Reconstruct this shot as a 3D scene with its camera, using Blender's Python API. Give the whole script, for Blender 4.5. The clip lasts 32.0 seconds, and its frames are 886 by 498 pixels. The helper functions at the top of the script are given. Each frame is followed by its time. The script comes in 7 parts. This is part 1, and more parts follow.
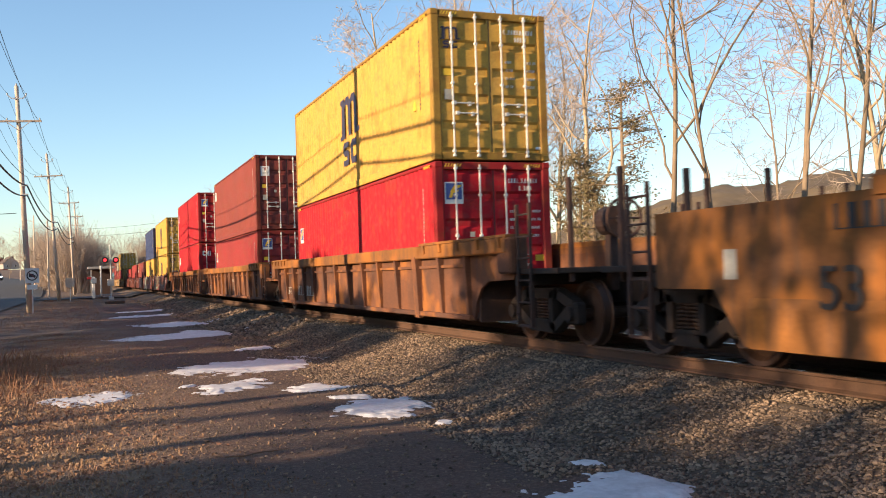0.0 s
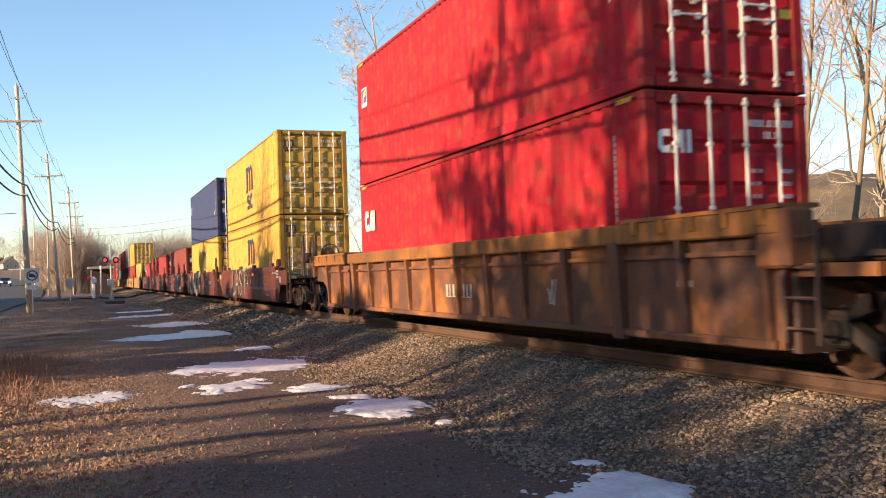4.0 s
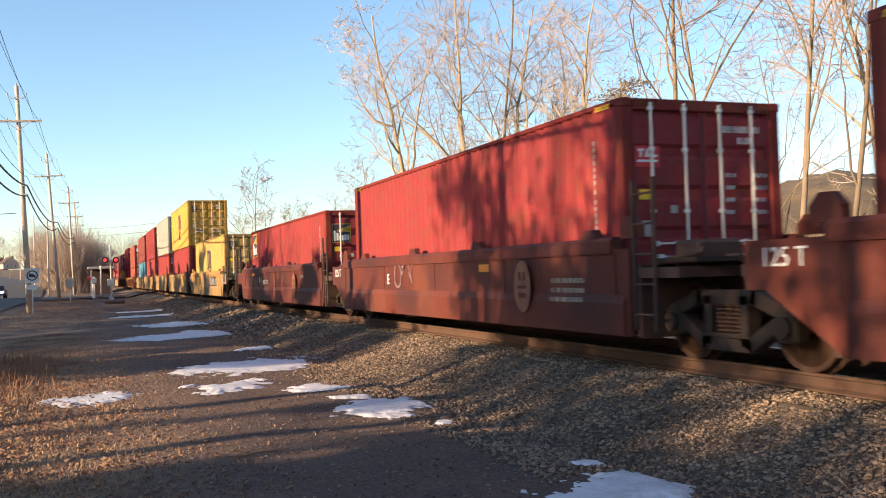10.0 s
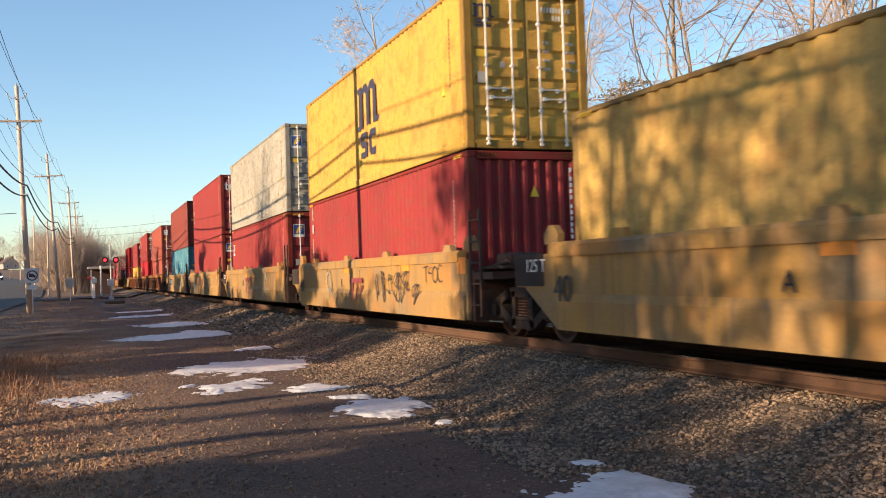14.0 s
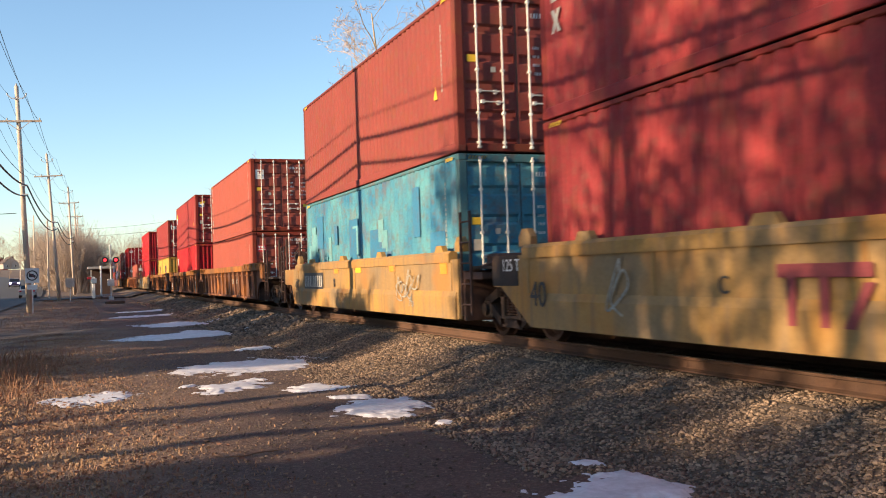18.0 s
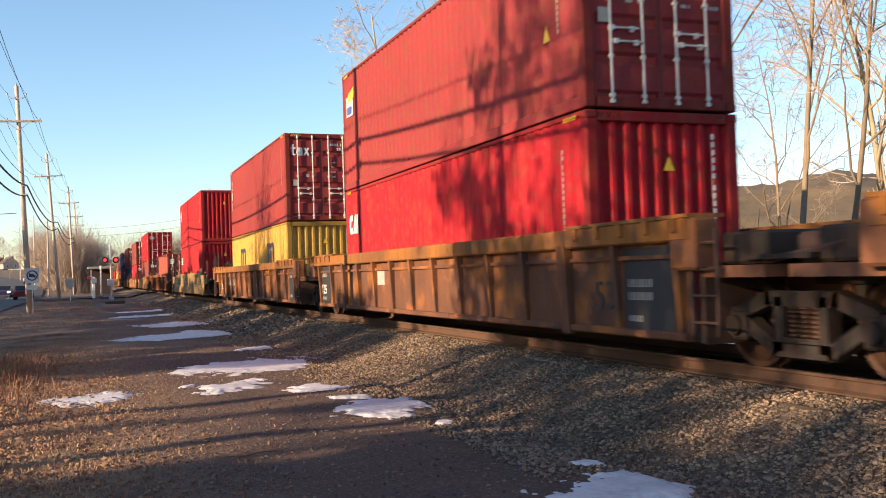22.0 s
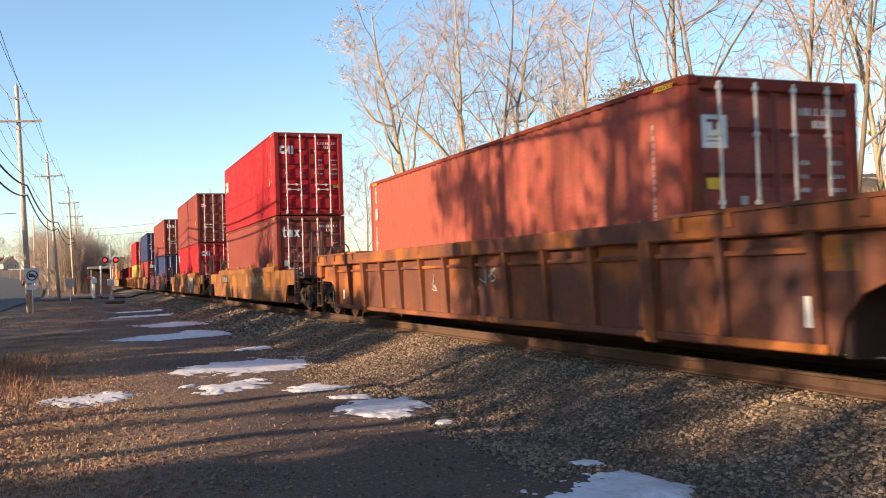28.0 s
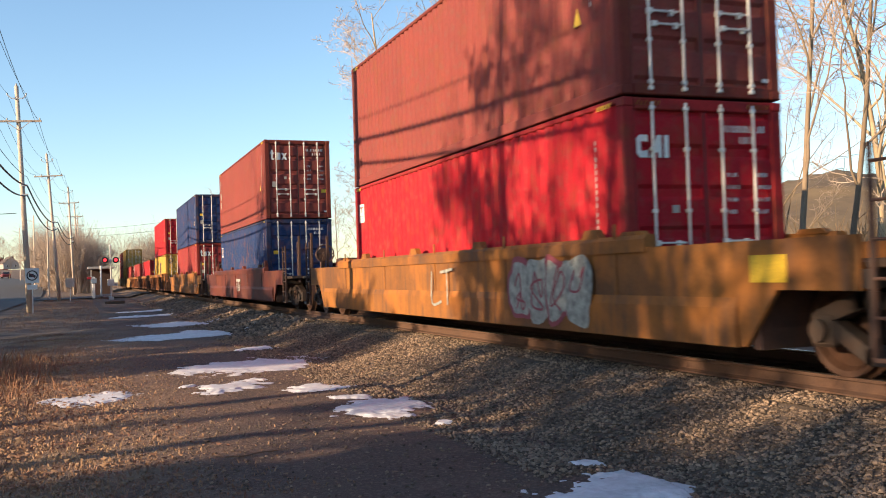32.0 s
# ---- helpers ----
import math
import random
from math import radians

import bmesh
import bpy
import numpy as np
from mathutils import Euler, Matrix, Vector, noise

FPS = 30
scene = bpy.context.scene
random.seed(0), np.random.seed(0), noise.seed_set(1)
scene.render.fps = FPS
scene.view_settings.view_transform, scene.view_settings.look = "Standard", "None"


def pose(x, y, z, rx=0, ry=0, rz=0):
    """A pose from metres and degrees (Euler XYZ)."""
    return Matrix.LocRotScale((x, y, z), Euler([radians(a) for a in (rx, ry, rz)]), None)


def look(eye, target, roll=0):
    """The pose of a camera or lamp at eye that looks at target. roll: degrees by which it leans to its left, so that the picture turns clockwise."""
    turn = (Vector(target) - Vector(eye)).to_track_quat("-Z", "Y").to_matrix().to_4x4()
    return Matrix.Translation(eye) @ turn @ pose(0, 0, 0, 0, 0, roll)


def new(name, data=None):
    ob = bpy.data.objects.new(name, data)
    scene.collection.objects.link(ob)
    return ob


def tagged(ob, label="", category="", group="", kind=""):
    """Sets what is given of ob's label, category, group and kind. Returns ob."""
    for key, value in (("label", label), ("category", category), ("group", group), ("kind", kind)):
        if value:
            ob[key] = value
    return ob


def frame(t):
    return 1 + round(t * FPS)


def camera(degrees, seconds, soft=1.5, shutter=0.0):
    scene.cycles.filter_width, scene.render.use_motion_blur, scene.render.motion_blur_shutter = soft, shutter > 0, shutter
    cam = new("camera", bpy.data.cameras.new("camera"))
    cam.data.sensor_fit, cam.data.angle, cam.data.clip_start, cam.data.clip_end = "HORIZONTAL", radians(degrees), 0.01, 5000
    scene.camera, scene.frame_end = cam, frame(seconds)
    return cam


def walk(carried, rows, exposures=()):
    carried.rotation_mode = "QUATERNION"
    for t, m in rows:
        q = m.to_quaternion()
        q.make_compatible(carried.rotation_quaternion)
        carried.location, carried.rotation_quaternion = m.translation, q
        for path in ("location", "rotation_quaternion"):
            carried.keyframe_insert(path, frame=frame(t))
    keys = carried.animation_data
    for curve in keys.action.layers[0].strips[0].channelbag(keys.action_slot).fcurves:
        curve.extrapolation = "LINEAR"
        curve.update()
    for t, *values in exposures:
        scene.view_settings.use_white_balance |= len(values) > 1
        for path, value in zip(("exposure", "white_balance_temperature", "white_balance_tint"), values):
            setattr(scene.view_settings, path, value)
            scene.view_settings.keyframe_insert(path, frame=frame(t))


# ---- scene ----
# World: the track runs along +y, rail top is z = 0, the camera stands at x = 0, y = 0.
cam = camera(50.8, 32.0, soft=1.0, shutter=0.2)
CAM_POSE = Matrix(((0.93297133, 0.02083005, -0.35934748, 0), (-0.35856773, -0.03364554, -0.93289719, 0),
                   (-0.03152273, 0.99921674, -0.02392134, 1.15), (0, 0, 0, 1)))
# the clip's own camera opens and closes a little as bright and dark loads pass
walk(cam, [(0, CAM_POSE), (32, CAM_POSE)], exposures=[
    (0, 1.14), (1, 1.34), (2, 1.31), (3, 1.34), (6, 1.18), (7, 1.19), (8, 1.20), (9, 1.26), (10, 1.31), (11, 1.31), (12, 1.26), (13, 1.10), (14, 1.08),
    (17, 1.16), (18, 1.21), (19, 1.23), (20, 1.23), (21, 1.35), (22, 1.24), (24, 1.21), (28, 1.27), (30, 1.21), (32, 1.23)])

SPEED = 11.5            # train, metres a second, towards -y
TRACK = 7.444           # x of the track's centre line
RAIL_TOP = 0.04
CAR_LOW = 0.325         # underside of the car sides
END = 32.0
SUN_DIR = Vector((-0.9285, -0.186, 0.2475)).normalized()
world = bpy.data.worlds.new("sky")
scene.world = world
world.use_nodes = True
_wn = world.node_tree
_sky = _wn.nodes.new("ShaderNodeTexSky")
_sky.sky_type = "NISHITA"
_sky.sun_disc = False
_sky.sun_elevation = math.asin(SUN_DIR.z)
_sky.sun_rotation = math.atan2(SUN_DIR.x, SUN_DIR.y)
_sky.air_density, _sky.dust_density, _sky.ozone_density = 1.0, 0.3, 2.5
_bg = _wn.nodes["Background"]
_bg.inputs["Strength"].default_value = 0.110
_wn.links.new(_sky.outputs[0], _bg.inputs["Color"])
sun_data = bpy.data.lights.new("sun", "SUN")
sun_data.energy, sun_data.angle, sun_data.color = 5.0, radians(0.53), (1.0, 0.73, 0.46)
sun = new("sun", sun_data)
sun.matrix_basis = look((0, 0, 30), Vector((0, 0, 30)) - SUN_DIR)


# ---- materials ----
def mat(name, col, rough=0.7, metal=0.0, col2=None, grime=None, scale=3.0, fine=40.0, bump=0.0, bump_scale=60.0,
        streak=0.0, rand=0.0, amount=0.5, spec=0.5, rust=0.0, rustcol=(0.16, 0.055, 0.022), rust_scale=2.3):
    """A surface with two scales of variation: large patches towards col2, fine grain, vertical streaks of grime, rust spots."""
    m = bpy.data.materials.new(name)
    m.use_nodes = True
    nt = m.node_tree
    b = nt.nodes["Principled BSDF"]
    b.inputs["Roughness"].default_value = rough
    b.inputs["Metallic"].default_value = metal
    b.inputs["Specular IOR Level"].default_value = spec
    tc = nt.nodes.new("ShaderNodeTexCoord")
    oi = nt.nodes.new("ShaderNodeObjectInfo")
    off = nt.nodes.new("ShaderNodeVectorMath")
    off.operation = "MULTIPLY_ADD"
    nt.links.new(oi.outputs["Random"], off.inputs[0])
    off.inputs[1].default_value = (37.0, 61.0, 17.0)
    nt.links.new(tc.outputs["Object"], off.inputs[2])

    def noise_tex(s, detail=4.0, vec=None, stretch=None):
        n = nt.nodes.new("ShaderNodeTexNoise")
        n.inputs["Scale"].default_value = s
        n.inputs["Detail"].default_value = detail
        v = vec or off.outputs[0]
        if stretch:
            mp = nt.nodes.new("ShaderNodeVectorMath")
            mp.operation = "MULTIPLY"
            nt.links.new(v, mp.inputs[0])
            mp.inputs[1].default_value = stretch
            v = mp.outputs[0]
        nt.links.new(v, n.inputs["Vector"])
        return n.outputs["Fac"]

    def ramp(fac, a, c):
        r = nt.nodes.new("ShaderNodeMapRange")
        r.inputs[1].default_value, r.inputs[2].default_value = a, c
        nt.links.new(fac, r.inputs[0])
        return r.outputs[0]

    def mix(fac, a, c, mode="MIX", const=None):
        x = nt.nodes.new("ShaderNodeMix")
        x.data_type = "RGBA"
        x.blend_type = mode
        if const is None:
            nt.links.new(fac, x.inputs[0])
        else:
            x.inputs[0].default_value = const
        for i, q in ((6, a), (7, c)):
            if isinstance(q, tuple):
                x.inputs[i].default_value = (*q, 1)
            else:
                nt.links.new(q, x.inputs[i])
        return x.outputs[2]

    def times(fac, k):
        q = nt.nodes.new("ShaderNodeMath")
        q.operation = "MULTIPLY"
        nt.links.new(fac, q.inputs[0])
        q.inputs[1].default_value = k
        return q.outputs[0]

    col2 = col2 or tuple(c * 0.7 for c in col)
    out = mix(times(ramp(noise_tex(scale), 0.35, 0.68), amount), col, col2)
    g = ramp(noise_tex(fine, 3.0), 0.3, 0.75)
    dark = mix(None, out, (0.62, 0.6, 0.58), "MULTIPLY", 1.0)
    out = mix(times(g, 0.55), out, dark)
    if streak:
        s = ramp(noise_tex(1.0, 3.0, None, (7.0, 7.0, 0.5)), 0.5, 0.72)
        out = mix(times(s, streak), out, grime or (0.12, 0.08, 0.06))
    if rust:
        s = ramp(noise_tex(rust_scale, 6.0), 0.52, 0.66)
        out = mix(times(s, rust), out, rustcol)
    if rand:
        h = nt.nodes.new("ShaderNodeHueSaturation")
        mr = nt.nodes.new("ShaderNodeMapRange")
        mr.inputs[3].default_value, mr.inputs[4].default_value = 1 - rand, 1 + rand
        nt.links.new(oi.outputs["Random"], mr.inputs[0])
        nt.links.new(mr.outputs[0], h.inputs["Value"])
        nt.links.new(out, h.inputs["Color"])
        out = h.outputs[0]
    nt.links.new(out, b.inputs["Base Color"])
    if bump:
        bp = nt.nodes.new("ShaderNodeBump")
        bp.inputs["Strength"].default_value = bump
        bp.inputs["Distance"].default_value = 0.02
        nt.links.new(noise_tex(bump_scale, 5.0), bp.inputs["Height"])
        nt.links.new(bp.outputs[0], b.inputs["Normal"])
    return m


def glow(name, col, strength):
    m = mat(name, col, 0.3)
    b = m.node_tree.nodes["Principled BSDF"]
    b.inputs["Emission Color"].default_value = (*col, 1)
    b.inputs["Emission Strength"].default_value = strength
    return m


def paint(name, col, **k):
    args = dict(rough=0.72, streak=0.30, scale=0.6, fine=25.0, amount=0.6, rust=0.3, bump=0.12, bump_scale=9.0, spec=0.15)
    args.update(k)
    return mat(name, col, **args)


CMAT = {
    "yellow": paint("yellow_paint", (0.54, 0.315, 0.062), col2=(0.46, 0.285, 0.08)),
    "red": paint("red_paint", (0.275, 0.036, 0.038), col2=(0.195, 0.032, 0.038)),
    "bright": paint("bright_red_paint", (0.385, 0.012, 0.022), col2=(0.30, 0.014, 0.024)),
    "brown": paint("red_brown_paint", (0.225, 0.050, 0.042), col2=(0.165, 0.042, 0.040)),
    "orange": paint("faded_red_paint", (0.31, 0.075, 0.055), col2=(0.255, 0.068, 0.056)),
    "navy": paint("navy_paint", (0.042, 0.062, 0.145), col2=(0.032, 0.048, 0.11), rust=0.1, streak=0.15),
    "blue": paint("blue_paint", (0.018, 0.042, 0.13), col2=(0.018, 0.036, 0.10)),
    "teal": paint("teal_paint", (0.09, 0.27, 0.32), col2=(0.03, 0.16, 0.28), scale=1.1, amount=1.0, streak=0.5),
    "grey": paint("light_grey_paint", (0.36, 0.345, 0.29), col2=(0.27, 0.265, 0.235), streak=0.45),
    "green": paint("dull_yellow_paint", (0.47, 0.305, 0.09), col2=(0.40, 0.275, 0.105)),
}
CMAT_BASE = {"yellow": (0.52, 0.30, 0.05), "red": (0.30, 0.024, 0.018), "bright": (0.42, 0.010, 0.016), "brown": (0.24, 0.032, 0.021), "orange": (0.34, 0.045, 0.022), "navy": (0.038, 0.048, 0.105), "blue": (0.018, 0.042, 0.13), "teal": (0.09, 0.27, 0.32), "grey": (0.46, 0.44, 0.38), "green": (0.42, 0.27, 0.085)}
RUST = paint("rusty_brown_paint", (0.19, 0.078, 0.040), col2=(0.085, 0.046, 0.036), scale=0.9, rough=0.8, rust=0.75, streak=0.5, amount=1.0, grime=(0.08, 0.052, 0.046), rustcol=(0.33, 0.125, 0.034), rust_scale=1.3)
RUST2 = paint("deep_rust_paint", (0.19, 0.066, 0.028), col2=(0.10, 0.046, 0.038), scale=0.7, rough=0.8, rust=0.8, streak=0.5, amount=1.0, grime=(0.07, 0.042, 0.042), rustcol=(0.33, 0.11, 0.026), rust_scale=0.8)
MUSTARD = paint("worn_mustard_paint", (0.36, 0.205, 0.062), col2=(0.23, 0.165, 0.095), rustcol=(0.31, 0.135, 0.035), rust_scale=0.9, rough=0.7, rust=0.6, streak=0.65, amount=1.0, grime=(0.15, 0.11, 0.075))
OCHRE = paint("rusty_ochre_paint", (0.30, 0.12, 0.030), col2=(0.14, 0.066, 0.032), rustcol=(0.36, 0.13, 0.028), rust_scale=1.1, rough=0.75, rust=0.75, streak=0.75, amount=1.0, grime=(0.09, 0.055, 0.04))
MAROON = paint("maroon_paint", (0.135, 0.034, 0.023), col2=(0.070, 0.026, 0.024), rough=0.6, rust=0.55, rustcol=(0.16, 0.052, 0.030), rust_scale=0.7, streak=0.45, amount=1.0, grime=(0.042, 0.028, 0.026))
CAR_MAT = {"R": RUST, "D": RUST2, "Y": MUSTARD, "O": OCHRE, "B": MAROON}
STEEL_DARK = mat("grimy_steel", (0.024, 0.018, 0.016), 0.8, 0.2, col2=(0.05, 0.026, 0.016), scale=4, amount=0.8, bump=0.2)
FITTING = mat("rusty_fittings", (0.085, 0.040, 0.028), 0.8, 0.1, col2=(0.035, 0.022, 0.019), scale=3, amount=0.9, bump=0.2)
WHEEL = mat("wheel_steel", (0.075, 0.036, 0.022), 0.6, 0.5, col2=(0.09, 0.05, 0.035), scale=6)
TREAD = mat("polished_steel", (0.6, 0.58, 0.55), 0.25, 1.0, fine=60)
RAIL = mat("rusty_rail", (0.095, 0.047, 0.028), 0.9, 0.0, col2=(0.075, 0.04, 0.026), scale=2, amount=0.9, bump=0.2)
TIE = mat("weathered_tie", (0.13, 0.078, 0.047), 0.9, col2=(0.055, 0.038, 0.028), scale=5, bump=0.5, rand=0.25)
GALV = mat("galvanized_bar", (0.72, 0.70, 0.66), 0.45, 0.25, fine=30)
WHITE = mat("white_marking", (0.78, 0.77, 0.74), 0.6, scale=8, amount=0.3)
BLACK = mat("black_marking", (0.03, 0.028, 0.03), 0.6, scale=8)
YELLOW = mat("yellow_marking", (0.75, 0.48, 0.03), 0.55, scale=8)
ORANGE = mat("orange_marking", (0.75, 0.26, 0.03), 0.55, scale=8)
BLUE = mat("blue_marking", (0.05, 0.09, 0.30), 0.55, scale=8)
NAVYM = mat("navy_marking", (0.035, 0.03, 0.06), 0.6, scale=6, amount=0.6)
REDM = mat("maroon_marking", (0.22, 0.04, 0.045), 0.6, scale=8)
REDB = mat("red_marking", (0.6, 0.03, 0.04), 0.6, scale=8)
GREEN = mat("green_marking", (0.10, 0.45, 0.16), 0.6, scale=8)
PALE = mat("pale_marking", (0.38, 0.37, 0.34), 0.65, scale=8)
WORN = mat("worn_white_marking", (0.26, 0.19, 0.15), 0.8, col2=(0.16, 0.10, 0.07), scale=6, amount=1.0)
SPRAY_W = mat("pale_spray", (0.36, 0.37, 0.33), 0.85, col2=(0.17, 0.17, 0.16), scale=9, amount=1.0)
SPRAY_E = mat("dark_green_spray", (0.06, 0.22, 0.12), 0.8, col2=(0.10, 0.10, 0.07), scale=7, amount=0.8)
SPRAY_G = mat("green_spray", (0.20, 0.33, 0.24), 0.85, col2=(0.09, 0.13, 0.11), scale=9, amount=1.0)
FAINT = mat("faint_old_spray", (0.34, 0.28, 0.15), 0.8, col2=(0.24, 0.14, 0.06), scale=5, amount=1.0)
SPRAY_D = mat("dark_spray", (0.05, 0.04, 0.04), 0.7, scale=9)
SPRAY_P = mat("pink_spray", (0.27, 0.18, 0.19), 0.85, col2=(0.15, 0.09, 0.10), scale=4, amount=1.0)
SPRAY_R = mat("dark_red_spray", (0.25, 0.05, 0.07), 0.7, scale=6)
RUBBER = mat("black_rubber", (0.02, 0.02, 0.02), 0.8)
GLASSD = mat("dark_glass", (0.02, 0.025, 0.03), 0.08)
WOODPOLE = mat("grey_wood_pole", (0.60, 0.49, 0.39), 0.9, col2=(0.46, 0.36, 0.28), scale=1.5, bump=0.4, streak=0.3, bump_scale=30)
WIRE = mat("black_cable", (0.02, 0.02, 0.022), 0.6)
BARK_W = mat("pale_bark", (0.48, 0.37, 0.235), 0.85, col2=(0.30, 0.215, 0.14), scale=1.6, fine=9, bump=0.5, amount=0.8, rand=0.15)
BARK_D = mat("grey_brown_bark", (0.26, 0.19, 0.125), 0.9, col2=(0.15, 0.108, 0.074), scale=2.0, bump=0.6, bump_scale=25, rand=0.2)
TWIG_W = mat("pale_twig_bark", (0.46, 0.365, 0.29), 0.9, scale=1.0, rand=0.12)
TWIG = mat("twig_bark", (0.37, 0.285, 0.225), 0.9, scale=1.0, rand=0.15)
NEEDLE = mat("cedar_foliage", (0.15, 0.125, 0.055), 0.8, col2=(0.21, 0.14, 0.07), scale=1.5, amount=0.9)
BRUSH = mat("dry_brush", (0.36, 0.25, 0.14), 0.9, col2=(0.26, 0.17, 0.10), scale=0.7, amount=0.9, rand=0.2)
FADED = mat("faded_lettering", (0.27, 0.11, 0.05), 0.65, col2=(0.17, 0.06, 0.035), scale=5, amount=1.0)


# ---- mesh helpers ----
class Build:
    """Collects vertices and faces of one mesh."""

    def __init__(self):
        self.v, self.f = [], []

    def add(self, verts, faces):
        n = len(self.v)
        self.v.extend(verts)
        self.f.extend([tuple(i + n for i in q) for q in faces])
        return self

    def box(self, x0, y0, z0, x1, y1, z1, ch=0.0):
        if ch:
            c = ch
            ring = [(x0 + c, y0), (x1 - c, y0), (x1, y0 + c), (x1, y1 - c), (x1 - c, y1), (x0 + c, y1), (x0, y1 - c), (x0, y0 + c)]
            inner = [(x0 + c, y0 + c), (x1 - c, y0 + c), (x1 - c, y0 + c), (x1 - c, y1 - c), (x1 - c, y1 - c), (x0 + c, y1 - c), (x0 + c, y1 - c), (x0 + c, y0 + c)]
            vs = [(*p, z0) for p in inner] + [(*p, z0 + c) for p in ring] + [(*p, z1 - c) for p in ring] + [(*p, z1) for p in inner]
            fs = [(6, 4, 2, 0), (24, 26, 28, 30)]
            for k in range(3):
                for i in range(8):
                    j = (i + 1) % 8
                    fs.append((k * 8 + i, k * 8 + j, k * 8 + 8 + j, k * 8 + 8 + i))
            return self.add(vs, fs)
        vs = [(x0, y0, z0), (x1, y0, z0), (x1, y1, z0), (x0, y1, z0), (x0, y0, z1), (x1, y0, z1), (x1, y1, z1), (x0, y1, z1)]
        return self.add(vs, [(3, 2, 1, 0), (4, 5, 6, 7), (0, 1, 5, 4), (1, 2, 6, 5), (2, 3, 7, 6), (3, 0, 4, 7)])

    def prism(self, poly, axis, a, b):
        """A flat outline, drawn over the two other axes in order, pulled from a to b along axis."""
        def at(p, q):
            w = list(p)
            w.insert("xyz".index(axis), q)
            return tuple(w)
        n = len(poly)
        vs = [at(p, a) for p in poly] + [at(p, b) for p in poly]
        fs = [tuple(range(n))[::-1], tuple(range(n, 2 * n))]
        fs += [(i, (i + 1) % n, n + (i + 1) % n, n + i) for i in range(n)]
        return self.add(vs, fs)

    def tube(self, p, q, r0, r1=None, n=8, cap=True):
        p, q = Vector(p), Vector(q)
        r1 = r0 if r1 is None else r1
        d = (q - p).normalized()
        a = d.cross(Vector((0, 0, 1)) if abs(d.z) < 0.9 else Vector((1, 0, 0))).normalized()
        b = d.cross(a)
        vs = []
        for c, r in ((p, r0), (q, r1)):
            for i in range(n):
                t = 2 * math.pi * i / n
                vs.append(tuple(c + a * (r * math.cos(t)) + b * (r * math.sin(t))))
        fs = [(i, (i + 1) % n, n + (i + 1) % n, n + i) for i in range(n)]
        if cap:
            fs += [tuple(range(n))[::-1], tuple(range(n, 2 * n))]
        return self.add(vs, fs)

    def beam(self, axis, pts, w, a, b):
        """Bars of width w along a polyline in the plane across axis, from a to b deep."""
        for (u0, v0), (u1, v1) in zip(pts, pts[1:]):
            d = math.hypot(u1 - u0, v1 - v0) or 1
            du, dv = (u1 - u0) / d, (v1 - v0) / d
            nu, nv = -dv * w / 2, du * w / 2
            e = w * 0.3
            self.prism([(u0 - du * e + nu, v0 - dv * e + nv), (u0 - du * e - nu, v0 - dv * e - nv),
                        (u1 + du * e - nu, v1 + dv * e - nv), (u1 + du * e + nu, v1 + dv * e + nv)], axis, a, b)
        return self

    def lathe(self, profile, axis="x", n=28):
        """Turns (along, radius) pairs about an axis."""
        vs, k = [], len(profile)
        for i in range(n):
            t = 2 * math.pi * i / n
            for a, r in profile:
                c, s = r * math.cos(t), r * math.sin(t)
                vs.append((a, c, s) if axis == "x" else (c, a, s) if axis == "y" else (c, s, a))
        fs = []
        for i in range(n):
            j = (i + 1) % n
            fs += [(i * k + q, j * k + q, j * k + q + 1, i * k + q + 1) for q in range(k - 1)]
        return self.add(vs, fs)

    def mesh(self, name, material, smooth=False):
        me = bpy.data.meshes.new(name)
        me.from_pydata([tuple(p) for p in self.v], [], self.f)
        me.materials.append(material)
        if smooth:
            me.polygons.foreach_set("use_smooth", [True] * len(me.polygons))
        me.update()
        return me


def part(name, mesh, parent, label="", m=None):
    ob = new(name, mesh)
    ob.parent = parent
    if m is not None:
        ob.matrix_basis = m
    return tagged(ob, label)


def thing(name, label, category, group="", m=None):
    ob = new(name)
    ob.empty_display_size = 0.3
    if m is not None:
        ob.matrix_basis = m
    return tagged(ob, label, category, group)


CACHE = {}


def cached(key, make):
    if key not in CACHE:
        CACHE[key] = make()
    return CACHE[key]


def text_mesh(s, size, material, thick=0.004):
    """Letters that face +z, set from the left, on the base line."""
    cu = bpy.data.curves.new("letters", "FONT")
    cu.body, cu.size, cu.extrude = s, size, thick
    ob = bpy.data.objects.new("letters", cu)
    me = bpy.data.meshes.new_from_object(ob)
    bpy.data.objects.remove(ob)
    me.materials.append(material)
    return me


def text_advance(s, size):
    """How far the pen moves over these letters."""
    def reach(q):
        me = text_mesh(q, size, WHITE)
        far = max(v.co.x for v in me.vertices)
        bpy.data.meshes.remove(me)
        return far
    return cached(("advance", s, size), lambda: reach(s + "I") - reach("I")) if s else 0.0


SIDE = Matrix(((0, 0, -1, 0), (-1, 0, 0, 0), (0, 1, 0, 0), (0, 0, 0, 1)))   # lays a drawing on the face that looks to -x
DOOR = Matrix(((1, 0, 0, 0), (0, 0, -1, 0), (0, 1, 0, 0), (0, 0, 0, 1)))    # lays a drawing on the face that looks to -y


def on_side(x, y, z):
    return Matrix.Translation((x, y, z)) @ SIDE


def on_door(x, y, z):
    return Matrix.Translation((x, y, z)) @ DOOR


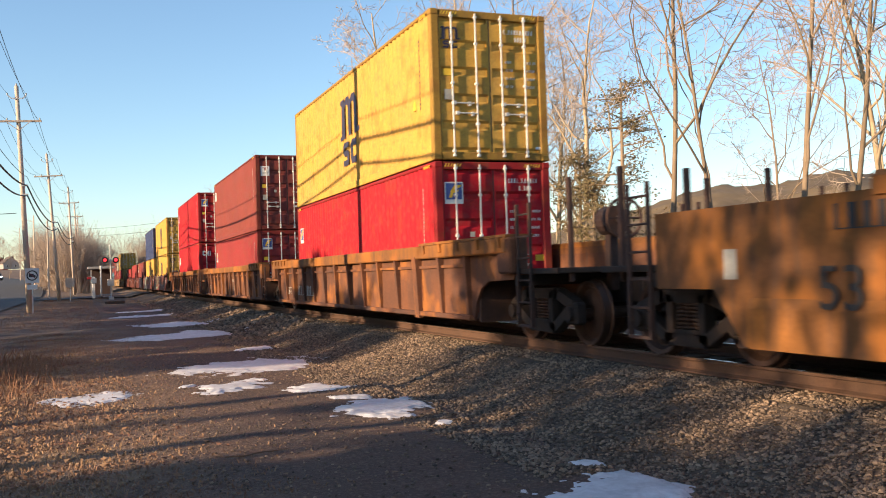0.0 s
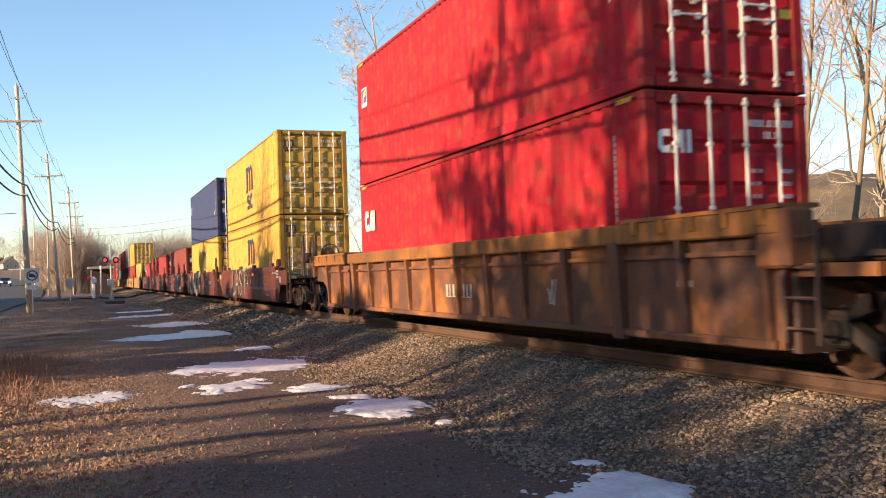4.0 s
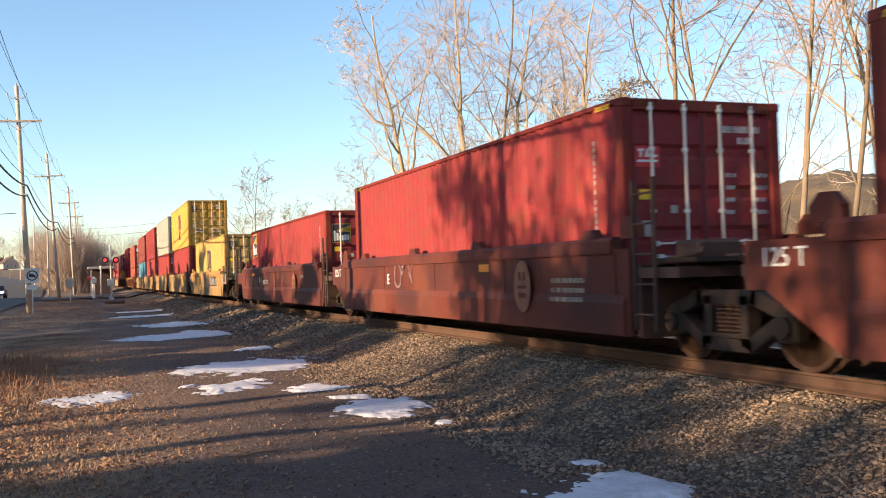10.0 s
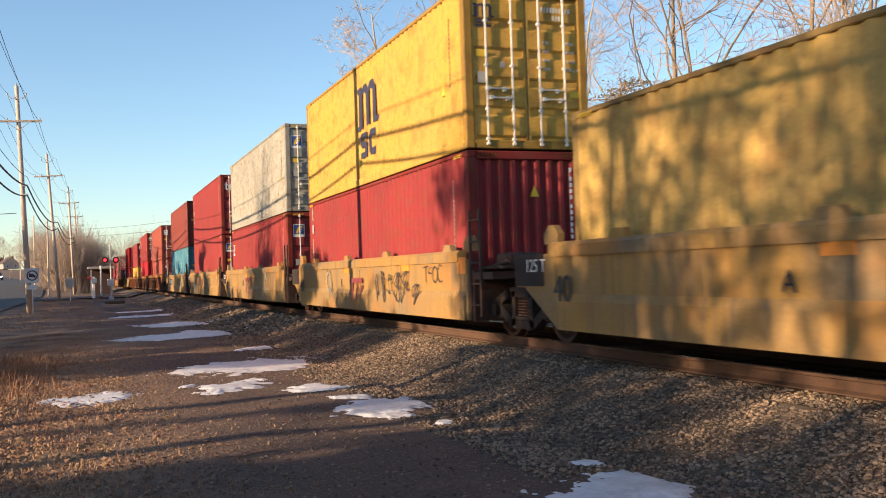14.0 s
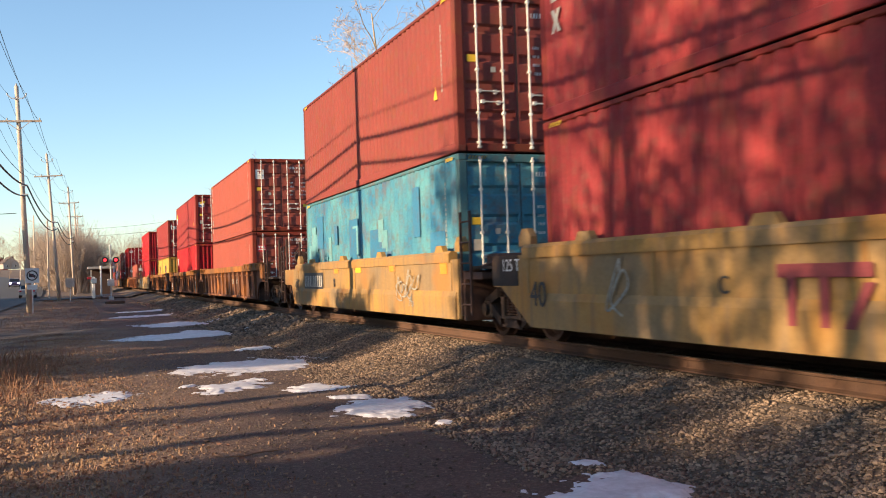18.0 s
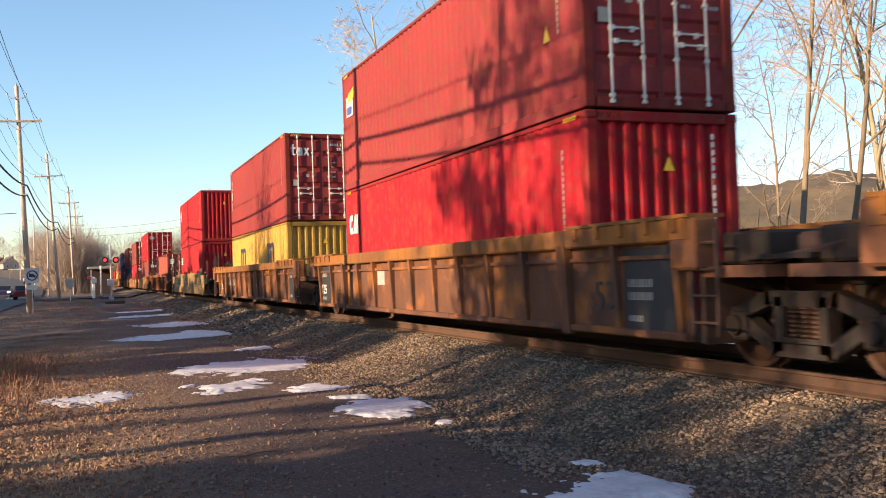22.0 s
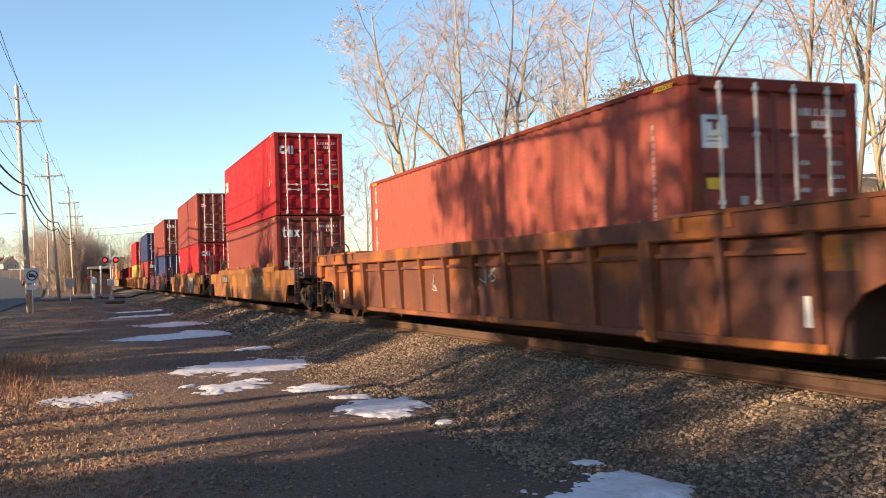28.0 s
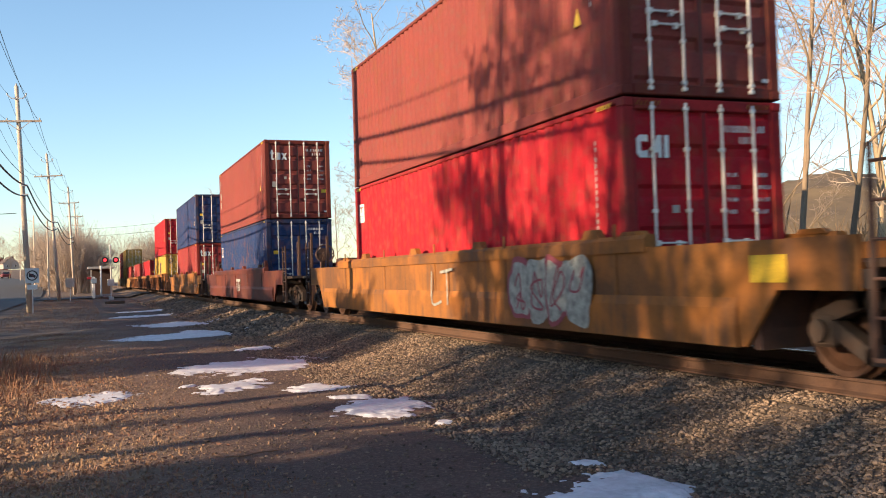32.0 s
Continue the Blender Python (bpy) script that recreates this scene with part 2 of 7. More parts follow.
def sheet(rects, material, t=0.004, name="marking"):
    """Flat plates: (x0, y0, x1, y1) or outlines, thin, that face +z."""
    b = Build()
    for r in rects:
        if isinstance(r[0], tuple):
            b.prism(list(r), "z", 0, t)
        else:
            b.box(r[0], r[1], 0, r[2], r[3], t)
    return b.mesh(name, material)


def char_bars(n, h, seed=0, vertical=False, fill=0.62):
    """Bars the size of letters in a row or column, held together by a hairline, as one outline."""
    rng = random.Random(seed)
    p, e = 0.0, h * 0.05
    row = []
    for _ in range(n):
        if rng.random() < 0.12:
            p += h * 0.5
        row.append((p, p + h * (0.66 if vertical else rng.choice((0.2, 0.3, 0.36)))))
        p += h * (1.0 if vertical else 0.72)
    k = h * (0.42 if vertical else 1.0)
    out = [(row[0][0], 0.0)]
    for a, c in row:
        out += [(a, e), (a, k), (c, k), (c, e)] if a > row[0][0] else [(a, k), (c, k), (c, e)]
    out.append((row[-1][1], 0.0))
    if vertical:
        out = [(q, -s) for s, q in out]
    else:
        out = out[::-1]
    return [tuple(out)]


def stripes(w, h, n):
    """Slanted warning stripes on a hairline."""
    k, e = w / n, h * 0.06
    out = [(0.0, 0.0), (w - k * 0.5, 0.0)]
    for i in reversed(range(n)):
        out += [(i * k + k * 0.5, e), (i * k + k * 0.9, h), (i * k + k * 0.4, h), (i * k, e)]
    return [tuple(out)]


# ---- containers ----
TEAL_L = paint("pale_teal_paint", (0.15, 0.36, 0.40))
TEAL_B = paint("mid_blue_paint", (0.045, 0.19, 0.33))
W2 = 1.219
# darker, rustier tone of each paint for top rails and end frames
DARK_TRIM = {k: paint("grimy_" + k, tuple(0.62 * q + 0.012 for q in CMAT_BASE[k]), rough=0.7, rust=0.4) for k in CMAT_BASE}


def corrugated(length, height, pitch, depth, material):
    """A sheet over x = 0..length, y = 0..height, crests at z = 0, troughs at z = -depth."""
    prof, x = [], 0.0
    n = max(1, round(length / pitch))
    p = length / n
    for i in range(n):
        prof += [(x, 0), (x + p * 0.27, 0), (x + p * 0.5, -depth), (x + p * 0.77, -depth)]
        x += p
    prof.append((length, 0))
    b = Build()
    m = len(prof)
    for y in (0, height):
        b.v += [(a, y, c) for a, c in prof]
    b.f = [(i, i + 1, m + i + 1, m + i) for i in range(m - 1)]
    return b.mesh("corrugated_wall", material)


def door_leaf(w, h, material):
    """Door with five raised fields between recessed belts; faces +z."""
    b = Build()
    b.box(0, 0, -0.05, w, h, -0.03)
    k = h / 5
    for i in range(5):
        y0, y1, s = i * k + 0.05, (i + 1) * k - 0.05, 0.05
        b.add([(0.04, y0, -0.03), (w - 0.04, y0, -0.03), (w - 0.04, y1, -0.03), (0.04, y1, -0.03),
               (0.04, y0 + s, 0.006), (w - 0.04, y0 + s, 0.006), (w - 0.04, y1 - s, 0.006), (0.04, y1 - s, 0.006)],
              [(4, 5, 6, 7), (0, 1, 5, 4), (1, 2, 6, 5), (2, 3, 7, 6), (3, 0, 4, 7)])
    for x0, x1 in ((0, 0.04), (w - 0.04, w)):
        b.box(x0, 0, -0.05, x1, h, 0.008)
    return b.mesh("door_leaf", material)


def lock_bar(h):
    b = Build()
    b.tube((0, 0, 0.035), (0, h, 0.035), 0.018, n=8)
    for f in (0.0, 0.03, 0.22, 0.5, 0.78, 0.965):
        b.box(-0.034, f * h, 0.0, 0.034, f * h + 0.05, 0.055, 0.008)
    return b.mesh("locking_bar", GALV)


def lock_handle():
    b = Build()
    b.tube((0, 0, 0.05), (0.42, 0, 0.05), 0.014, n=6)
    b.box(-0.03, -0.035, 0, 0.05, 0.035, 0.06, 0.006)
    b.box(0.30, -0.05, 0, 0.36, 0.03, 0.05, 0.006)
    return b.mesh("door_handle", GALV)


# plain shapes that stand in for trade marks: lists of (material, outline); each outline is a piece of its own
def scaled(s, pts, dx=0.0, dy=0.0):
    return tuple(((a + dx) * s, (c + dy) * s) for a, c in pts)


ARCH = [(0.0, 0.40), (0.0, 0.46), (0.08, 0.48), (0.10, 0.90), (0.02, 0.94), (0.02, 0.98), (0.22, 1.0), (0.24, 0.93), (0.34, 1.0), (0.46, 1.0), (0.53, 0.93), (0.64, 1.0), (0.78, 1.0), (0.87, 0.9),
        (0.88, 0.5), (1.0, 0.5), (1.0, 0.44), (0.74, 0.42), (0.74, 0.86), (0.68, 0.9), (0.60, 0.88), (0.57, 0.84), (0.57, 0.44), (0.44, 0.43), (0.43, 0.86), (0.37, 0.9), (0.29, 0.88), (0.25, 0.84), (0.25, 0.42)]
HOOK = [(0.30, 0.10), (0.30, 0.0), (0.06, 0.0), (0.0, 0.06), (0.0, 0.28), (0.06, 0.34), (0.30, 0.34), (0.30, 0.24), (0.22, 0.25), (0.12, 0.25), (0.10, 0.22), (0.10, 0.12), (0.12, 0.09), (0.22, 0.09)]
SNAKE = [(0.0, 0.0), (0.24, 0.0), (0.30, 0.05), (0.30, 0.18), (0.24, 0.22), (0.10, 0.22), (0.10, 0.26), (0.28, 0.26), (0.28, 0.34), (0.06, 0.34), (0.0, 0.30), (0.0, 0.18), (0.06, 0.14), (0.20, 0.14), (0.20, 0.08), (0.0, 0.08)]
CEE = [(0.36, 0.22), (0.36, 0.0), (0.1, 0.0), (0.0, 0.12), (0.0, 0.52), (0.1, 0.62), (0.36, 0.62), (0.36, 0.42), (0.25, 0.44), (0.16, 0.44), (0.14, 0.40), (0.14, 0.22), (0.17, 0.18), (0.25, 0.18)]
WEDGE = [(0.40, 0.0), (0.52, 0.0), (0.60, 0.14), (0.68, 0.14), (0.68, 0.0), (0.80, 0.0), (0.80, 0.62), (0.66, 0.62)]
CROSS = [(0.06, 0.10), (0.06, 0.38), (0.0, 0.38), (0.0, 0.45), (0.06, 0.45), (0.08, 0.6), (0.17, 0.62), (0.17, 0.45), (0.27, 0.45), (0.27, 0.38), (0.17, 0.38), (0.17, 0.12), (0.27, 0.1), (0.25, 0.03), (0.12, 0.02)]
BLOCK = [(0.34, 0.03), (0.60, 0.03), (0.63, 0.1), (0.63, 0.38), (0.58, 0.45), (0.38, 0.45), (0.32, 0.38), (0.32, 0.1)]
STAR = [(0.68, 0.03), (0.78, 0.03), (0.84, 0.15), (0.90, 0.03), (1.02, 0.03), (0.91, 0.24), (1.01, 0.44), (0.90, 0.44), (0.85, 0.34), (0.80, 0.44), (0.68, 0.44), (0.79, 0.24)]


def quad(x0, y0, x1, y1):
    return [(x0, y0), (x1, y0), (x1, y1), (x0, y1)]


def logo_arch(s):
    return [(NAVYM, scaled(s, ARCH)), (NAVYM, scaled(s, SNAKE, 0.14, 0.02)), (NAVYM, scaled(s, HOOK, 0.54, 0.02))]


def logo_square(s):
    return [(WHITE, scaled(s, quad(0, 0, 0.9, 1))), (BLUE, scaled(s, quad(0.06, 0.2, 0.84, 0.94))),
            (YELLOW, scaled(s, [(0.2, 0.28), (0.36, 0.28), (0.42, 0.5), (0.66, 0.55), (0.7, 0.64), (0.46, 0.62), (0.8, 0.78), (0.82, 0.88), (0.46, 0.82), (0.3, 0.6)]))]


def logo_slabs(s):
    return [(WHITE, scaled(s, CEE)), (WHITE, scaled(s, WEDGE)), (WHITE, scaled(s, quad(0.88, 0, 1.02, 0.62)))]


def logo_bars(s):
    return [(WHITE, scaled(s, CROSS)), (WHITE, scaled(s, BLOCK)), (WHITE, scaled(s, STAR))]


def logo_plate(s):
    return [(REDB, scaled(s, quad(0, 0, 1, 0.75))), (WHITE, scaled(s, quad(0.08, 0.18, 0.9, 0.26))), (WHITE, scaled(s, [(0.1, 0.56), (0.1, 0.64), (0.36, 0.64), (0.36, 0.56), (0.27, 0.56), (0.27, 0.36), (0.19, 0.36), (0.19, 0.56)])),
            (WHITE, scaled(s, [(0.38, 0.36), (0.62, 0.36), (0.52, 0.64), (0.46, 0.64)])), (WHITE, scaled(s, [(0.68, 0.36), (0.9, 0.36), (0.9, 0.44), (0.76, 0.44), (0.76, 0.64), (0.68, 0.64)]))]


def logo_sticker(s):
    return [(WHITE, scaled(s, quad(0, 0, 1, 1.1))), (REDM, scaled(s, [(0.2, 0.85), (0.42, 0.85), (0.42, 0.6), (0.58, 0.6), (0.58, 0.85), (0.8, 0.85), (0.8, 0.95), (0.2, 0.95)])),
            (PALE, scaled(s, quad(0.2, 0.2, 0.8, 0.26))), (PALE, scaled(s, quad(0.2, 0.34, 0.8, 0.4)))]


def logo_rays(s):
    out = [(YELLOW, scaled(s, quad(-0.03, -0.03, 1.03, 1.01))), (NAVYM, scaled(s, quad(0, 0, 1, 0.98)))]
    out += [(YELLOW, scaled(s, [(0.25, 0.60 + 0.012 * i), (0.97, 0.54 + 0.08 * i), (0.97, 0.59 + 0.08 * i), (0.25, 0.608 + 0.012 * i)])) for i in range(5)]
    out += [(WHITE, scaled(s, quad(*r))) for r in ((0.06, 0.05, 0.17, 0.62), (0.22, 0.08, 0.34, 0.50), (0.38, 0.08, 0.48, 0.36), (0.52, 0.08, 0.62, 0.36), (0.66, 0.08, 0.8, 0.40), (0.84, 0.08, 0.94, 0.40))]
    return out


def logo_sail(s):
    return [(WHITE, scaled(s, quad(0, 0, 0.8, 0.7))), (BLUE, scaled(s, quad(0.06, 0.06, 0.7, 0.34))), (YELLOW, scaled(s, [(0.1, 0.45), (0.95, 0.6), (0.95, 0.95), (0.3, 0.8)]))]


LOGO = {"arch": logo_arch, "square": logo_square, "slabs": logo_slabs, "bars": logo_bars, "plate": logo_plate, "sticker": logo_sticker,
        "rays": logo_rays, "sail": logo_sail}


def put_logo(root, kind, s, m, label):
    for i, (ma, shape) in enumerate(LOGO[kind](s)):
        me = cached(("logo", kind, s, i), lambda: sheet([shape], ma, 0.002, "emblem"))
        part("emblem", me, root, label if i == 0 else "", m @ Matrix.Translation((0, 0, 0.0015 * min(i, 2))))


def put_bars(root, n, h, seed, m, ma=None, vertical=False, name="number_mark"):
    ma = ma or WHITE
    me = cached(("bars", n, h, seed, vertical, ma.name), lambda: sheet(char_bars(n, h, seed, vertical), ma, 0.003, name))
    part(name, me, root, "", m)


COLOR_WORDS = {"yellow": "yellow", "red": "dull red", "bright": "bright red", "brown": "red-brown", "orange": "orange-red", "navy": "navy blue",
               "blue": "blue", "teal": "patched teal-blue", "grey": "light grey", "green": "dull yellow"}
trains = []      # (thing, y at the start, height)
COUNT = [0]


def container(u, z, length, height, col, end="doors", door_logo="", side_logo="", detail=2, note=""):
    """One freight container: base corner plane y = 0 is its end that looks to -y."""
    COUNT[0] += 1
    seed = COUNT[0]
    rng = random.Random(seed)
    ma = CMAT[col]
    size = "twenty-foot" if length < 7 else "forty-foot"
    label = "%s %s steel container %s" % (COLOR_WORDS[col], size, note)
    r = thing("shipping_container", label, "container", "containers on the train")
    trains.append((r, u, z))
    L, H = length, height
    key = (L, H, col)
    side = cached(("side",) + key, lambda: corrugated(L - 0.3, H - 0.225, 0.278, 0.036, ma))
    part("side_wall", side, r, "", Matrix.Translation((-W2 + 0.012, L - 0.15, 0.16)) @ SIDE)
    part("side_wall", side, r, "", Matrix.Translation((W2 - 0.012, 0.15, 0.16)) @ Matrix.Rotation(math.pi, 4, "Z") @ SIDE)
    part("roof", cached(("roof",) + key, lambda: Build().box(-W2 + 0.02, 0.05, H - 0.05, W2 - 0.02, L - 0.05, H - 0.02).mesh("roof", ma)), r)
    part("floor", cached(("cfloor", L), lambda: Build().box(-W2 + 0.05, 0.1, 0.03, W2 - 0.05, L - 0.1, 0.12).mesh("floor", STEEL_DARK)), r)
    top = cached(("trail", L, col), lambda: Build().box(-0.03, 0.1, -0.07, 0.03, L - 0.1, 0, 0.012).mesh("top_rail", DARK_TRIM[col]))
    bot = cached(("brail", L, col), lambda: Build().box(-0.03, 0.1, 0, 0.03, L - 0.1, 0.165, 0.012).mesh("bottom_rail", ma))
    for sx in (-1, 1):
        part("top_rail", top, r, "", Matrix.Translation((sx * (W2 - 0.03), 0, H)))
        part("bottom_rail", bot, r, "", Matrix.Translation((sx * (W2 - 0.03), 0, 0.0)))
    post = cached(("post", H, col), lambda: Build().box(-0.085, -0.08, 0.1, 0.085, 0.08, H - 0.1, 0.02).mesh("corner_post", DARK_TRIM[col]))
    cast = cached(("cast", col), lambda: Build().box(-0.081, -0.089, 0, 0.081, 0.089, 0.118, 0.015).mesh("corner_casting", DARK_TRIM[col]))
    for sx in (-1, 1):
        for y in (0.09, L - 0.09):
            part("corner_post", post, r, "", Matrix.Translation((sx * (W2 - 0.087), y, 0)))
            for zz in (0.002, H - 0.12):
                part("corner_casting", cast, r, "", Matrix.Translation((sx * (W2 - 0.079), y - 0.002 * (1 if y < 1 else -1), zz)))
    sill = cached(("sill", col), lambda: Build().box(-W2 + 0.17, 0.01, 0, W2 - 0.17, 0.13, 0.15, 0.015).mesh("door_sill", DARK_TRIM[col]))
    part("door_sill", sill, r, "", Matrix.Translation((0, 0, 0.004)))
    part("door_header", sill, r, "", Matrix.Translation((0, 0, H - 0.155)))
    endw = cached(("endw", H, col), lambda: corrugated(2 * W2 - 0.3, H - 0.28, 0.24, 0.07, ma))
    part("end_wall", endw, r, "", Matrix.Translation((W2 - 0.15, L - 0.03, 0.14)) @ Matrix.Rotation(math.pi, 4, "Z") @ DOOR)
    if end == "doors":
        leaf = cached(("leaf", H, col), lambda: door_leaf(W2 - 0.18, H - 0.30, ma))
        bar = cached(("bar", H), lambda: lock_bar(H - 0.12))
        han = cached(("han",), lock_handle)
        for x in (-W2 + 0.17, 0.01):
            dl = part("door_leaf", leaf, r, "", on_door(x, 0.045, 0.15))
        gasket = cached(("gasket", H), lambda: Build().box(-0.011, 0.0, -0.03, 0.011, H - 0.32, 0.009).mesh("door_gasket", RUBBER))
        for x in (0.0, -W2 + 0.168, W2 - 0.168):
            part("door_gasket", gasket, r, "black rubber door gasket", on_door(x, 0.045, 0.16))
        for x in (-0.80, -0.30, 0.24, 0.74):
            part("locking_bar", bar, r, "galvanized locking bar", on_door(x, 0.03, 0.06))
        for x in (-0.79, 0.25):
            part("door_handle", han, r, "", on_door(x, 0.03, H * 0.36 + 0.05 * rng.random()))
            part("door_handle", han, r, "", on_door(x + 0.06, 0.03, H * 0.31))
        if door_logo:
            s = {"arch": 0.42, "square": 0.42, "slabs": 0.46, "bars": 0.62, "plate": 0.36, "sticker": 0.34, "rays": 0.5, "sail": 0.4}[door_logo]
            zz = {"square": H * 0.72, "sticker": H * 0.72, "plate": H * 0.7, "rays": H * 0.66}.get(door_logo, H * 0.74)
            put_logo(r, door_logo, s, on_door(-W2 + 0.20, 0.036, zz), "printed emblem on the door")
        put_bars(r, 10, 0.085, seed, on_door(0.32, 0.036, H * 0.86))
        put_bars(r, 4, 0.085, seed + 1, on_door(0.55, 0.036, H * 0.81))
        for i in range(4):
            put_bars(r, 4, 0.05, seed + 3 + i, on_door(0.34, 0.036, H * (0.66 - 0.055 * i)))
            put_bars(r, 5, 0.05, seed + 13 + i, on_door(0.80, 0.036, H * (0.66 - 0.055 * i)))
        sq = [(-0.98, 0.56, 0.2, 0.13, YELLOW), (-0.96, 0.40, 0.17, 0.2, PALE), (-0.52, 0.50, 0.1, 0.1, PALE), (0.86, 0.33, 0.18, 0.12, YELLOW), (0.95, 0.08, 0.12, 0.05, WHITE)]
        for (x, f, w, h, m2) in sq:
            if rng.random() < 0.72:
                k = (w, h, m2.name)
                part("sticker", cached(("stk",) + k, lambda: sheet([(0, 0, w, h)], m2, 0.003, "sticker")), r, "", on_door(x, 0.036, H * f))
    else:
        part("end_wall", endw, r, "", on_door(-W2 + 0.15, 0.035, 0.14))
        put_bars(r, 11, 0.11, seed, on_door(0.78, 0.028, H * 0.9), vertical=True)
        tri = cached(("tri",), lambda: sheet([((0, 0), (0.18, 0), (0.09, 0.2))], YELLOW, 0.003, "warning_triangle"))
        part("warning_triangle", tri, r, "", on_door(-0.02, 0.028, H * 0.72))
        part("sticker", cached(("stk2",), lambda: sheet([(0, 0, 0.2, 0.3)], YELLOW, 0.003, "sticker")), r, "", on_door(0.62, 0.028, H * 0.2))
    # warning stripes of tall boxes
    if H > 2.7:
        hz = cached(("hz",), lambda: sheet(stripes(0.36, 0.06, 6), YELLOW, 0.002, "warning_stripes"))
        for x in (-W2 + 0.2, W2 - 0.56):
            part("warning_stripes", hz, r, "", on_door(x, 0.012, H - 0.1))
        part("warning_stripes", hz, r, "", on_side(-W2 - 0.003, 0.62, H - 0.1))
        part("warning_stripes", hz, r, "", on_side(-W2 - 0.003, L - 0.2, H - 0.1))
    xs = -W2 + 0.008
    put_bars(r, 14, 0.085, seed + 5, on_side(xs, 0.72, H * 0.84), BLACK if col in ("yellow", "grey", "green") else PALE, vertical=True)
    tri = cached(("tri", 2), lambda: sheet([((0, 0), (0.2, 0), (0.1, 0.24))], YELLOW if col != "yellow" else BLACK, 0.003, "warning_triangle"))
    if rng.random() < 0.7:
        part("warning_triangle", tri, r, "", on_side(xs, 1.15, H * 0.38))
    if col == "teal":
        tones = [CMAT["teal"], TEAL_L, TEAL_B]
        for i in range(22):
            w, h = round(rng.uniform(0.3, 0.9), 1), round(rng.uniform(0.4, 1.1), 1)
            m2 = tones[1 + i % 2]
            me = cached(("repair", w, h, m2.name), lambda: sheet([(0, 0, w, h)], m2, 0.002, "repair_patch"))
            part("repair_patch", me, r, "", on_side(xs - 0.0005 * i, rng.uniform(1.2, L - 0.3), rng.uniform(0.35, H - 1.3)))
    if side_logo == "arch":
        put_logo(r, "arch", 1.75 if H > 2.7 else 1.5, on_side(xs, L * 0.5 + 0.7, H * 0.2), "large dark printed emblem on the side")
    elif side_logo == "column":
        for i, sh in enumerate((CROSS, BLOCK, STAR)):
            me = cached(("col", i), lambda: sheet([scaled(0.8, sh)], PALE, 0.002, "emblem"))
            part("emblem", me, r, "pale printed shape down the side", on_side(xs, L - 0.35 + (0, 0.26, 0.55)[i], H * 0.70 - 0.44 * i))
    elif side_logo == "tall":
        for i, (sh, dx, k) in enumerate(((CROSS, 0, 0.62), (BLOCK, 0.32, 0.62), (quad(0, 0, 0.1, 0.45), -0.08, 0.55), (CROSS, 0, 0.62), (BLOCK, 0.32, 0.62), (STAR, 0.68, 0.6))):
            me = cached(("tall", i), lambda: sheet([scaled(k, sh)], PALE, 0.002, "emblem"))
            part("emblem", me, r, "pale printed shape down the side", on_side(xs, L - 0.35 + dx * k, H * 0.82 - 0.38 * i))
    elif side_logo:
        s = {"square": 0.45, "slabs": 0.75, "rays": 0.85, "sail": 0.7, "sticker": 0.4, "plate": 0.5, "bars": 0.6}[side_logo]
        put_logo(r, side_logo, s, on_side(xs, L - 0.35, H * 0.62 if side_logo != "sticker" else H * 0.7), "printed emblem on the side")
    return r


# ---- well cars ----
spinning = []    # (wheelset, its y in the train, its pose in the car)


def wheelset_mesh():
    b = Build()
    R = 0.455
    for s in (-1, 1):
        prof = [(0.0, 0.0), (0.0, 0.10), (-0.03, 0.13), (0.02, R - 0.10), (-0.05, R - 0.055), (-0.065, R), (0.05, R + 0.004), (0.065, R + 0.03), (0.085, R + 0.022), (0.085, R - 0.06), (0.04, R - 0.1), (0.03, 0.13), (0.08, 0.1), (0.08, 0.0)]
        prof = [(-s * a * -1, r) for a, r in prof] if s > 0 else [(-a * -1, r) for a, r in prof]
        sh = s * 0.7525
        b2 = Build().lathe([(sh - a if s > 0 else sh + a, r) for a, r in [(abs(p[0]) * (1 if p[0] > 0 else -1), p[1]) for p in
                            [(0.0, 0.0), (0.0, 0.10), (-0.03, 0.13), (0.02, R - 0.10), (-0.05, R - 0.055), (-0.065, R), (0.05, R + 0.004), (0.065, R + 0.03), (0.085, R + 0.022), (0.085, R - 0.06), (0.04, R - 0.1), (0.03, 0.13), (0.08, 0.1), (0.08, 0.0)]]])
        b.add(b2.v, b2.f)
    b.tube((-0.75, 0, 0), (0.75, 0, 0), 0.085, n=12)
    for s in (-1, 1):
        b.tube((s * 0.75, 0, 0), (s * 1.02, 0, 0), 0.075, n=12)
        for k in range(3):
            t = k * 2.094
            b.box(s * 0.765 - 0.012, math.cos(t) * 0.07 - 0.02, math.sin(t) * 0.07 - 0.02, s * 0.765 + 0.012, math.cos(t) * 0.07 + 0.02, math.sin(t) * 0.07 + 0.02)
    return b.mesh("wheelset", WHEEL, False)


def side_frame_mesh():
    b = Build()
    a, c = -0.08, 0.08
    b.beam("x", [(-0.92, 0.58), (-0.45, 0.74), (0.45, 0.74), (0.92, 0.58)], 0.15, a, c)
    b.beam("x", [(-0.86, 0.52), (-0.36, 0.24), (0.36, 0.24), (0.86, 0.52)], 0.14, a, c)
    for s in (-1, 1):
        b.beam("x", [(s * 0.30, 0.26), (s * 0.30, 0.72)], 0.12, a, c)
        b.box(a - 0.01, s * 0.915 - 0.15, 0.30, c + 0.01, s * 0.915 + 0.15, 0.62, 0.03)
        b.tube((a - 0.07, s * 0.915, 0.455), (c, s * 0.915, 0.455), 0.105, n=14)
    b.box(a, -0.26, 0.30, c, 0.26, 0.36)
    return b.mesh("side_frame", STEEL_DARK)


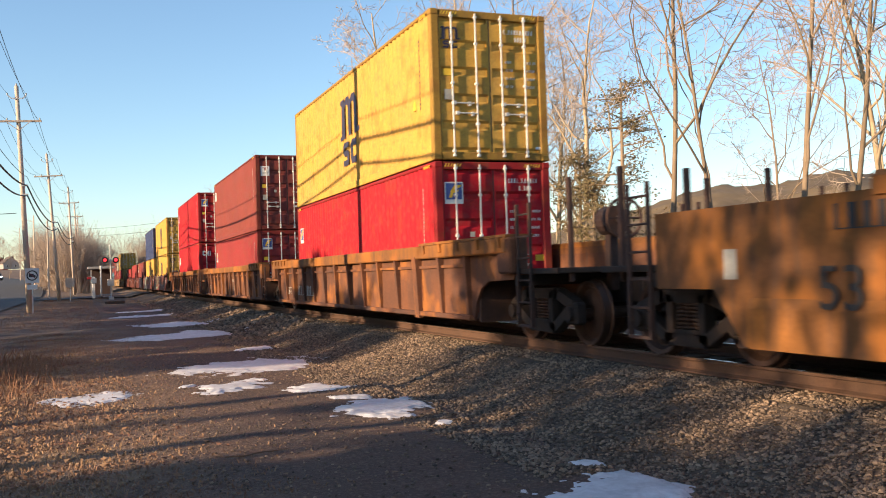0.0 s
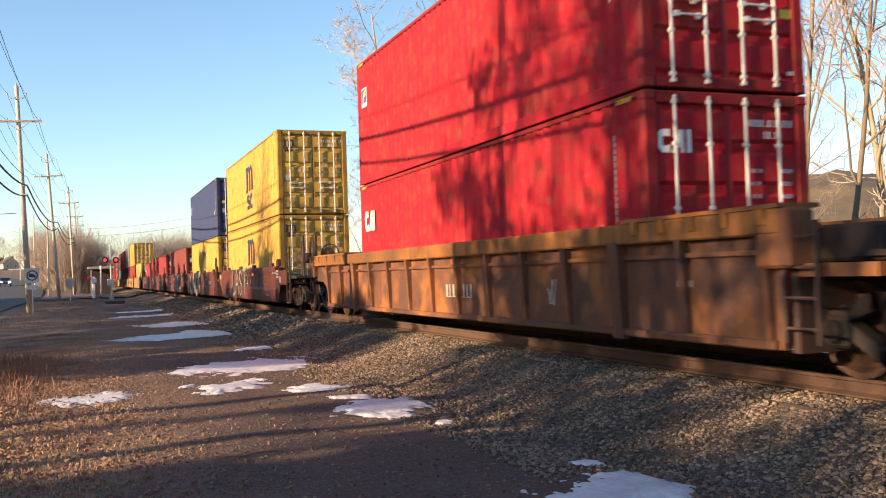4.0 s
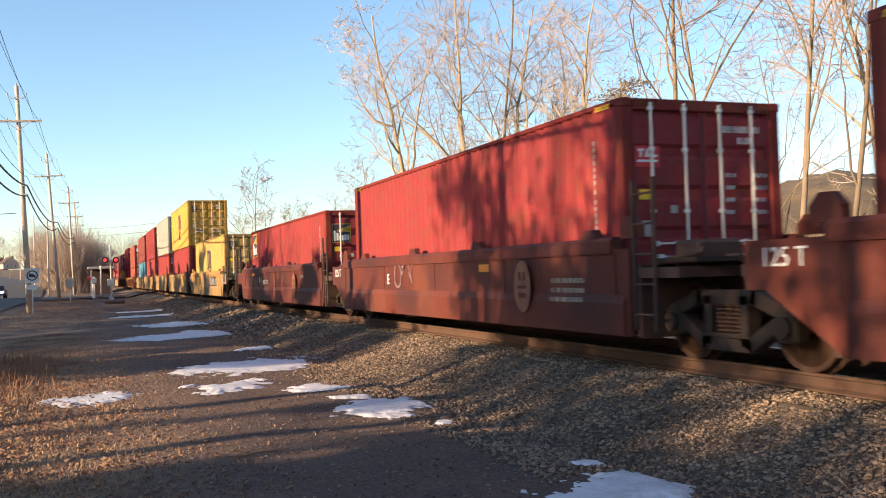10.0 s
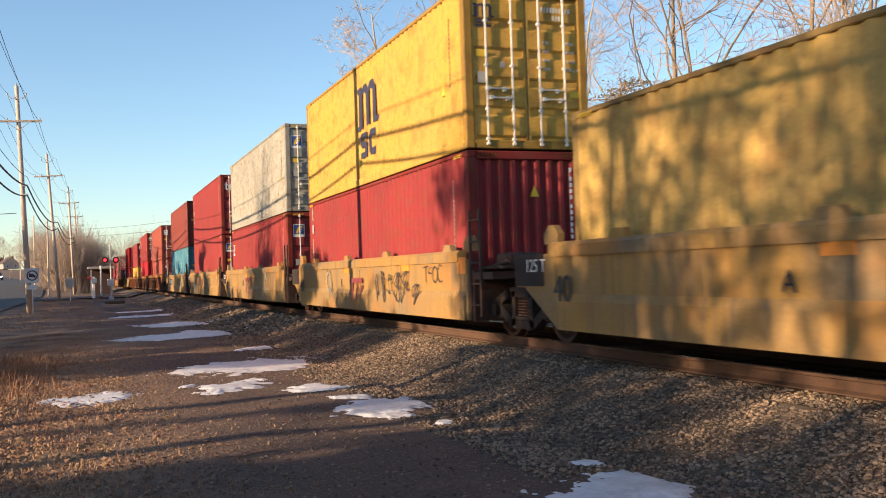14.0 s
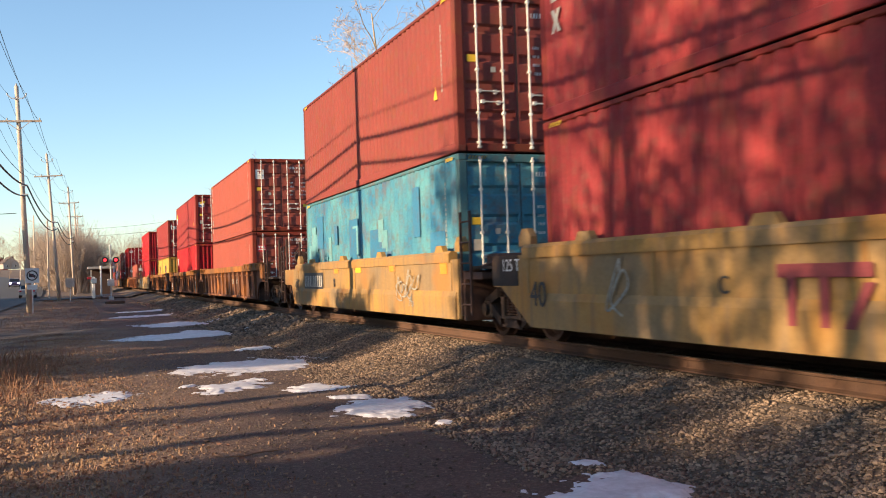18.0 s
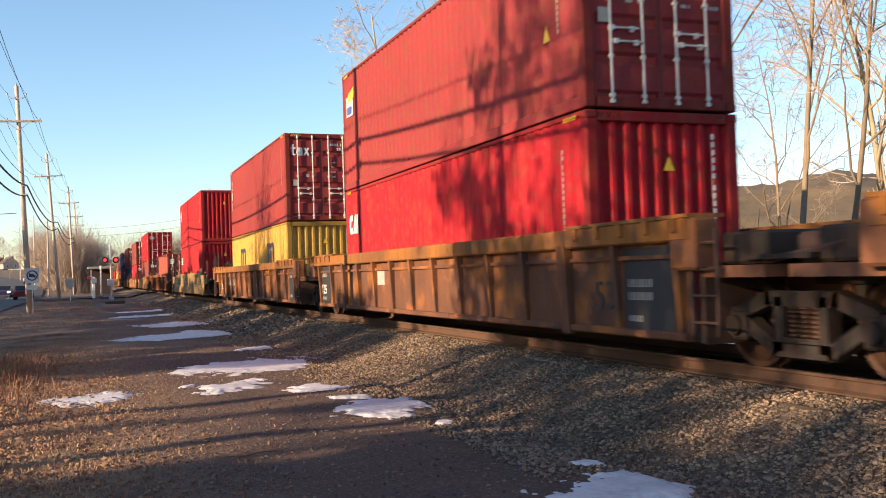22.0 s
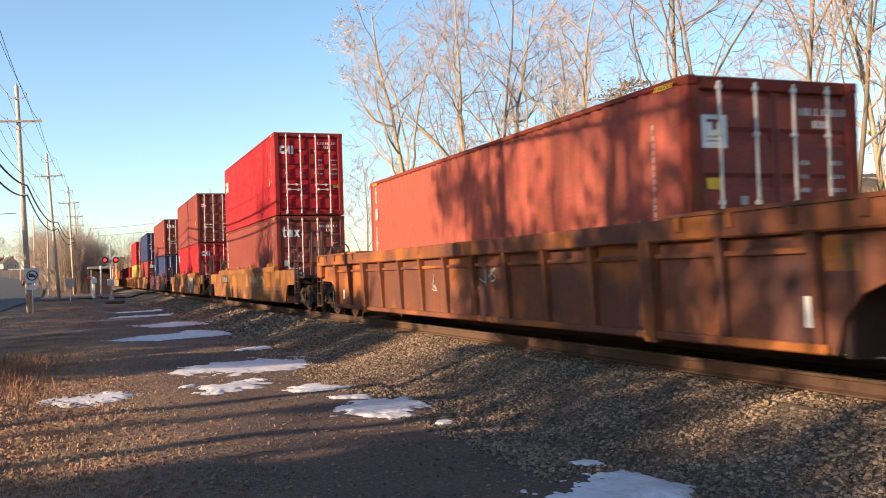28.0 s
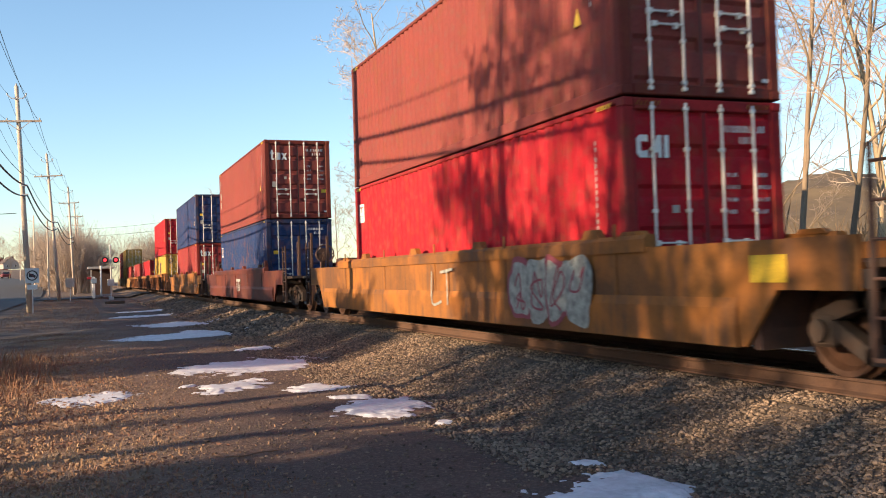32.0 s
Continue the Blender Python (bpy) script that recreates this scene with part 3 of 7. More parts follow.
def spring_mesh():
    prof = [(0.36, 0.0)]
    for k in range(7):
        prof += [(0.365 + k * 0.045, 0.045), (0.375 + k * 0.045, 0.068), (0.395 + k * 0.045, 0.068)]
    prof.append((0.68, 0.0))
    return Build().lathe(prof, "z", 12).mesh("spring", WHEEL)


def add_truck(car, u, y, mat_side=None):
    tr = part("truck", cached(("bolster",), lambda: Build().box(-0.98, -0.19, 0.5, 0.98, 0.19, 0.72, 0.03).box(-0.3, -0.3, 0.7, 0.3, 0.3, 0.86, 0.03).mesh("bolster", STEEL_DARK)), car, "grimy two-axle freight truck", Matrix.Translation((0, y, RAIL_TOP)))
    sf = cached(("sf",), side_frame_mesh)
    sp = cached(("spring",), spring_mesh)
    for s in (-1, 1):
        part("side_frame", sf, tr, "", Matrix.Translation((s * 1.0, 0, 0)))
        for dy in (-0.15, 0.0, 0.15):
            part("spring", sp, tr, "", Matrix.Translation((s * 1.0, dy, 0)))
    wm = cached(("ws",), wheelset_mesh)
    for dy in (-0.915, 0.915):
        w = part("wheelset", wm, car, "rust-brown steel wheels on an axle", Matrix.Translation((0, y + dy, 0.455 + RAIL_TOP)))
        spinning.append((w, u + y + dy, (0, y + dy, 0.455 + RAIL_TOP)))


def ladder(car, h, n, m, w=0.42):
    """Two stiles and rungs, each a piece of its own."""
    stile = cached(("stile", h), lambda: Build().box(-0.022, -0.022, 0, 0.022, 0.022, h, 0.004).mesh("ladder", FITTING))
    rung = cached(("rung", w), lambda: Build().tube((0, 0, 0), (0, w, 0), 0.016, n=6).mesh("rung", FITTING))
    l_ = part("ladder", stile, car, "dark steel ladder", m @ Matrix.Translation((0, -w / 2, 0)))
    part("stile", stile, l_, "", Matrix.Translation((0, w, 0)))
    for i in range(n):
        part("rung", rung, l_, "", Matrix.Translation((0, 0, (i + 0.5) * h / n)))


def brake_wheel_mesh():
    b = Build()
    n, R = 24, 0.28
    for i in range(n):
        t0, t1 = 2 * math.pi * i / n, 2 * math.pi * (i + 1) / n
        b.tube((0, R * math.cos(t0), R * math.sin(t0)), (0, R * math.cos(t1), R * math.sin(t1)), 0.022, n=6, cap=False)
    for i in range(6):
        t = math.pi * i / 3
        b.tube((0.02, 0, 0), (0, R * math.cos(t), R * math.sin(t)), 0.014, n=5)
    b.tube((-0.03, 0, 0), (0.14, 0, 0), 0.06, n=10)
    return b.mesh("brake_wheel", FITTING)


def end_rule(kind, well, e, s):
    """How far a side reaches past the box: bottom edge, upper edge, truck centre, coupler line."""
    if kind in "RD":
        return (2.3, 3.85, 3.95, 5.75) if e == "c" else ((2.5, 2.62, 3.65, 3.65) if s < 0 else (1.8, 2.45, 3.65, 3.65))
    if well == 40:
        return (0.72, 2.1, 2.05, 3.85) if e == "c" else ((0.45, 0.45, 1.68, 1.68) if s < 0 else (0.13, 1.35, 1.68, 1.68))
    return (2.45, 3.9, 3.95, 5.75) if e == "c" else (2.5, 3.45, 3.65, 3.65)


CAR_WORDS = {"R": "rust-brown ribbed steel well car", "D": "deep-rust ribbed steel well car", "Y": "worn mustard-yellow smooth-sided well car",
             "O": "rusty ochre smooth-sided well car", "B": "faded maroon smooth-sided well car"}
PLAIN = {"R": RUST, "D": RUST2}


def well_car(u, kind, well, near, far, truck_far=False, marks=(), label=""):
    """One unit: y = 0 is the near end of its box, the box is 12.19 m long."""
    ma = CAR_MAT[kind]
    r = thing("well_car", label or CAR_WORDS[kind] + " rolling on the rails", "well car", "well cars of the train")
    trains.append((r, u, 0.0))
    B = 12.192
    nb, nt, ntr, ncp = end_rule(kind, well, near, -1)
    fb, ft, ftr, fcp = end_rule(kind, well, far, 1)
    ribbed = kind in "RD"
    zt = 1.63 if ribbed else (1.86 if u < 0 else 1.50)
    ze = zt - 0.15 if not ribbed else zt - 0.1
    zu = 0.88                                  # underside over the trucks
    lo = CAR_LOW

    def arch(reach, upper):
        """The cut over a truck, from the lower edge to the upper part, as (distance past the box, height)."""
        return [(reach, lo), (reach + 0.10, 0.62), (reach + 0.30, 0.85), (reach + 0.62, 0.97), (upper, 0.99)]

    if ribbed:
        near_end = arch(nb, nt) if near == "c" else [(nb, lo), (nb, 1.06), (nt, 1.06)]
        far_end = arch(fb, ft) if far == "c" else [(fb, lo), (fb, 1.06), (ft, 1.10)]
        outline = [(B + d, h) for d, h in far_end] + [(B + ft, ze), (-nt, ze)] + [(-d, h) for d, h in reversed(near_end)]
    else:
        outline = [(-nb, lo), (B + fb, lo), (B + fb + (0.95 if well == 40 and far == "a" else 0.45), zu), (B + ft, zu), (B + ft, ze), (-nt, ze)] + ([] if nt == nb else [(-nt, zu), (-nb - 0.45, zu)])
    x = 1.47
    kk = (kind, well, near, far, u < 0)
    # side: lower web leans in a little on the smooth cars
    def web():
        b = Build().prism(outline, "x", -x, -x + 0.05)
        return b.mesh("side_panel", ma)

    def web_r():
        return Build().prism(outline, "x", x - 0.05, x).mesh("side_panel", ma)
    part("side_panel", cached(("web",) + kk, web), r)
    part("side_panel", cached(("webr",) + kk, web_r), r)
    a, c = (-0.05 if ribbed else 0.0), 0.0
    ch0, ch1 = (-nt, B + ft)
    if ribbed:
        # R cars: chord, shelf and brackets in a lighter ochre than the web
        top = cached(("chord",) + kk, lambda: Build().box(-0.13, -nt, zt - 0.24, 0.05, B + ft, zt, 0.02).mesh("top_chord", OCHRE if kind == "R" else ma))
        low = cached(("lchord",) + kk, lambda: Build().box(-0.07, -nb + 0.05, lo, 0.03, B + fb - 0.05, lo + 0.09, 0.015).mesh("bottom_chord", ma))
    else:
        top = cached(("chord",) + kk, lambda: Build().prism([(-0.03, zt - 0.20), (0.14, zt - 0.20), (0.14, zt), (0.02, zt), (-0.03, zt - 0.05)], "y", -nt * 0.2, B + ft * 0.2).mesh("top_chord", ma))
        low = cached(("lchord",) + kk, lambda: Build().prism([(-0.035, lo - 0.01), (0.10, lo - 0.01), (0.10, 0.80), (-0.004, 0.80), (-0.035, 0.70)], "y", -nb + 0.1, B + fb - 0.1).mesh("bottom_chord", ma))
    part("top_chord", top, r, "", Matrix.Translation((-x, 0, 0)))
    part("top_chord", top, r, "", Matrix.Translation((x, 0, 0)) @ Matrix.Diagonal((-1, 1, 1, 1)))
    part("bottom_chord", low, r, "", Matrix.Translation((-x, 0, 0)))
    part("bottom_chord", low, r, "", Matrix.Translation((x, 0, 0)) @ Matrix.Diagonal((-1, 1, 1, 1)))
    if ribbed:
        n = 13
        rib = cached(("rib", kind), lambda: Build().prism([(-0.05, 0.34), (0.0, 0.34), (0.0, zt - 0.2), (-0.12, zt - 0.2), (-0.10, zt - 0.45)], "y", -0.05, 0.05).mesh("rib", ma))
        rib2 = cached(("rib2", kind), lambda: Build().prism([(-0.08, 0.29), (0.0, 0.29), (0.0, zt - 0.2), (-0.14, zt - 0.2), (-0.12, zt - 0.45)], "y", -0.11, 0.11).mesh("rib", ma))
        y0, y1 = -nb + 0.15, B + fb - 0.15
        step = (y1 - y0) / n
        for i in range(n + 1):
            me = rib2 if i in (2, n - 2) else rib
            part("rib", me, r, "", Matrix.Translation((-x, y0 + i * step, 0)))
            part("rib", me, r, "", Matrix.Translation((x, y0 + i * step, 0)) @ Matrix.Diagonal((-1, 1, 1, 1)))
        flange = cached(("flange", kk), lambda: Build().box(-0.05, -nb + 0.2, zt - 0.42, 0.02, B + fb - 0.2, zt - 0.37).mesh("flange", ma))
        part("flange", flange, r, "", Matrix.Translation((-x, 0, 0)))
    else:
        # lifting lugs on the top edge and panel seams on the side
        lug = cached(("lug", kind), lambda: Build().prism([(-0.22, 0), (0.22, 0), (0.13, 0.12), (-0.13, 0.12)], "x", -0.05, 0.05).mesh("guide_lug", ma))
        for f in (0.04, 0.34, 0.6, 0.88):
            part("guide_lug", lug, r, "", Matrix.Translation((-x + 0.06, B * f, zt - 0.01)))
            part("guide_lug", lug, r, "", Matrix.Translation((x - 0.06, B * f, zt - 0.01)))
        seam = cached(("seam", kind), lambda: Build().box(-0.012, -0.03, 0.8, 0.0, 0.03, zt - 0.21).mesh("seam_plate", ma))
        for f in (-0.01, 0.25, 0.5, 0.75, 1.01):
            part("seam_plate", seam, r, "", Matrix.Translation((-x, B * f, 0)))
    part("well_floor", cached(("wf",) + kk, lambda: Build().box(-x + 0.06, -nb + 0.05, 0.327, x - 0.06, B + fb - 0.05, 0.343).mesh("well_floor", STEEL_DARK)), r)
    # bulkheads, end decks, centre sills
    for s, bo, up, trk, cp, e in ((-1, nb, nt, ntr, ncp, near), (1, fb, ft, ftr, fcp, far)):
        base = 0 if s < 0 else B
        bk = cached(("bulk", kind), lambda: Build().box(-x + 0.06, -0.05, 0.3, x - 0.06, 0.05, 1.15).mesh("bulkhead", FITTING))
        part("bulkhead", bk, r, "", Matrix.Translation((0, base + s * (bo + 0.1), 0)))
        reach = 3.45 if ribbed and e == "a" else up
        d0, d1 = sorted((base + s * (bo + 0.15), base + s * max(1.35, reach + (0.12 if e == "a" else 0.0))))
        dk = cached(("deck", kind, d0, d1), lambda: Build().box(-x + 0.06, d0, 1.0, x - 0.06, d1, 1.12).box(-0.35, d0, 0.72, 0.35, d1, 1.0).mesh("end_deck", FITTING if not ribbed else RUST))
        part("end_deck", dk, r)
        if ribbed:
            # gusset shelf with teeth above the end of the side
            g0, g1 = sorted((base + s * 0.0, base + s * (up + 0.02)))
            gs = cached(("shelf", kind, g0, g1), lambda: Build().box(-x - 0.13, g0, zt + 0.004, -x + 0.35, g1, zt + 0.045).mesh("shelf_plate", OCHRE if kind == "R" else ma))
            part("shelf_plate", gs, r)
            tooth = cached(("tooth", kind), lambda: Build().prism([(-0.14, 0), (0.0, 0), (-0.05, -0.2), (-0.12, -0.14)], "y", -0.05, 0.05).mesh("bracket", OCHRE if kind == "R" else ma))
            for i in range(5):
                part("bracket", tooth, r, "", Matrix.Translation((-x - 0.03, base + s * (0.3 + i * (up - 0.5) / 4), zt)))
            if e == "a":
                b0, b1 = sorted((base + s * (bo + 0.2), base + s * 3.4))
                part("end_box", cached(("ebox", kind, b0, b1), lambda: Build().box(-1.22, b0, 1.13, 1.22, b1, 1.46, 0.03).mesh("end_box", STEEL_DARK)), r, "dark grimy steel end box")
            pk = cached(("pock", kind), lambda: Build().box(-0.2, -0.22, 0, 0.12, 0.22, 0.55, 0.03).mesh("end_post", ma))
            part("end_post", pk, r, "", Matrix.Translation((-x + 0.08, base + s * (up - 0.1), zt - 0.55)))
        if not ribbed:
          cone = cached(("cone", kind), lambda: Build().prism([(-0.2, 0), (0.2, 0), (0.2, 0.14), (0.08, 0.26), (-0.08, 0.26), (-0.2, 0.14)] if kind != "O" else [(-0.3, 0), (0.3, 0), (0.2, 0.07), (-0.2, 0.07)], "x", -0.05, 0.05).mesh("corner_guide", ma))
          part("corner_guide", cone, r, "", Matrix.Translation((-x + 0.12, base + s * 0.35, zt - 0.02)))
          part("corner_guide", cone, r, "", Matrix.Translation((x - 0.12, base + s * 0.35, zt - 0.02)))
        if kind == "Y" and well == 40 and e == "a" and s > 0:
            part("end_plate", cached(("eplate",), lambda: Build().box(-0.014, 0.46, 0.90, 0.004, 1.36, 1.355, 0.003).mesh("end_plate", STEEL_DARK)), r, "black painted end of the side", Matrix.Translation((-x, base, 0)))
        if e == "c":
            add_truck(r, u, base + s * trk)
            c0, c1 = sorted((base + s * up, base + s * (cp - 0.35)))
            part("draft_sill", cached(("draft", kind, c0, c1), lambda: Build().box(-0.24, c0, 0.62, 0.24, c1, 0.98, 0.03).box(-1.45, c0 if s > 0 else c1 - 0.12, 0.90, 1.45, c0 + 0.12 if s > 0 else c1, 1.06).mesh("draft_sill", STEEL_DARK)), r)
            kn = cached(("knuckle", s), lambda: Build().box(-0.13, -0.35, 0.72, 0.13, 0.02, 0.98, 0.04).box(0.02, -0.02, 0.68, 0.2, 0.16, 1.0, 0.05).mesh("coupler", STEEL_DARK))
            part("coupler", kn, r, "", Matrix.Translation((0, base + s * cp, 0)) @ (Matrix.Rotation(0 if s > 0 else math.pi, 4, "Z")))
            ladder(r, 1.6, 5, Matrix.Translation((-1.46, base + s * (up + 0.35), 0.5)))
            ladder(r, 1.6, 5, Matrix.Translation((1.46, base + s * (up + 0.35), 0.5)))
            post = cached(("gpost",), lambda: Build().box(-0.034, -0.034, 0, 0.034, 0.034, 1.3, 0.008).mesh("guard_post", FITTING))
            if not ribbed:
                part("guard_post", post, r, "", Matrix.Translation((-0.95, base + s * (up + 0.1), 0.95)))
            tall = cached(("tpost",), lambda: Build().box(-0.034, -0.034, 0, 0.034, 0.034, 1.45, 0.008).mesh("guard_post", FITTING))
            part("guard_post", tall, r, "", Matrix.Translation((-1.15, base + s * (up + 1.2), 0.95)))
            part("guard_post", tall, r, "", Matrix.Translation((1.15, base + s * (up + 1.2), 0.95)))
            q0, q1 = sorted((base + s * (up + 0.02), base + s * (up + 1.3)))
            part("end_platform", cached(("epf", q0, q1), lambda: Build().box(-1.42, q0, 1.07, 1.42, q1, 1.15, 0.01).mesh("end_platform", STEEL_DARK)), r, "dark steel walkway")
            step = cached(("step",), lambda: Build().beam("x", [(-0.22, 0.95), (-0.22, 0.32), (0.22, 0.32), (0.22, 0.95)], 0.035, -0.03, 0.03).mesh("stirrup_step", FITTING))
            part("stirrup_step", step, r, "", Matrix.Translation((-1.46, base + s * (up + 0.35), 0)))
            if s < 0:
                bw = cached(("bw",), brake_wheel_mesh)
                stand = cached(("bstand",), lambda: Build().box(-0.07, -0.08, 1.0, 0.07, 0.08, 2.05, 0.02).tube((0, -0.16, 2.0), (0, 0.12, 2.0), 0.21, n=16).mesh("brake_stand", FITTING))
                st = part("brake_stand", stand, r, "", Matrix.Translation((-0.35, base - (up + 0.95), -0.2)))
                part("brake_wheel", bw, st, "spoked hand-brake wheel", Matrix.Translation((0.0, -0.36, 2.02)) @ Matrix.Rotation(math.pi / 2, 4, "Z"))
                res = cached(("res",), lambda: Build().lathe([(-0.5, 0.0), (-0.5, 0.12), (-0.45, 0.17), (0.45, 0.17), (0.5, 0.12), (0.5, 0.0)], "y", 16).mesh("air_reservoir", FITTING, True))
                if kind in "BY" and well == 40:
                    part("air_reservoir", res, r, "", Matrix.Translation((-0.7, base - (up - 0.75), zt + 0.22)))
            else:
                bx = cached(("valve",), lambda: Build().box(-0.3, -0.22, 1.12, 0.25, 0.22, 1.62, 0.05).tube((-0.6, 0.1, 1.3), (0.6, 0.1, 1.3), 0.06, n=8).mesh("brake_valve", FITTING))
                part("brake_valve", bx, r, "", Matrix.Translation((-0.4, base + (up - 0.2), 0)))
        else:
            if s < 0 or truck_far:
                add_truck(r, u, base + s * trk)
            if s < 0:
                con = cached(("artic",), lambda: Build().tube((0, 0, 0.85), (0, 0, 1.25), 0.32, n=14).box(-0.4, -0.55, 0.9, 0.4, 0.55, 1.1, 0.03).mesh("articulated_connector", STEEL_DARK))
                part("articulated_connector", con, r, "", Matrix.Translation((0, base - trk, 0)))
                plate = cached(("pl125",), lambda: Build().box(-0.03, -0.42, 1.02, 0.0, 0.42, 1.34, 0.01).mesh("load_plate", BLACK))
            if s < 0:
                lx, ly = (-1.43, -0.72) if well == 40 else (-1.62, -2.78)
                ladder(r, 1.75 if well == 40 else 1.1, 5 if well == 40 else 4, Matrix.Translation((lx if well == 40 else -1.5, ly, 0.40)))
                pf = cached(("pform", well), lambda: Build().box(-1.3, -0.9, 0, 1.3, 0.0, 0.05).mesh("platform", STEEL_DARK))
                part("platform", pf, r, "", Matrix.Translation((0, -max(reach, 0.6) - (0.0 if well == 40 else -0.3), 1.17)))
                rod = cached(("rod",), lambda: Build().tube((0, 0.1, 1.15), (0, -0.95, 1.3), 0.035, n=8).tube((0.4, 0.1, 1.2), (0.5, -0.9, 1.2), 0.05, n=8).box(0.1, -0.7, 1.12, 0.7, -0.2, 1.42, 0.04).mesh("brake_rigging", FITTING))
                part("brake_rigging", rod, r, "", Matrix.Translation((-1.2, -max(reach, 0.6), 0)))
    # number bars, letters, patches and spray paint: (what, y of the left edge, z of the base, size, material)
    face = -x - (0.008 if not ribbed else 0.004)
    for w, y, z, s, m2 in marks:
        fx = face - (0.032 if (z < 0.78 and not ribbed) else 0.0)
        if w.startswith("#"):
            n = int(w[1:])
            if m2 is WHITE and s >= 0.2:
                wdt = n * s * 0.72
                part("number_panel", cached(("npan", n, s), lambda: sheet([(-0.06, -0.08, wdt + 0.02, s + 0.08)], BLACK, 0.003, "number_panel")), r, "", on_side(fx, y, z))
            put_bars(r, n, s, int(y * 10) % 97, on_side(fx - 0.004, y, z), PALE if m2 is WHITE else m2)
        elif w.startswith("="):
            ww = float(w[1:])
            part("patch", cached(("patch", ww, s, m2.name), lambda: sheet([(0, 0, ww, s)], m2, 0.003, "patch")), r, "", on_side(fx, y, z))
        elif w == "~mark":
            bar = [(0.0, 0.78), (0.22, 0.78), (0.22, 0), (0.42, 0), (0.42, 0.78), (0.94, 0.78), (0.94, 0), (1.14, 0), (1.14, 0.78), (2.0, 0.78), (2.0, 1), (0.0, 1)]
            slab = [(0, 0), (0.22, 0), (0.62, 0.7), (0.40, 0.7)]
            for i, (sh, dx) in enumerate(((bar, 0), (slab, 1.42))):
                part("emblem", cached(("carlogo", s, m2.name, i), lambda: sheet([scaled(s, sh, dx)], m2, 0.003, "emblem")), r, "worn painted block", on_side(fx, y, z))
        elif w == "~disc":
            oval = tuple((0.36 * s * math.cos(k * 0.2618), 0.5 * s * math.sin(k * 0.2618)) for k in range(24))
            part("emblem", cached(("oval", s, m2.name), lambda: sheet([oval], m2, 0.003, "emblem")), r, "faded oval emblem", on_side(fx - 0.026, y, z + s / 2))
            for k, (e0, e1, e2, e3) in enumerate(((-0.14, 0.12, -0.04, 0.28), (0.05, 0.12, 0.15, 0.28), (-0.16, -0.22, 0.16, -0.12), (-0.2, -0.04, 0.2, 0.02))):
                part("emblem", cached(("ovalbar", s, k), lambda: sheet([(e0 * s, e1 * s, e2 * s, e3 * s)], MAROON, 0.002, "emblem")), r, "", on_side(fx - 0.030, y, z + s / 2))
        elif w.startswith("@"):
            wd = 0.27 if w == "@LACT" else 0.10 if w == "@LAST" else 0.08
            wide = 1.45 if w == "@LACT" else 1.15
            adv = (1.30 if w == "@LACT" else 0.98) if s > 0.8 else 0.84
            for i, chx in enumerate(w[1:]):
                sd = int(y * 7) % 50 + i
                if wd > 0.1:
                    part("graffiti", cached(("graf", chx, s, "edge", sd), lambda: letter_mesh(chx, s, SPRAY_E, sd, wd + 0.07, wide)), r, "dark outline of the graffiti", on_side(fx - 0.003, y - adv * s * i, z + 0.04 * s * (i % 2)))
                part("graffiti", cached(("graf", chx, s, m2.name, sd), lambda: letter_mesh(chx, s, m2, sd, wd, wide)), r, "spray-painted graffiti", on_side(fx - 0.006 - 0.001 * (i % 3), y - adv * s * i, z + 0.04 * s * (i % 2)))
        elif w.startswith("%"):
            n = int(w[1])
            edge = SPRAY_R if m2 is not SPRAY_G else SPRAY_D
            for i in range(n):
                sd = int(y * 7) % 50 + i
                wl = s * 0.78
                bx = on_side(fx - 0.004 - 0.0005 * i, y - 0.70 * s * i, z)
                part("graffiti", blob_mesh(s, wl, 0.05 * s, SPRAY_W if i % 2 else edge, sd, 0.0), r, "fat outlined graffiti letter", bx)
                part("graffiti", blob_mesh(s * 0.98, wl * 0.98, -0.03 * s, m2, sd, 0.004), r, "", bx)
                part("graffiti", cached(("gin", i, s, sd), lambda: letter_mesh("?", s * 0.8, edge, sd, 0.09)), r, "", on_side(fx - 0.012, y - 0.70 * s * i - 0.1 * s, z + 0.1 * s))
        else:
            for k, ch in enumerate(w):
                if ch != " ":
                    part("letter", cached(("txt", ch, s, m2.name), lambda: text_mesh(ch, s, m2)), r, "", on_side(fx - 0.004, y - text_advance(w[:k], s), z))
    return r


STROKES = {
    "L": [[(0.1, 1), (0.05, 0.05), (0.75, 0.1)]], "A": [[(0.0, 0), (0.35, 1), (0.75, 0)], [(0.15, 0.4), (0.6, 0.4)]],
    "S": [[(0.7, 0.85), (0.35, 1), (0.1, 0.75), (0.4, 0.52), (0.68, 0.3), (0.4, 0.02), (0.05, 0.15)]], "T": [[(0.0, 0.95), (0.85, 1.0)], [(0.42, 0.97), (0.45, 0)]],
    "C": [[(0.7, 0.9), (0.35, 1), (0.08, 0.6), (0.1, 0.2), (0.4, 0.0), (0.72, 0.12)]],
    "O": [[(0.4, 1), (0.05, 0.7), (0.08, 0.2), (0.4, 0), (0.7, 0.25), (0.72, 0.75), (0.4, 1)]],
}


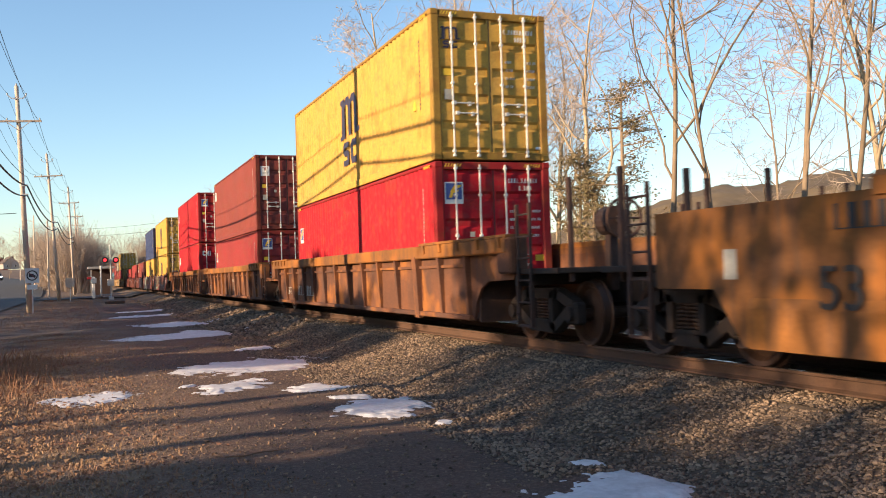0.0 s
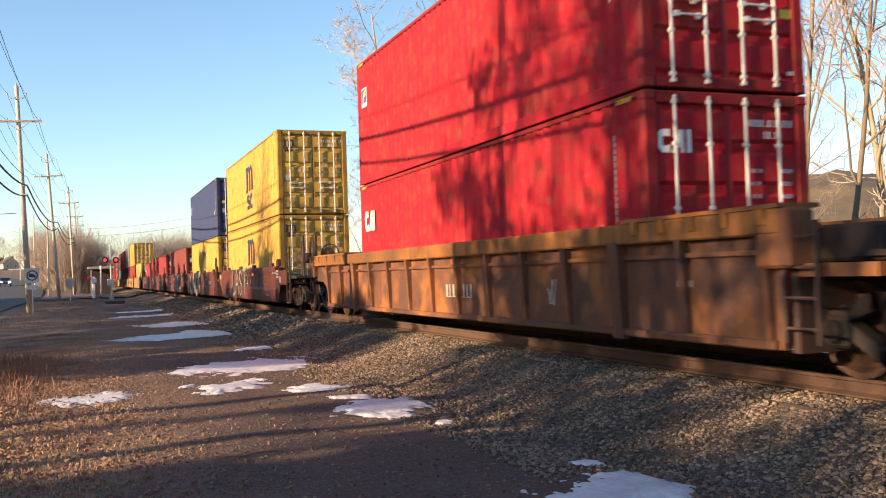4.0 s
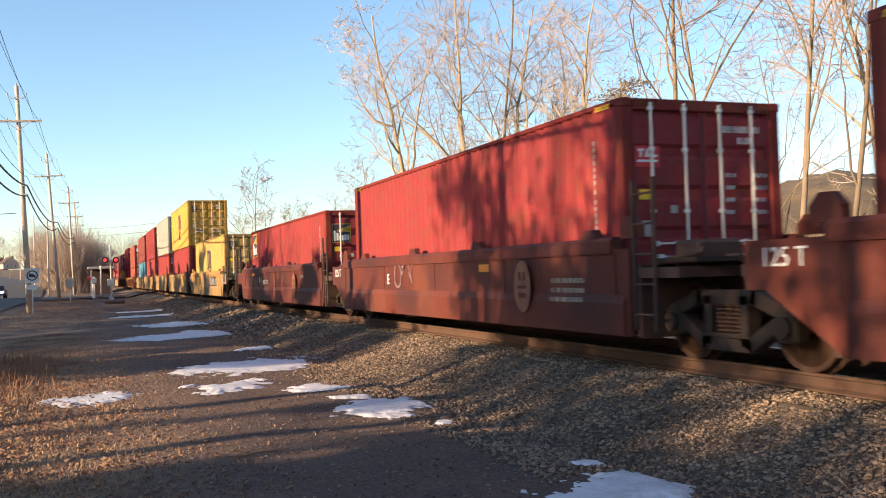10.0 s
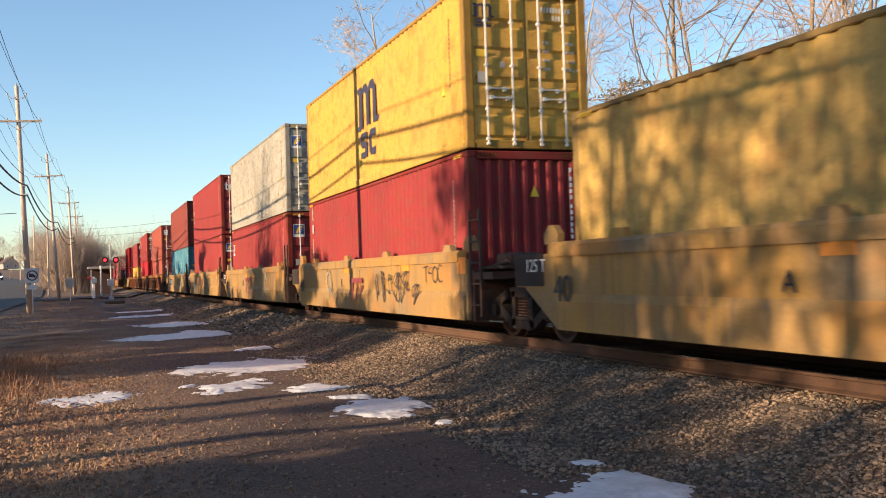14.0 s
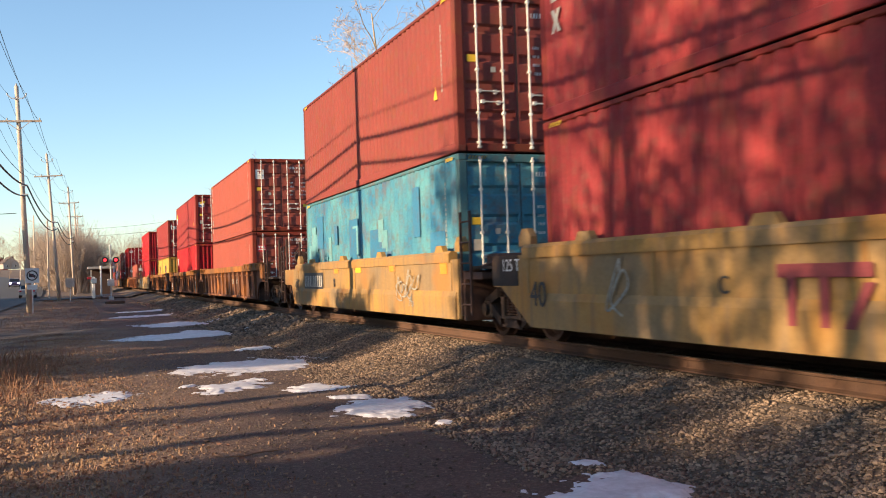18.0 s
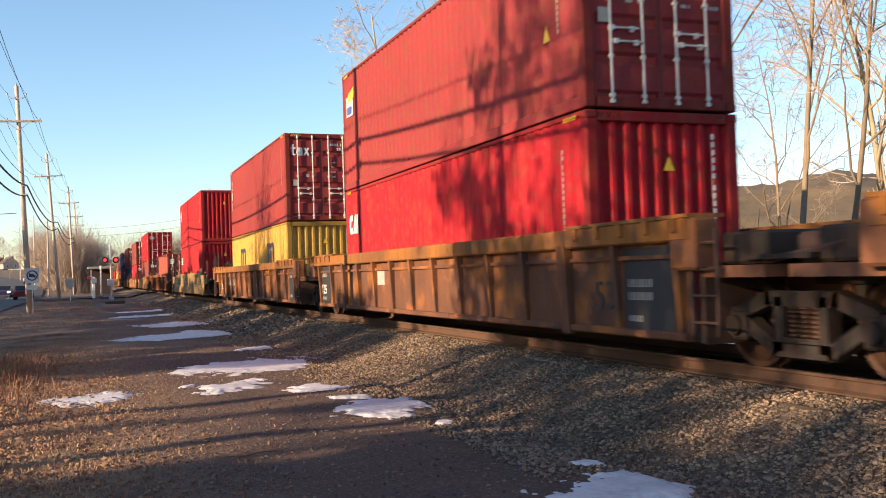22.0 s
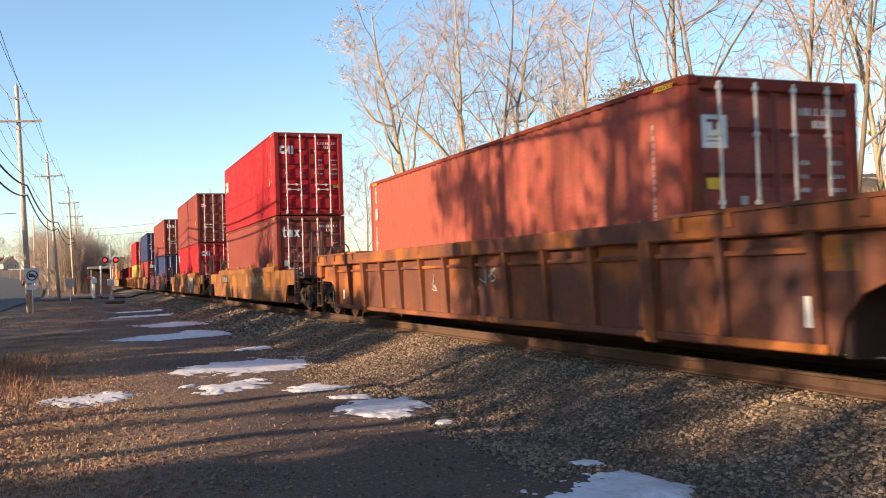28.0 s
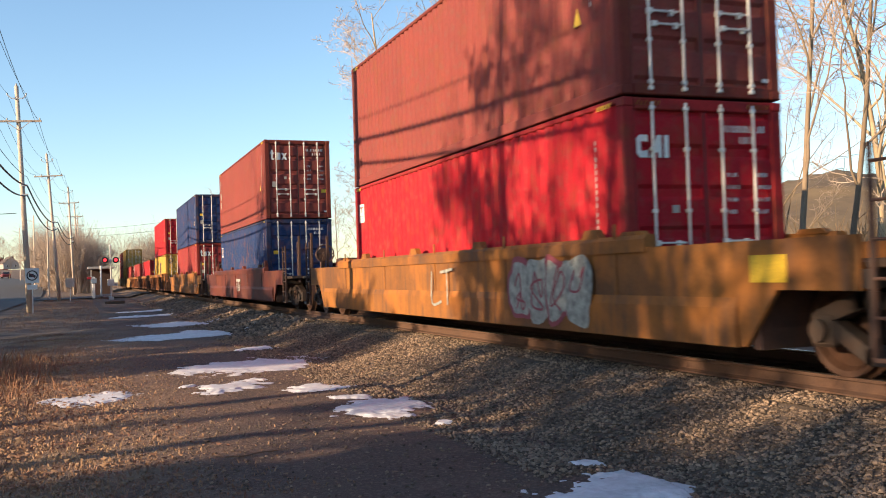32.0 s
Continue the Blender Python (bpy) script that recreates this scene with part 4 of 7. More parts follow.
def ribbon(b, pts, w, z):
    """One sprayed stroke as a connected strip."""
    n = len(pts)
    vs = []
    for i, (x, y) in enumerate(pts):
        x0, y0 = pts[max(i - 1, 0)]
        x1, y1 = pts[min(i + 1, n - 1)]
        d = math.hypot(x1 - x0, y1 - y0) or 1
        nx, ny = -(y1 - y0) / d * w / 2, (x1 - x0) / d * w / 2
        vs += [(x + nx, y + ny, z), (x - nx, y - ny, z), (x + nx, y + ny, z - 0.002), (x - nx, y - ny, z - 0.002)]
    fs = []
    for i in range(n - 1):
        k = 4 * i
        fs += [(k + 1, k + 5, k + 4, k), (k, k + 4, k + 6, k + 2), (k + 5, k + 1, k + 3, k + 7)]
    b.add(vs, fs)


def curve_pts(line, rng, x, s, sub=5):
    out = []
    for i in range(len(line) - 1):
        p0, p1, p2, p3 = line[max(i - 1, 0)], line[i], line[i + 1], line[min(i + 2, len(line) - 1)]
        for k in range(sub):
            t = k / sub
            q = [0.5 * (2 * p1[d] + (p2[d] - p0[d]) * t + (2 * p0[d] - 5 * p1[d] + 4 * p2[d] - p3[d]) * t * t + (3 * p1[d] - p0[d] - 3 * p2[d] + p3[d]) * t ** 3) for d in (0, 1)]
            out.append(((q[0] + x) * s, q[1] * s))
    out.append(((line[-1][0] + x) * s, line[-1][1] * s))
    return out


def letter_mesh(ch, s, material, seed, width, wide=1.0):
    b = Build()
    rng = random.Random(seed * 31 + ord(ch))
    st = STROKES.get(ch) or [[(0.05 + 0.65 * rng.random(), rng.random()) for _ in range(7)]]
    w = width if ch in STROKES else width * 0.55
    for i, line in enumerate(st):
        ribbon(b, curve_pts([(p * wide + 0.03 * rng.uniform(-1, 1), q + 0.03 * rng.uniform(-1, 1)) for p, q in line], rng, 0, s), w * s, 0.002 + 0.001 * i)
    return b.mesh("graffiti", material)


def blob_mesh(s, w, grow, material, seed, z):
    """A fat rounded letter body."""
    rng = random.Random(seed)
    ph = [rng.uniform(0, 6.28) for _ in range(3)]
    pts = []
    for i in range(28):
        t = 2 * math.pi * i / 28
        c, q = math.cos(t), math.sin(t)
        r = 1 + 0.10 * math.sin(3 * t + ph[0]) + 0.08 * math.sin(5 * t + ph[1])
        pts.append((w / 2 + (w / 2 * r + grow) * abs(c) ** 0.6 * (1 if c > 0 else -1), s / 2 + (s / 2 * r + grow) * abs(q) ** 0.6 * (1 if q > 0 else -1)))
    b = Build()
    b.prism(pts, "z", z, z + 0.002)
    return b.mesh("graffiti", material)


# ---- the train: place of each box along it, car kind, loads ----
H9, H8, L40, L20 = 2.896, 2.591, 12.192, 6.058
FLOOR = 0.345


def load(u, lower, upper=None, z0=FLOOR):
    """lower / upper: (length, height, colour, end, door emblem, side emblem)"""
    if lower[0] == L20:
        container(u, z0, *lower, note="paired in the well below a long one")
        container(u + L40 - L20, z0, *lower, note="paired in the well below a long one")
    else:
        container(u, z0, *lower, note="sitting down in the well car")
    if upper:
        container(u, z0 + lower[1] + 0.03, *upper, note="stacked on top of another container")


TRAIN = [
    # u, kind, well, near, far, lower, upper, marks
    (-7.2, "O", 53, "a", "c", None, None, [("53", 13.6, 0.72, 0.55, BLACK), ("=0.2", 14.9, 0.98, 0.3, PALE), ("#5", 13.4, 1.4, 0.22, BLACK)]),
    (16.46, "R", 53, "c", "a", (L40, H9, "bright", "doors", "square", "square"), (L40, H9, "yellow", "doors", "arch", "arch"), [("=0.35", 0.5, 0.6, 0.3, RUST2), ("125-T", 12.85, 0.6, 0.3, PALE), ("#4", 11.2, 0.58, 0.28, PALE), ("#6", 10.2, 0.58, 0.28, PALE)]),
    (35.93, "R", 53, "a", "a", (L40, H8, "red", "doors", "square", "square"), (L40, H9, "brown", "doors", "sticker", "sticker"), [("~mark", 5.3, 0.6, 0.5, WORN), ("125-T", 12.9, 0.6, 0.3, PALE), ("#6", -0.9, 0.9, 0.07, PALE), ("#6", -0.9, 0.75, 0.07, PALE)]),
    (55.39, "R", 53, "a", "c", (L40, H9, "bright", "doors", "slabs", "slabs"), (L40, H9, "bright", "doors", "square", "square"), [("#8", 6.0, 0.7, 0.22, PALE), ("@?", 2.2, 0.6, 0.5, PALE), ("#6", -0.9, 0.9, 0.07, PALE)]),
    (77.55, "B", 40, "c", "a", (L40, H9, "yellow", "doors", "arch", "arch"), (L40, H9, "yellow", "doors", "arch", "arch"),
     [("@LAST", 9.2, 0.45, 0.98, SPRAY_G), ("B", 4.7, 0.92, 0.26, WHITE), ("=0.3", 5.7, 0.9, 0.36, WHITE), ("=0.26", 5.68, 0.92, 0.32, MAROON), ("#4", 3.13, 0.88, 0.3, FADED), ("#6", 2.0, 0.88, 0.3, FADED), ("125 T", 13.3, 1.1, 0.26, WHITE), ("#14", 0.2, 1.25, 0.07, WHITE), ("#12", 1.2, 0.5, 0.07, WHITE), ("=0.5", 4.4, 1.22, 0.12, ORANGE),
      ("#8", -0.55, 1.3, 0.07, WHITE), ("#8", -0.55, 1.2, 0.07, WHITE), ("#8", -0.55, 1.1, 0.07, WHITE), ("=0.28", -1.0, 0.95, 0.2, PALE)]),
    (93.15, "B", 40, "a", "a", (L40, H9, "yellow", "doors", "arch", "arch"), (L40, H9, "navy", "doors", "", "square"),
     [("@LACT", 10.6, 0.36, 1.02, SPRAY_W), ("#16", 11.2, 1.36, 0.06, WHITE), ("#16", 2.0, 0.95, 0.07, WHITE), ("#16", 2.0, 0.85, 0.07, WHITE), ("=0.28", 12.5, 0.85, 0.22, PALE), ("C", 3.2, 0.95, 0.28, WHITE), ("125 T", 12.95, 1.1, 0.26, OCHRE)]),
    (108.85, "B", 40, "a", "a", (L40, H9, "brown", "doors", "rays", "rays"), None,
     [("D", 9.1, 0.9, 0.3, WHITE), ("%4", 5.1, 0.42, 0.98, SPRAY_P), ("@O?S?OT", 2.2, 1.08, 0.4, SPRAY_W), ("@?", 2.1, 0.8, 0.4, SPRAY_W), ("#8", 6.4, 1.32, 0.07, WHITE), ("#20", 11.6, 1.34, 0.05, WHITE), ("#20", 1.9, 0.62, 0.06, WHITE), ("#20", 1.9, 0.52, 0.06, WHITE), ("=0.4", 3.3, 1.15, 0.12, YELLOW), ("=0.4", 6.3, 1.15, 0.12, ORANGE), ("125 T", 13.3, 1.1, 0.26, WHITE)]),
    (124.9, "B", 40, "a", "a", (L40, H9, "red", "doors", "plate", ""), None, [("E", 8.9, 0.92, 0.3, WHITE), ("~disc", 2.3, 0.52, 0.75, FADED), ("#10", 9.4, 1.3, 0.08, WHITE), ("#20", 1.5, 0.95, 0.06, WHITE), ("#20", 1.5, 0.82, 0.06, WHITE), ("#20", 1.5, 0.7, 0.06, WHITE), ("=0.4", 4.0, 1.12, 0.12, ORANGE), ("@O??", 8.4, 0.85, 0.5, SPRAY_P), ("125 T", 13.3, 1.1, 0.26, WHITE)]),
    (140.1, "B", 40, "a", "c", (L40, H8, "red", "doors", "rays", "rays"), None, [("A", 9.2, 0.92, 0.3, WHITE), ("#10", 8.4, 0.9, 0.14, WHITE), ("~disc", 2.9, 0.5, 0.72, FADED), ("#12", 2.2, 1.1, 0.06, WHITE), ("#4", 11.4, 0.75, 0.36, FADED), ("#6", 10.0, 0.75, 0.36, FADED), ("=0.5", 10.6, 1.2, 0.12, ORANGE), ("#10", 11.0, 1.34, 0.06, WHITE)]),
    (159.98, "Y", 40, "c", "a", (L40, H9, "green", "doors", "arch", "arch"), None,
     [("#10", 3.4, 0.86, 0.3, WHITE), ("A", 7.9, 0.86, 0.3, BLACK), ("@O?", 5.4, 0.48, 0.85, SPRAY_W), ("@?", 4.3, 0.75, 0.6, SPRAY_W), ("@O?O", 3.2, 1.1, 0.4, SPRAY_D), ("40", 12.3, 0.70, 0.5, BLACK), ("=0.5", -0.3, 1.22, 0.12, ORANGE), ("=0.45", 2.9, 1.18, 0.12, ORANGE), ("=0.4", 7.4, 1.18, 0.12, ORANGE), ("=0.5", -1.25, 0.98, 0.42, BLACK), ("=0.26", -1.37, 1.1, 0.2, PALE), ("125 T", 13.2, 1.1, 0.26, WHITE), ("=0.16", -0.85, 0.92, 0.24, PALE)]),
    (175.86, "Y", 40, "a", "a", (L40, H9, "red", "corr", "", "tall"), (L40, H9, "yellow", "doors", "arch", "arch"),
     [("E", 7.75, 0.86, 0.26, BLACK), ("~mark", 6.8, 0.54, 0.52, REDM), ("@?????", 4.9, 0.5, 0.75, SPRAY_D), ("@???", 4.5, 0.6, 0.6, SPRAY_D), ("@T?OC", 1.7, 0.95, 0.3, SPRAY_D), ("@O", 9.1, 0.75, 0.5, SPRAY_W), ("@?", 9.0, 0.45, 0.7, SPRAY_W), ("40", 12.3, 0.70, 0.5, BLACK), ("=0.4", 7.4, 1.18, 0.12, ORANGE), ("=0.4", 0.0, 1.1, 0.28, ORANGE), ("=0.5", 3.0, 1.18, 0.12, ORANGE)]),
    (191.25, "Y", 40, "a", "a", (L40, H9, "red", "doors", "square", "square"), (L40, H9, "grey", "doors", "square", ""),
     [("D", 7.85, 0.83, 0.3, BLACK), ("~mark", 7.0, 0.52, 0.62, REDM), ("40", 12.3, 0.62, 0.58, BLACK), ("=0.34", 12.2, 1.1, 0.28, ORANGE), ("=0.4", 7.1, 1.15, 0.12, ORANGE), ("=0.4", 5.3, 1.15, 0.12, ORANGE), ("@?", 3.0, 0.5, 0.8, PALE), ("#10", 6.5, 1.34, 0.07, BLACK), ("125 T", 13.2, 1.12, 0.26, WHITE), ("=0.3", 12.55, 1.12, 0.2, REDM)]),
    (206.8, "Y", 40, "a", "a", (L40, H9, "red", "doors", "square", ""), (L40, H9, "red", "doors", "bars", "column"),
     [("C", 8.0, 0.84, 0.26, BLACK), ("~mark", 7.1, 0.56, 0.56, REDM), ("@?", 4.9, 0.55, 0.75, SPRAY_D), ("@?", 4.1, 0.6, 0.7, SPRAY_D), ("40", 12.2, 0.62, 0.5, BLACK), ("=0.36", 0.4, 1.12, 0.28, ORANGE), ("=0.45", 3.4, 1.18, 0.12, ORANGE), ("@?", 10.2, 0.5, 0.7, SPRAY_W), ("125 T", 13.2, 1.12, 0.26, WHITE)]),
    (222.27, "Y", 40, "a", "c", (L40, H9, "teal", "doors", "", ""), (L40, H9, "brown", "doors", "", ""),
     [("#10", 11.4, 0.84, 0.3, WHITE), ("B", 8.1, 0.84, 0.32, BLACK), ("40", 12.6, 0.72, 0.5, BLACK), ("@???", 2.9, 0.55, 0.6, SPRAY_W), ("@??", 2.6, 0.45, 0.5, SPRAY_W), ("=0.4", 3.4, 1.18, 0.12, ORANGE), ("=0.4", 8.0, 1.18, 0.12, ORANGE), ("=0.34", 0.4, 1.1, 0.28, ORANGE), ("=0.45", 6.0, 1.18, 0.12, YELLOW)]),
    (244.09, "R", 53, "c", "a", (L40, H8, "orange", "doors", "plate", ""), (L40, H9, "orange", "doors", "sticker", "tall"), [("53", -0.6, 0.68, 0.5, BLACK), ("#10", 4.0, 0.9, 0.2, PALE), ("=0.4", -1.7, 0.7, 0.4, WHITE), ("=0.34", -1.73, 0.73, 0.34, BLACK), ("=0.12", 4.6, 0.9, 0.18, WHITE)]),
    (263.76, "R", 53, "a", "a", (L40, H9, "bright", "corr", "", "slabs"), (L40, H9, "red", "doors", "sail", "sail"), [("53", -0.5, 0.62, 0.5, BLACK), ("=1.0", -1.2, 0.40, 0.95, BLACK), ("#8", -1.3, 0.9, 0.09, WHITE), ("#8", -1.3, 0.75, 0.09, WHITE), ("#6", -1.3, 0.5, 0.07, WHITE), ("=1.0", 13.95, 0.40, 0.95, BLACK), ("125", 13.85, 0.66, 0.34, WHITE), ("#8", 13.8, 1.1, 0.09, WHITE), ("#8", 13.8, 0.5, 0.08, WHITE), ("=0.5", 8.75, 0.9, 0.32, PALE), ("#8", 12.3, 0.7, 0.2, OCHRE)]),
    (283.31, "R", 53, "a", "c", (L20, H8, "yellow", "corr", "", "arch"), (L40, H9, "red", "doors", "bars", "column"), [("53", -0.55, 0.62, 0.5, BLACK), ("=0.95", -1.4, 0.40, 0.95, BLACK), ("#7", -1.5, 1.1, 0.09, WHITE), ("#7", -1.5, 0.5, 0.08, WHITE), ("1251", 13.8, 0.66, 0.36, WHITE), ("=0.4", 4.6, 0.8, 0.4, PALE), ("#10", 11.6, 0.85, 0.24, WHITE)]),
    (306.92, "Y", 53, "c", "c", (L40, H9, "bright", "corr", "", "slabs"), (L40, H9, "bright", "corr", "", "sail"), [("53", -1.0, 0.82, 0.38, BLACK), ("~mark", 7.2, 0.56, 0.5, PALE), ("#10", 12.7, 0.92, 0.26, WHITE), ("=0.44", -3.15, 1.1, 0.42, PALE), ("=0.36", -3.19, 1.14, 0.34, BLACK), ("@?", 3.4, 0.5, 0.7, SPRAY_D), ("@?", 3.2, 0.4, 0.6, SPRAY_D), ("@T?", 9.7, 0.7, 0.7, SPRAY_W), ("@?", 8.4, 0.5, 0.8, SPRAY_W)]),
    (330.55, "D", 53, "c", "c", (L40, H9, "orange", "doors", "sticker", "tall"), None, [("@???", 5.7, 0.85, 0.4, PALE), ("@?", 7.6, 0.75, 0.4, PALE), ("=0.2", -1.95, 0.55, 0.28, WHITE), ("=0.6", -2.0, 1.05, 0.3, OCHRE), ("=0.14", 13.9, 0.55, 0.22, WHITE)]),
    (354.13, "O", 53, "c", "c", (L40, H9, "brown", "doors", "bars", "column"), (L40, H9, "bright", "doors", "slabs", "slabs"), [("#10", 11.7, 1.0, 0.2, WHITE), ("=0.7", 4.25, 0.94, 0.24, FAINT), ("@???", 2.6, 0.5, 0.75, FAINT), ("@O?", 2.3, 0.6, 0.6, FAINT), ("=0.5", 1.9, 1.05, 0.14, YELLOW), ("=0.9", 3.5, 0.92, 0.2, FAINT), ("@?", 11.9, 0.5, 0.5, SPRAY_D)]),
    (377.86, "O", 53, "c", "c", (L40, H9, "bright", "doors", "slabs", "sticker"), (L40, H9, "brown", "doors", "plate", ""), [("%4", 2.8, 0.45, 0.82, SPRAY_W), ("@LT", 6.2, 0.55, 0.6, SPRAY_W), ("=0.5", -2.55, 0.95, 0.26, YELLOW)]),
    (401.96, "B", 53, "c", "c", (L40, H9, "blue", "doors", "", "square"), (L40, H9, "brown", "doors", "bars", "column"), [("~mark", 5.6, 0.6, 0.5, PALE)]),
    (424.6, "O", 53, "c", "a", (L40, H9, "red", "doors", "bars", ""), (L40, H9, "blue", "doors", "", ""), []),
    (447.1, "R", 53, "a", "a", (L40, H9, "yellow", "doors", "arch", "arch"), (L40, H9, "bright", "doors", "", ""), []),
    (466.6, "R", 53, "a", "a", (L40, H9, "bright", "doors", "", ""), None, []),
    (486.1, "R", 53, "a", "c", (L40, H9, "red", "doors", "", ""), None, []),
    (508.0, "Y", 40, "c", "a", (L40, H9, "red", "doors", "", ""), None, []),
    (523.6, "Y", 40, "a", "a", (L40, H9, "yellow", "doors", "", ""), (L40, H9, "green", "doors", "", ""), []),
    (539.2, "Y", 40, "a", "c", (L40, H9, "red", "doors", "", ""), (L40, H9, "red", "doors", "", ""), []),
]
for u, kind, well, near, far, lower, upper, marks in TRAIN:
    well_car(u, kind, well, near, far, False, marks)
    if lower:
        load(u, lower, upper)


# ---- ground, track bed ----
def smooth(a, b, x):
    t = np.clip((x - a) / (b - a), 0, 1)
    return t * t * (3 - 2 * t)


def ground_z(x, y):
    """Height of the ground: flat verge, low embankment under the track, a rise far up the road, woods behind."""
    x, y = np.asarray(x, float), np.asarray(y, float)
    z = -0.5 + 0.03 * np.sin(x * 0.9 + 0.4 * y) * np.cos(y * 0.37) + 0.02 * np.sin(2.3 * x + 1.1) * np.sin(1.7 * y)
    z = np.where((x > 4.0) & (x < 11.0), -0.55, z)
    z = z + 0.026 * np.clip(y - 118, 0, 400) * smooth(2, -8, x)
    z = z - 0.8 * smooth(12, 18, x)
    return z


def grid_mesh(name, xs, ys, fz, material, smooth_on=True):
    X, Y = np.meshgrid(xs, ys)
    Z = fz(X, Y)
    v = np.stack([X, Y, Z], -1).reshape(-1, 3)
    nx = len(xs)
    idx = np.arange(len(v)).reshape(len(ys), nx)
    f = np.stack([idx[:-1, :-1], idx[:-1, 1:], idx[1:, 1:], idx[1:, :-1]], -1).reshape(-1, 4)
    me = bpy.data.meshes.new(name)
    me.from_pydata(v.tolist(), [], f.tolist())
    me.materials.append(material)
    me.polygons.foreach_set("use_smooth", [smooth_on] * len(me.polygons))
    return me


def ground_mat():
    """Damp brown dirt with straw-coloured dead grass to the road side and grit near the stones."""
    m = bpy.data.materials.new("dirt_and_dead_grass")
    m.use_nodes = True
    nt = m.node_tree
    b = nt.nodes["Principled BSDF"]
    b.inputs["Roughness"].default_value = 0.95
    tc = nt.nodes.new("ShaderNodeTexCoord")

    def nz(s, d=6.0):
        n = nt.nodes.new("ShaderNodeTexNoise")
        n.inputs["Scale"].default_value, n.inputs["Detail"].default_value = s, d
        nt.links.new(tc.outputs["Object"], n.inputs["Vector"])
        return n.outputs["Fac"]

    def mr(f, a, c, lo=0.0, hi=1.0):
        r = nt.nodes.new("ShaderNodeMapRange")
        for i, q in zip((1, 2, 3, 4), (a, c, lo, hi)):
            r.inputs[i].default_value = q
        nt.links.new(f, r.inputs[0])
        return r.outputs[0]

    def mx(f, a, c):
        x = nt.nodes.new("ShaderNodeMix")
        x.data_type = "RGBA"
        nt.links.new(f, x.inputs[0])
        for i, q in ((6, a), (7, c)):
            if isinstance(q, tuple):
                x.inputs[i].default_value = (*q, 1)
            else:
                nt.links.new(q, x.inputs[i])
        return x.outputs[2]

    def op(kind, a, c):
        q = nt.nodes.new("ShaderNodeMath")
        q.operation = kind
        for i, s in enumerate((a, c)):
            if isinstance(s, (int, float)):
                q.inputs[i].default_value = s
            else:
                nt.links.new(s, q.inputs[i])
        return q.outputs[0]
    sep = nt.nodes.new("ShaderNodeSeparateXYZ")
    nt.links.new(tc.outputs["Object"], sep.inputs[0])
    dirt = mx(mr(nz(1.1), 0.35, 0.65), (0.112, 0.064, 0.046), (0.062, 0.039, 0.032))
    dirt = mx(mr(nz(28.0), 0.5, 0.72), dirt, (0.19, 0.12, 0.088))
    straw = mx(mr(nz(3.0), 0.3, 0.7), (0.34, 0.205, 0.115), (0.165, 0.068, 0.046))
    straw = mx(mr(nz(60.0), 0.45, 0.7), straw, (0.40, 0.30, 0.18))
    side = mr(sep.outputs[0], 1.5, -0.9)
    patchy = mr(nz(0.8), 0.30, 0.56)
    cover = op("MINIMUM", 1.0, op("MULTIPLY", patchy, op("ADD", 0.10, side)))
    col = mx(cover, dirt, straw)
    # tree shade on the far verge, painted in as a darker brown
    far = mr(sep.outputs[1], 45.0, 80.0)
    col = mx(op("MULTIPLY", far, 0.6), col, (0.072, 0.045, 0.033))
    nt.links.new(col, b.inputs["Base Color"])
    bp = nt.nodes.new("ShaderNodeBump")
    bp.inputs["Strength"].default_value, bp.inputs["Distance"].default_value = 0.9, 0.05
    nt.links.new(op("ADD", nz(14.0, 8.0), op("MULTIPLY", nz(70.0, 4.0), 0.5)), bp.inputs["Height"])
    nt.links.new(bp.outputs[0], b.inputs["Normal"])
    return m


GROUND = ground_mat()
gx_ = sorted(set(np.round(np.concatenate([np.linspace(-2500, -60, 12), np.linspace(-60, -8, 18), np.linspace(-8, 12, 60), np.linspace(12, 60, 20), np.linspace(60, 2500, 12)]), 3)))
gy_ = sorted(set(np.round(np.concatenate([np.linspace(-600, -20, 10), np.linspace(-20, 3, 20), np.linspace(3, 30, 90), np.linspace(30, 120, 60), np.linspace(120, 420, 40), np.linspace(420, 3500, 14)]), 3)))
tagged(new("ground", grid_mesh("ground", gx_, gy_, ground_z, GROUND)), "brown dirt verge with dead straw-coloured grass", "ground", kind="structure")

# ballast bed: a long low ridge with shoulders
BAL = mat("grey_ballast_bed", (0.13, 0.092, 0.064), 0.95, col2=(0.08, 0.056, 0.042), scale=3.0, fine=22, amount=0.8, bump=1.0, bump_scale=18)


def ballast_z(x, y):
    d = np.abs(np.asarray(x, float) - TRACK)
    top = -0.20
    z = np.where(d < 0.66, top, np.where(d < 1.5, top + 0.055, top + 0.055 - (d - 1.5) * 0.26))
    wob = 0.035 * np.sin(np.asarray(y) * 0.9) + 0.03 * np.sin(np.asarray(y) * 2.3 + d)
    return z + np.where(d > 1.5, wob, 0.0)


bx_ = np.concatenate([TRACK - np.linspace(4.0, 1.4, 14), TRACK + np.array([-0.85, -0.68, -0.64, 0.0, 0.64, 0.68, 0.85]), TRACK + np.linspace(1.4, 4.0, 8)])
by_ = np.concatenate([np.linspace(-60, 0, 30), np.linspace(0.5, 40, 100), np.linspace(41, 600, 150)])
tagged(new("ballast_bed", grid_mesh("ballast_bed", bx_, by_, ballast_z, BAL)), "grey-brown crushed stone ballast bed under the track", "ballast", kind="structure")

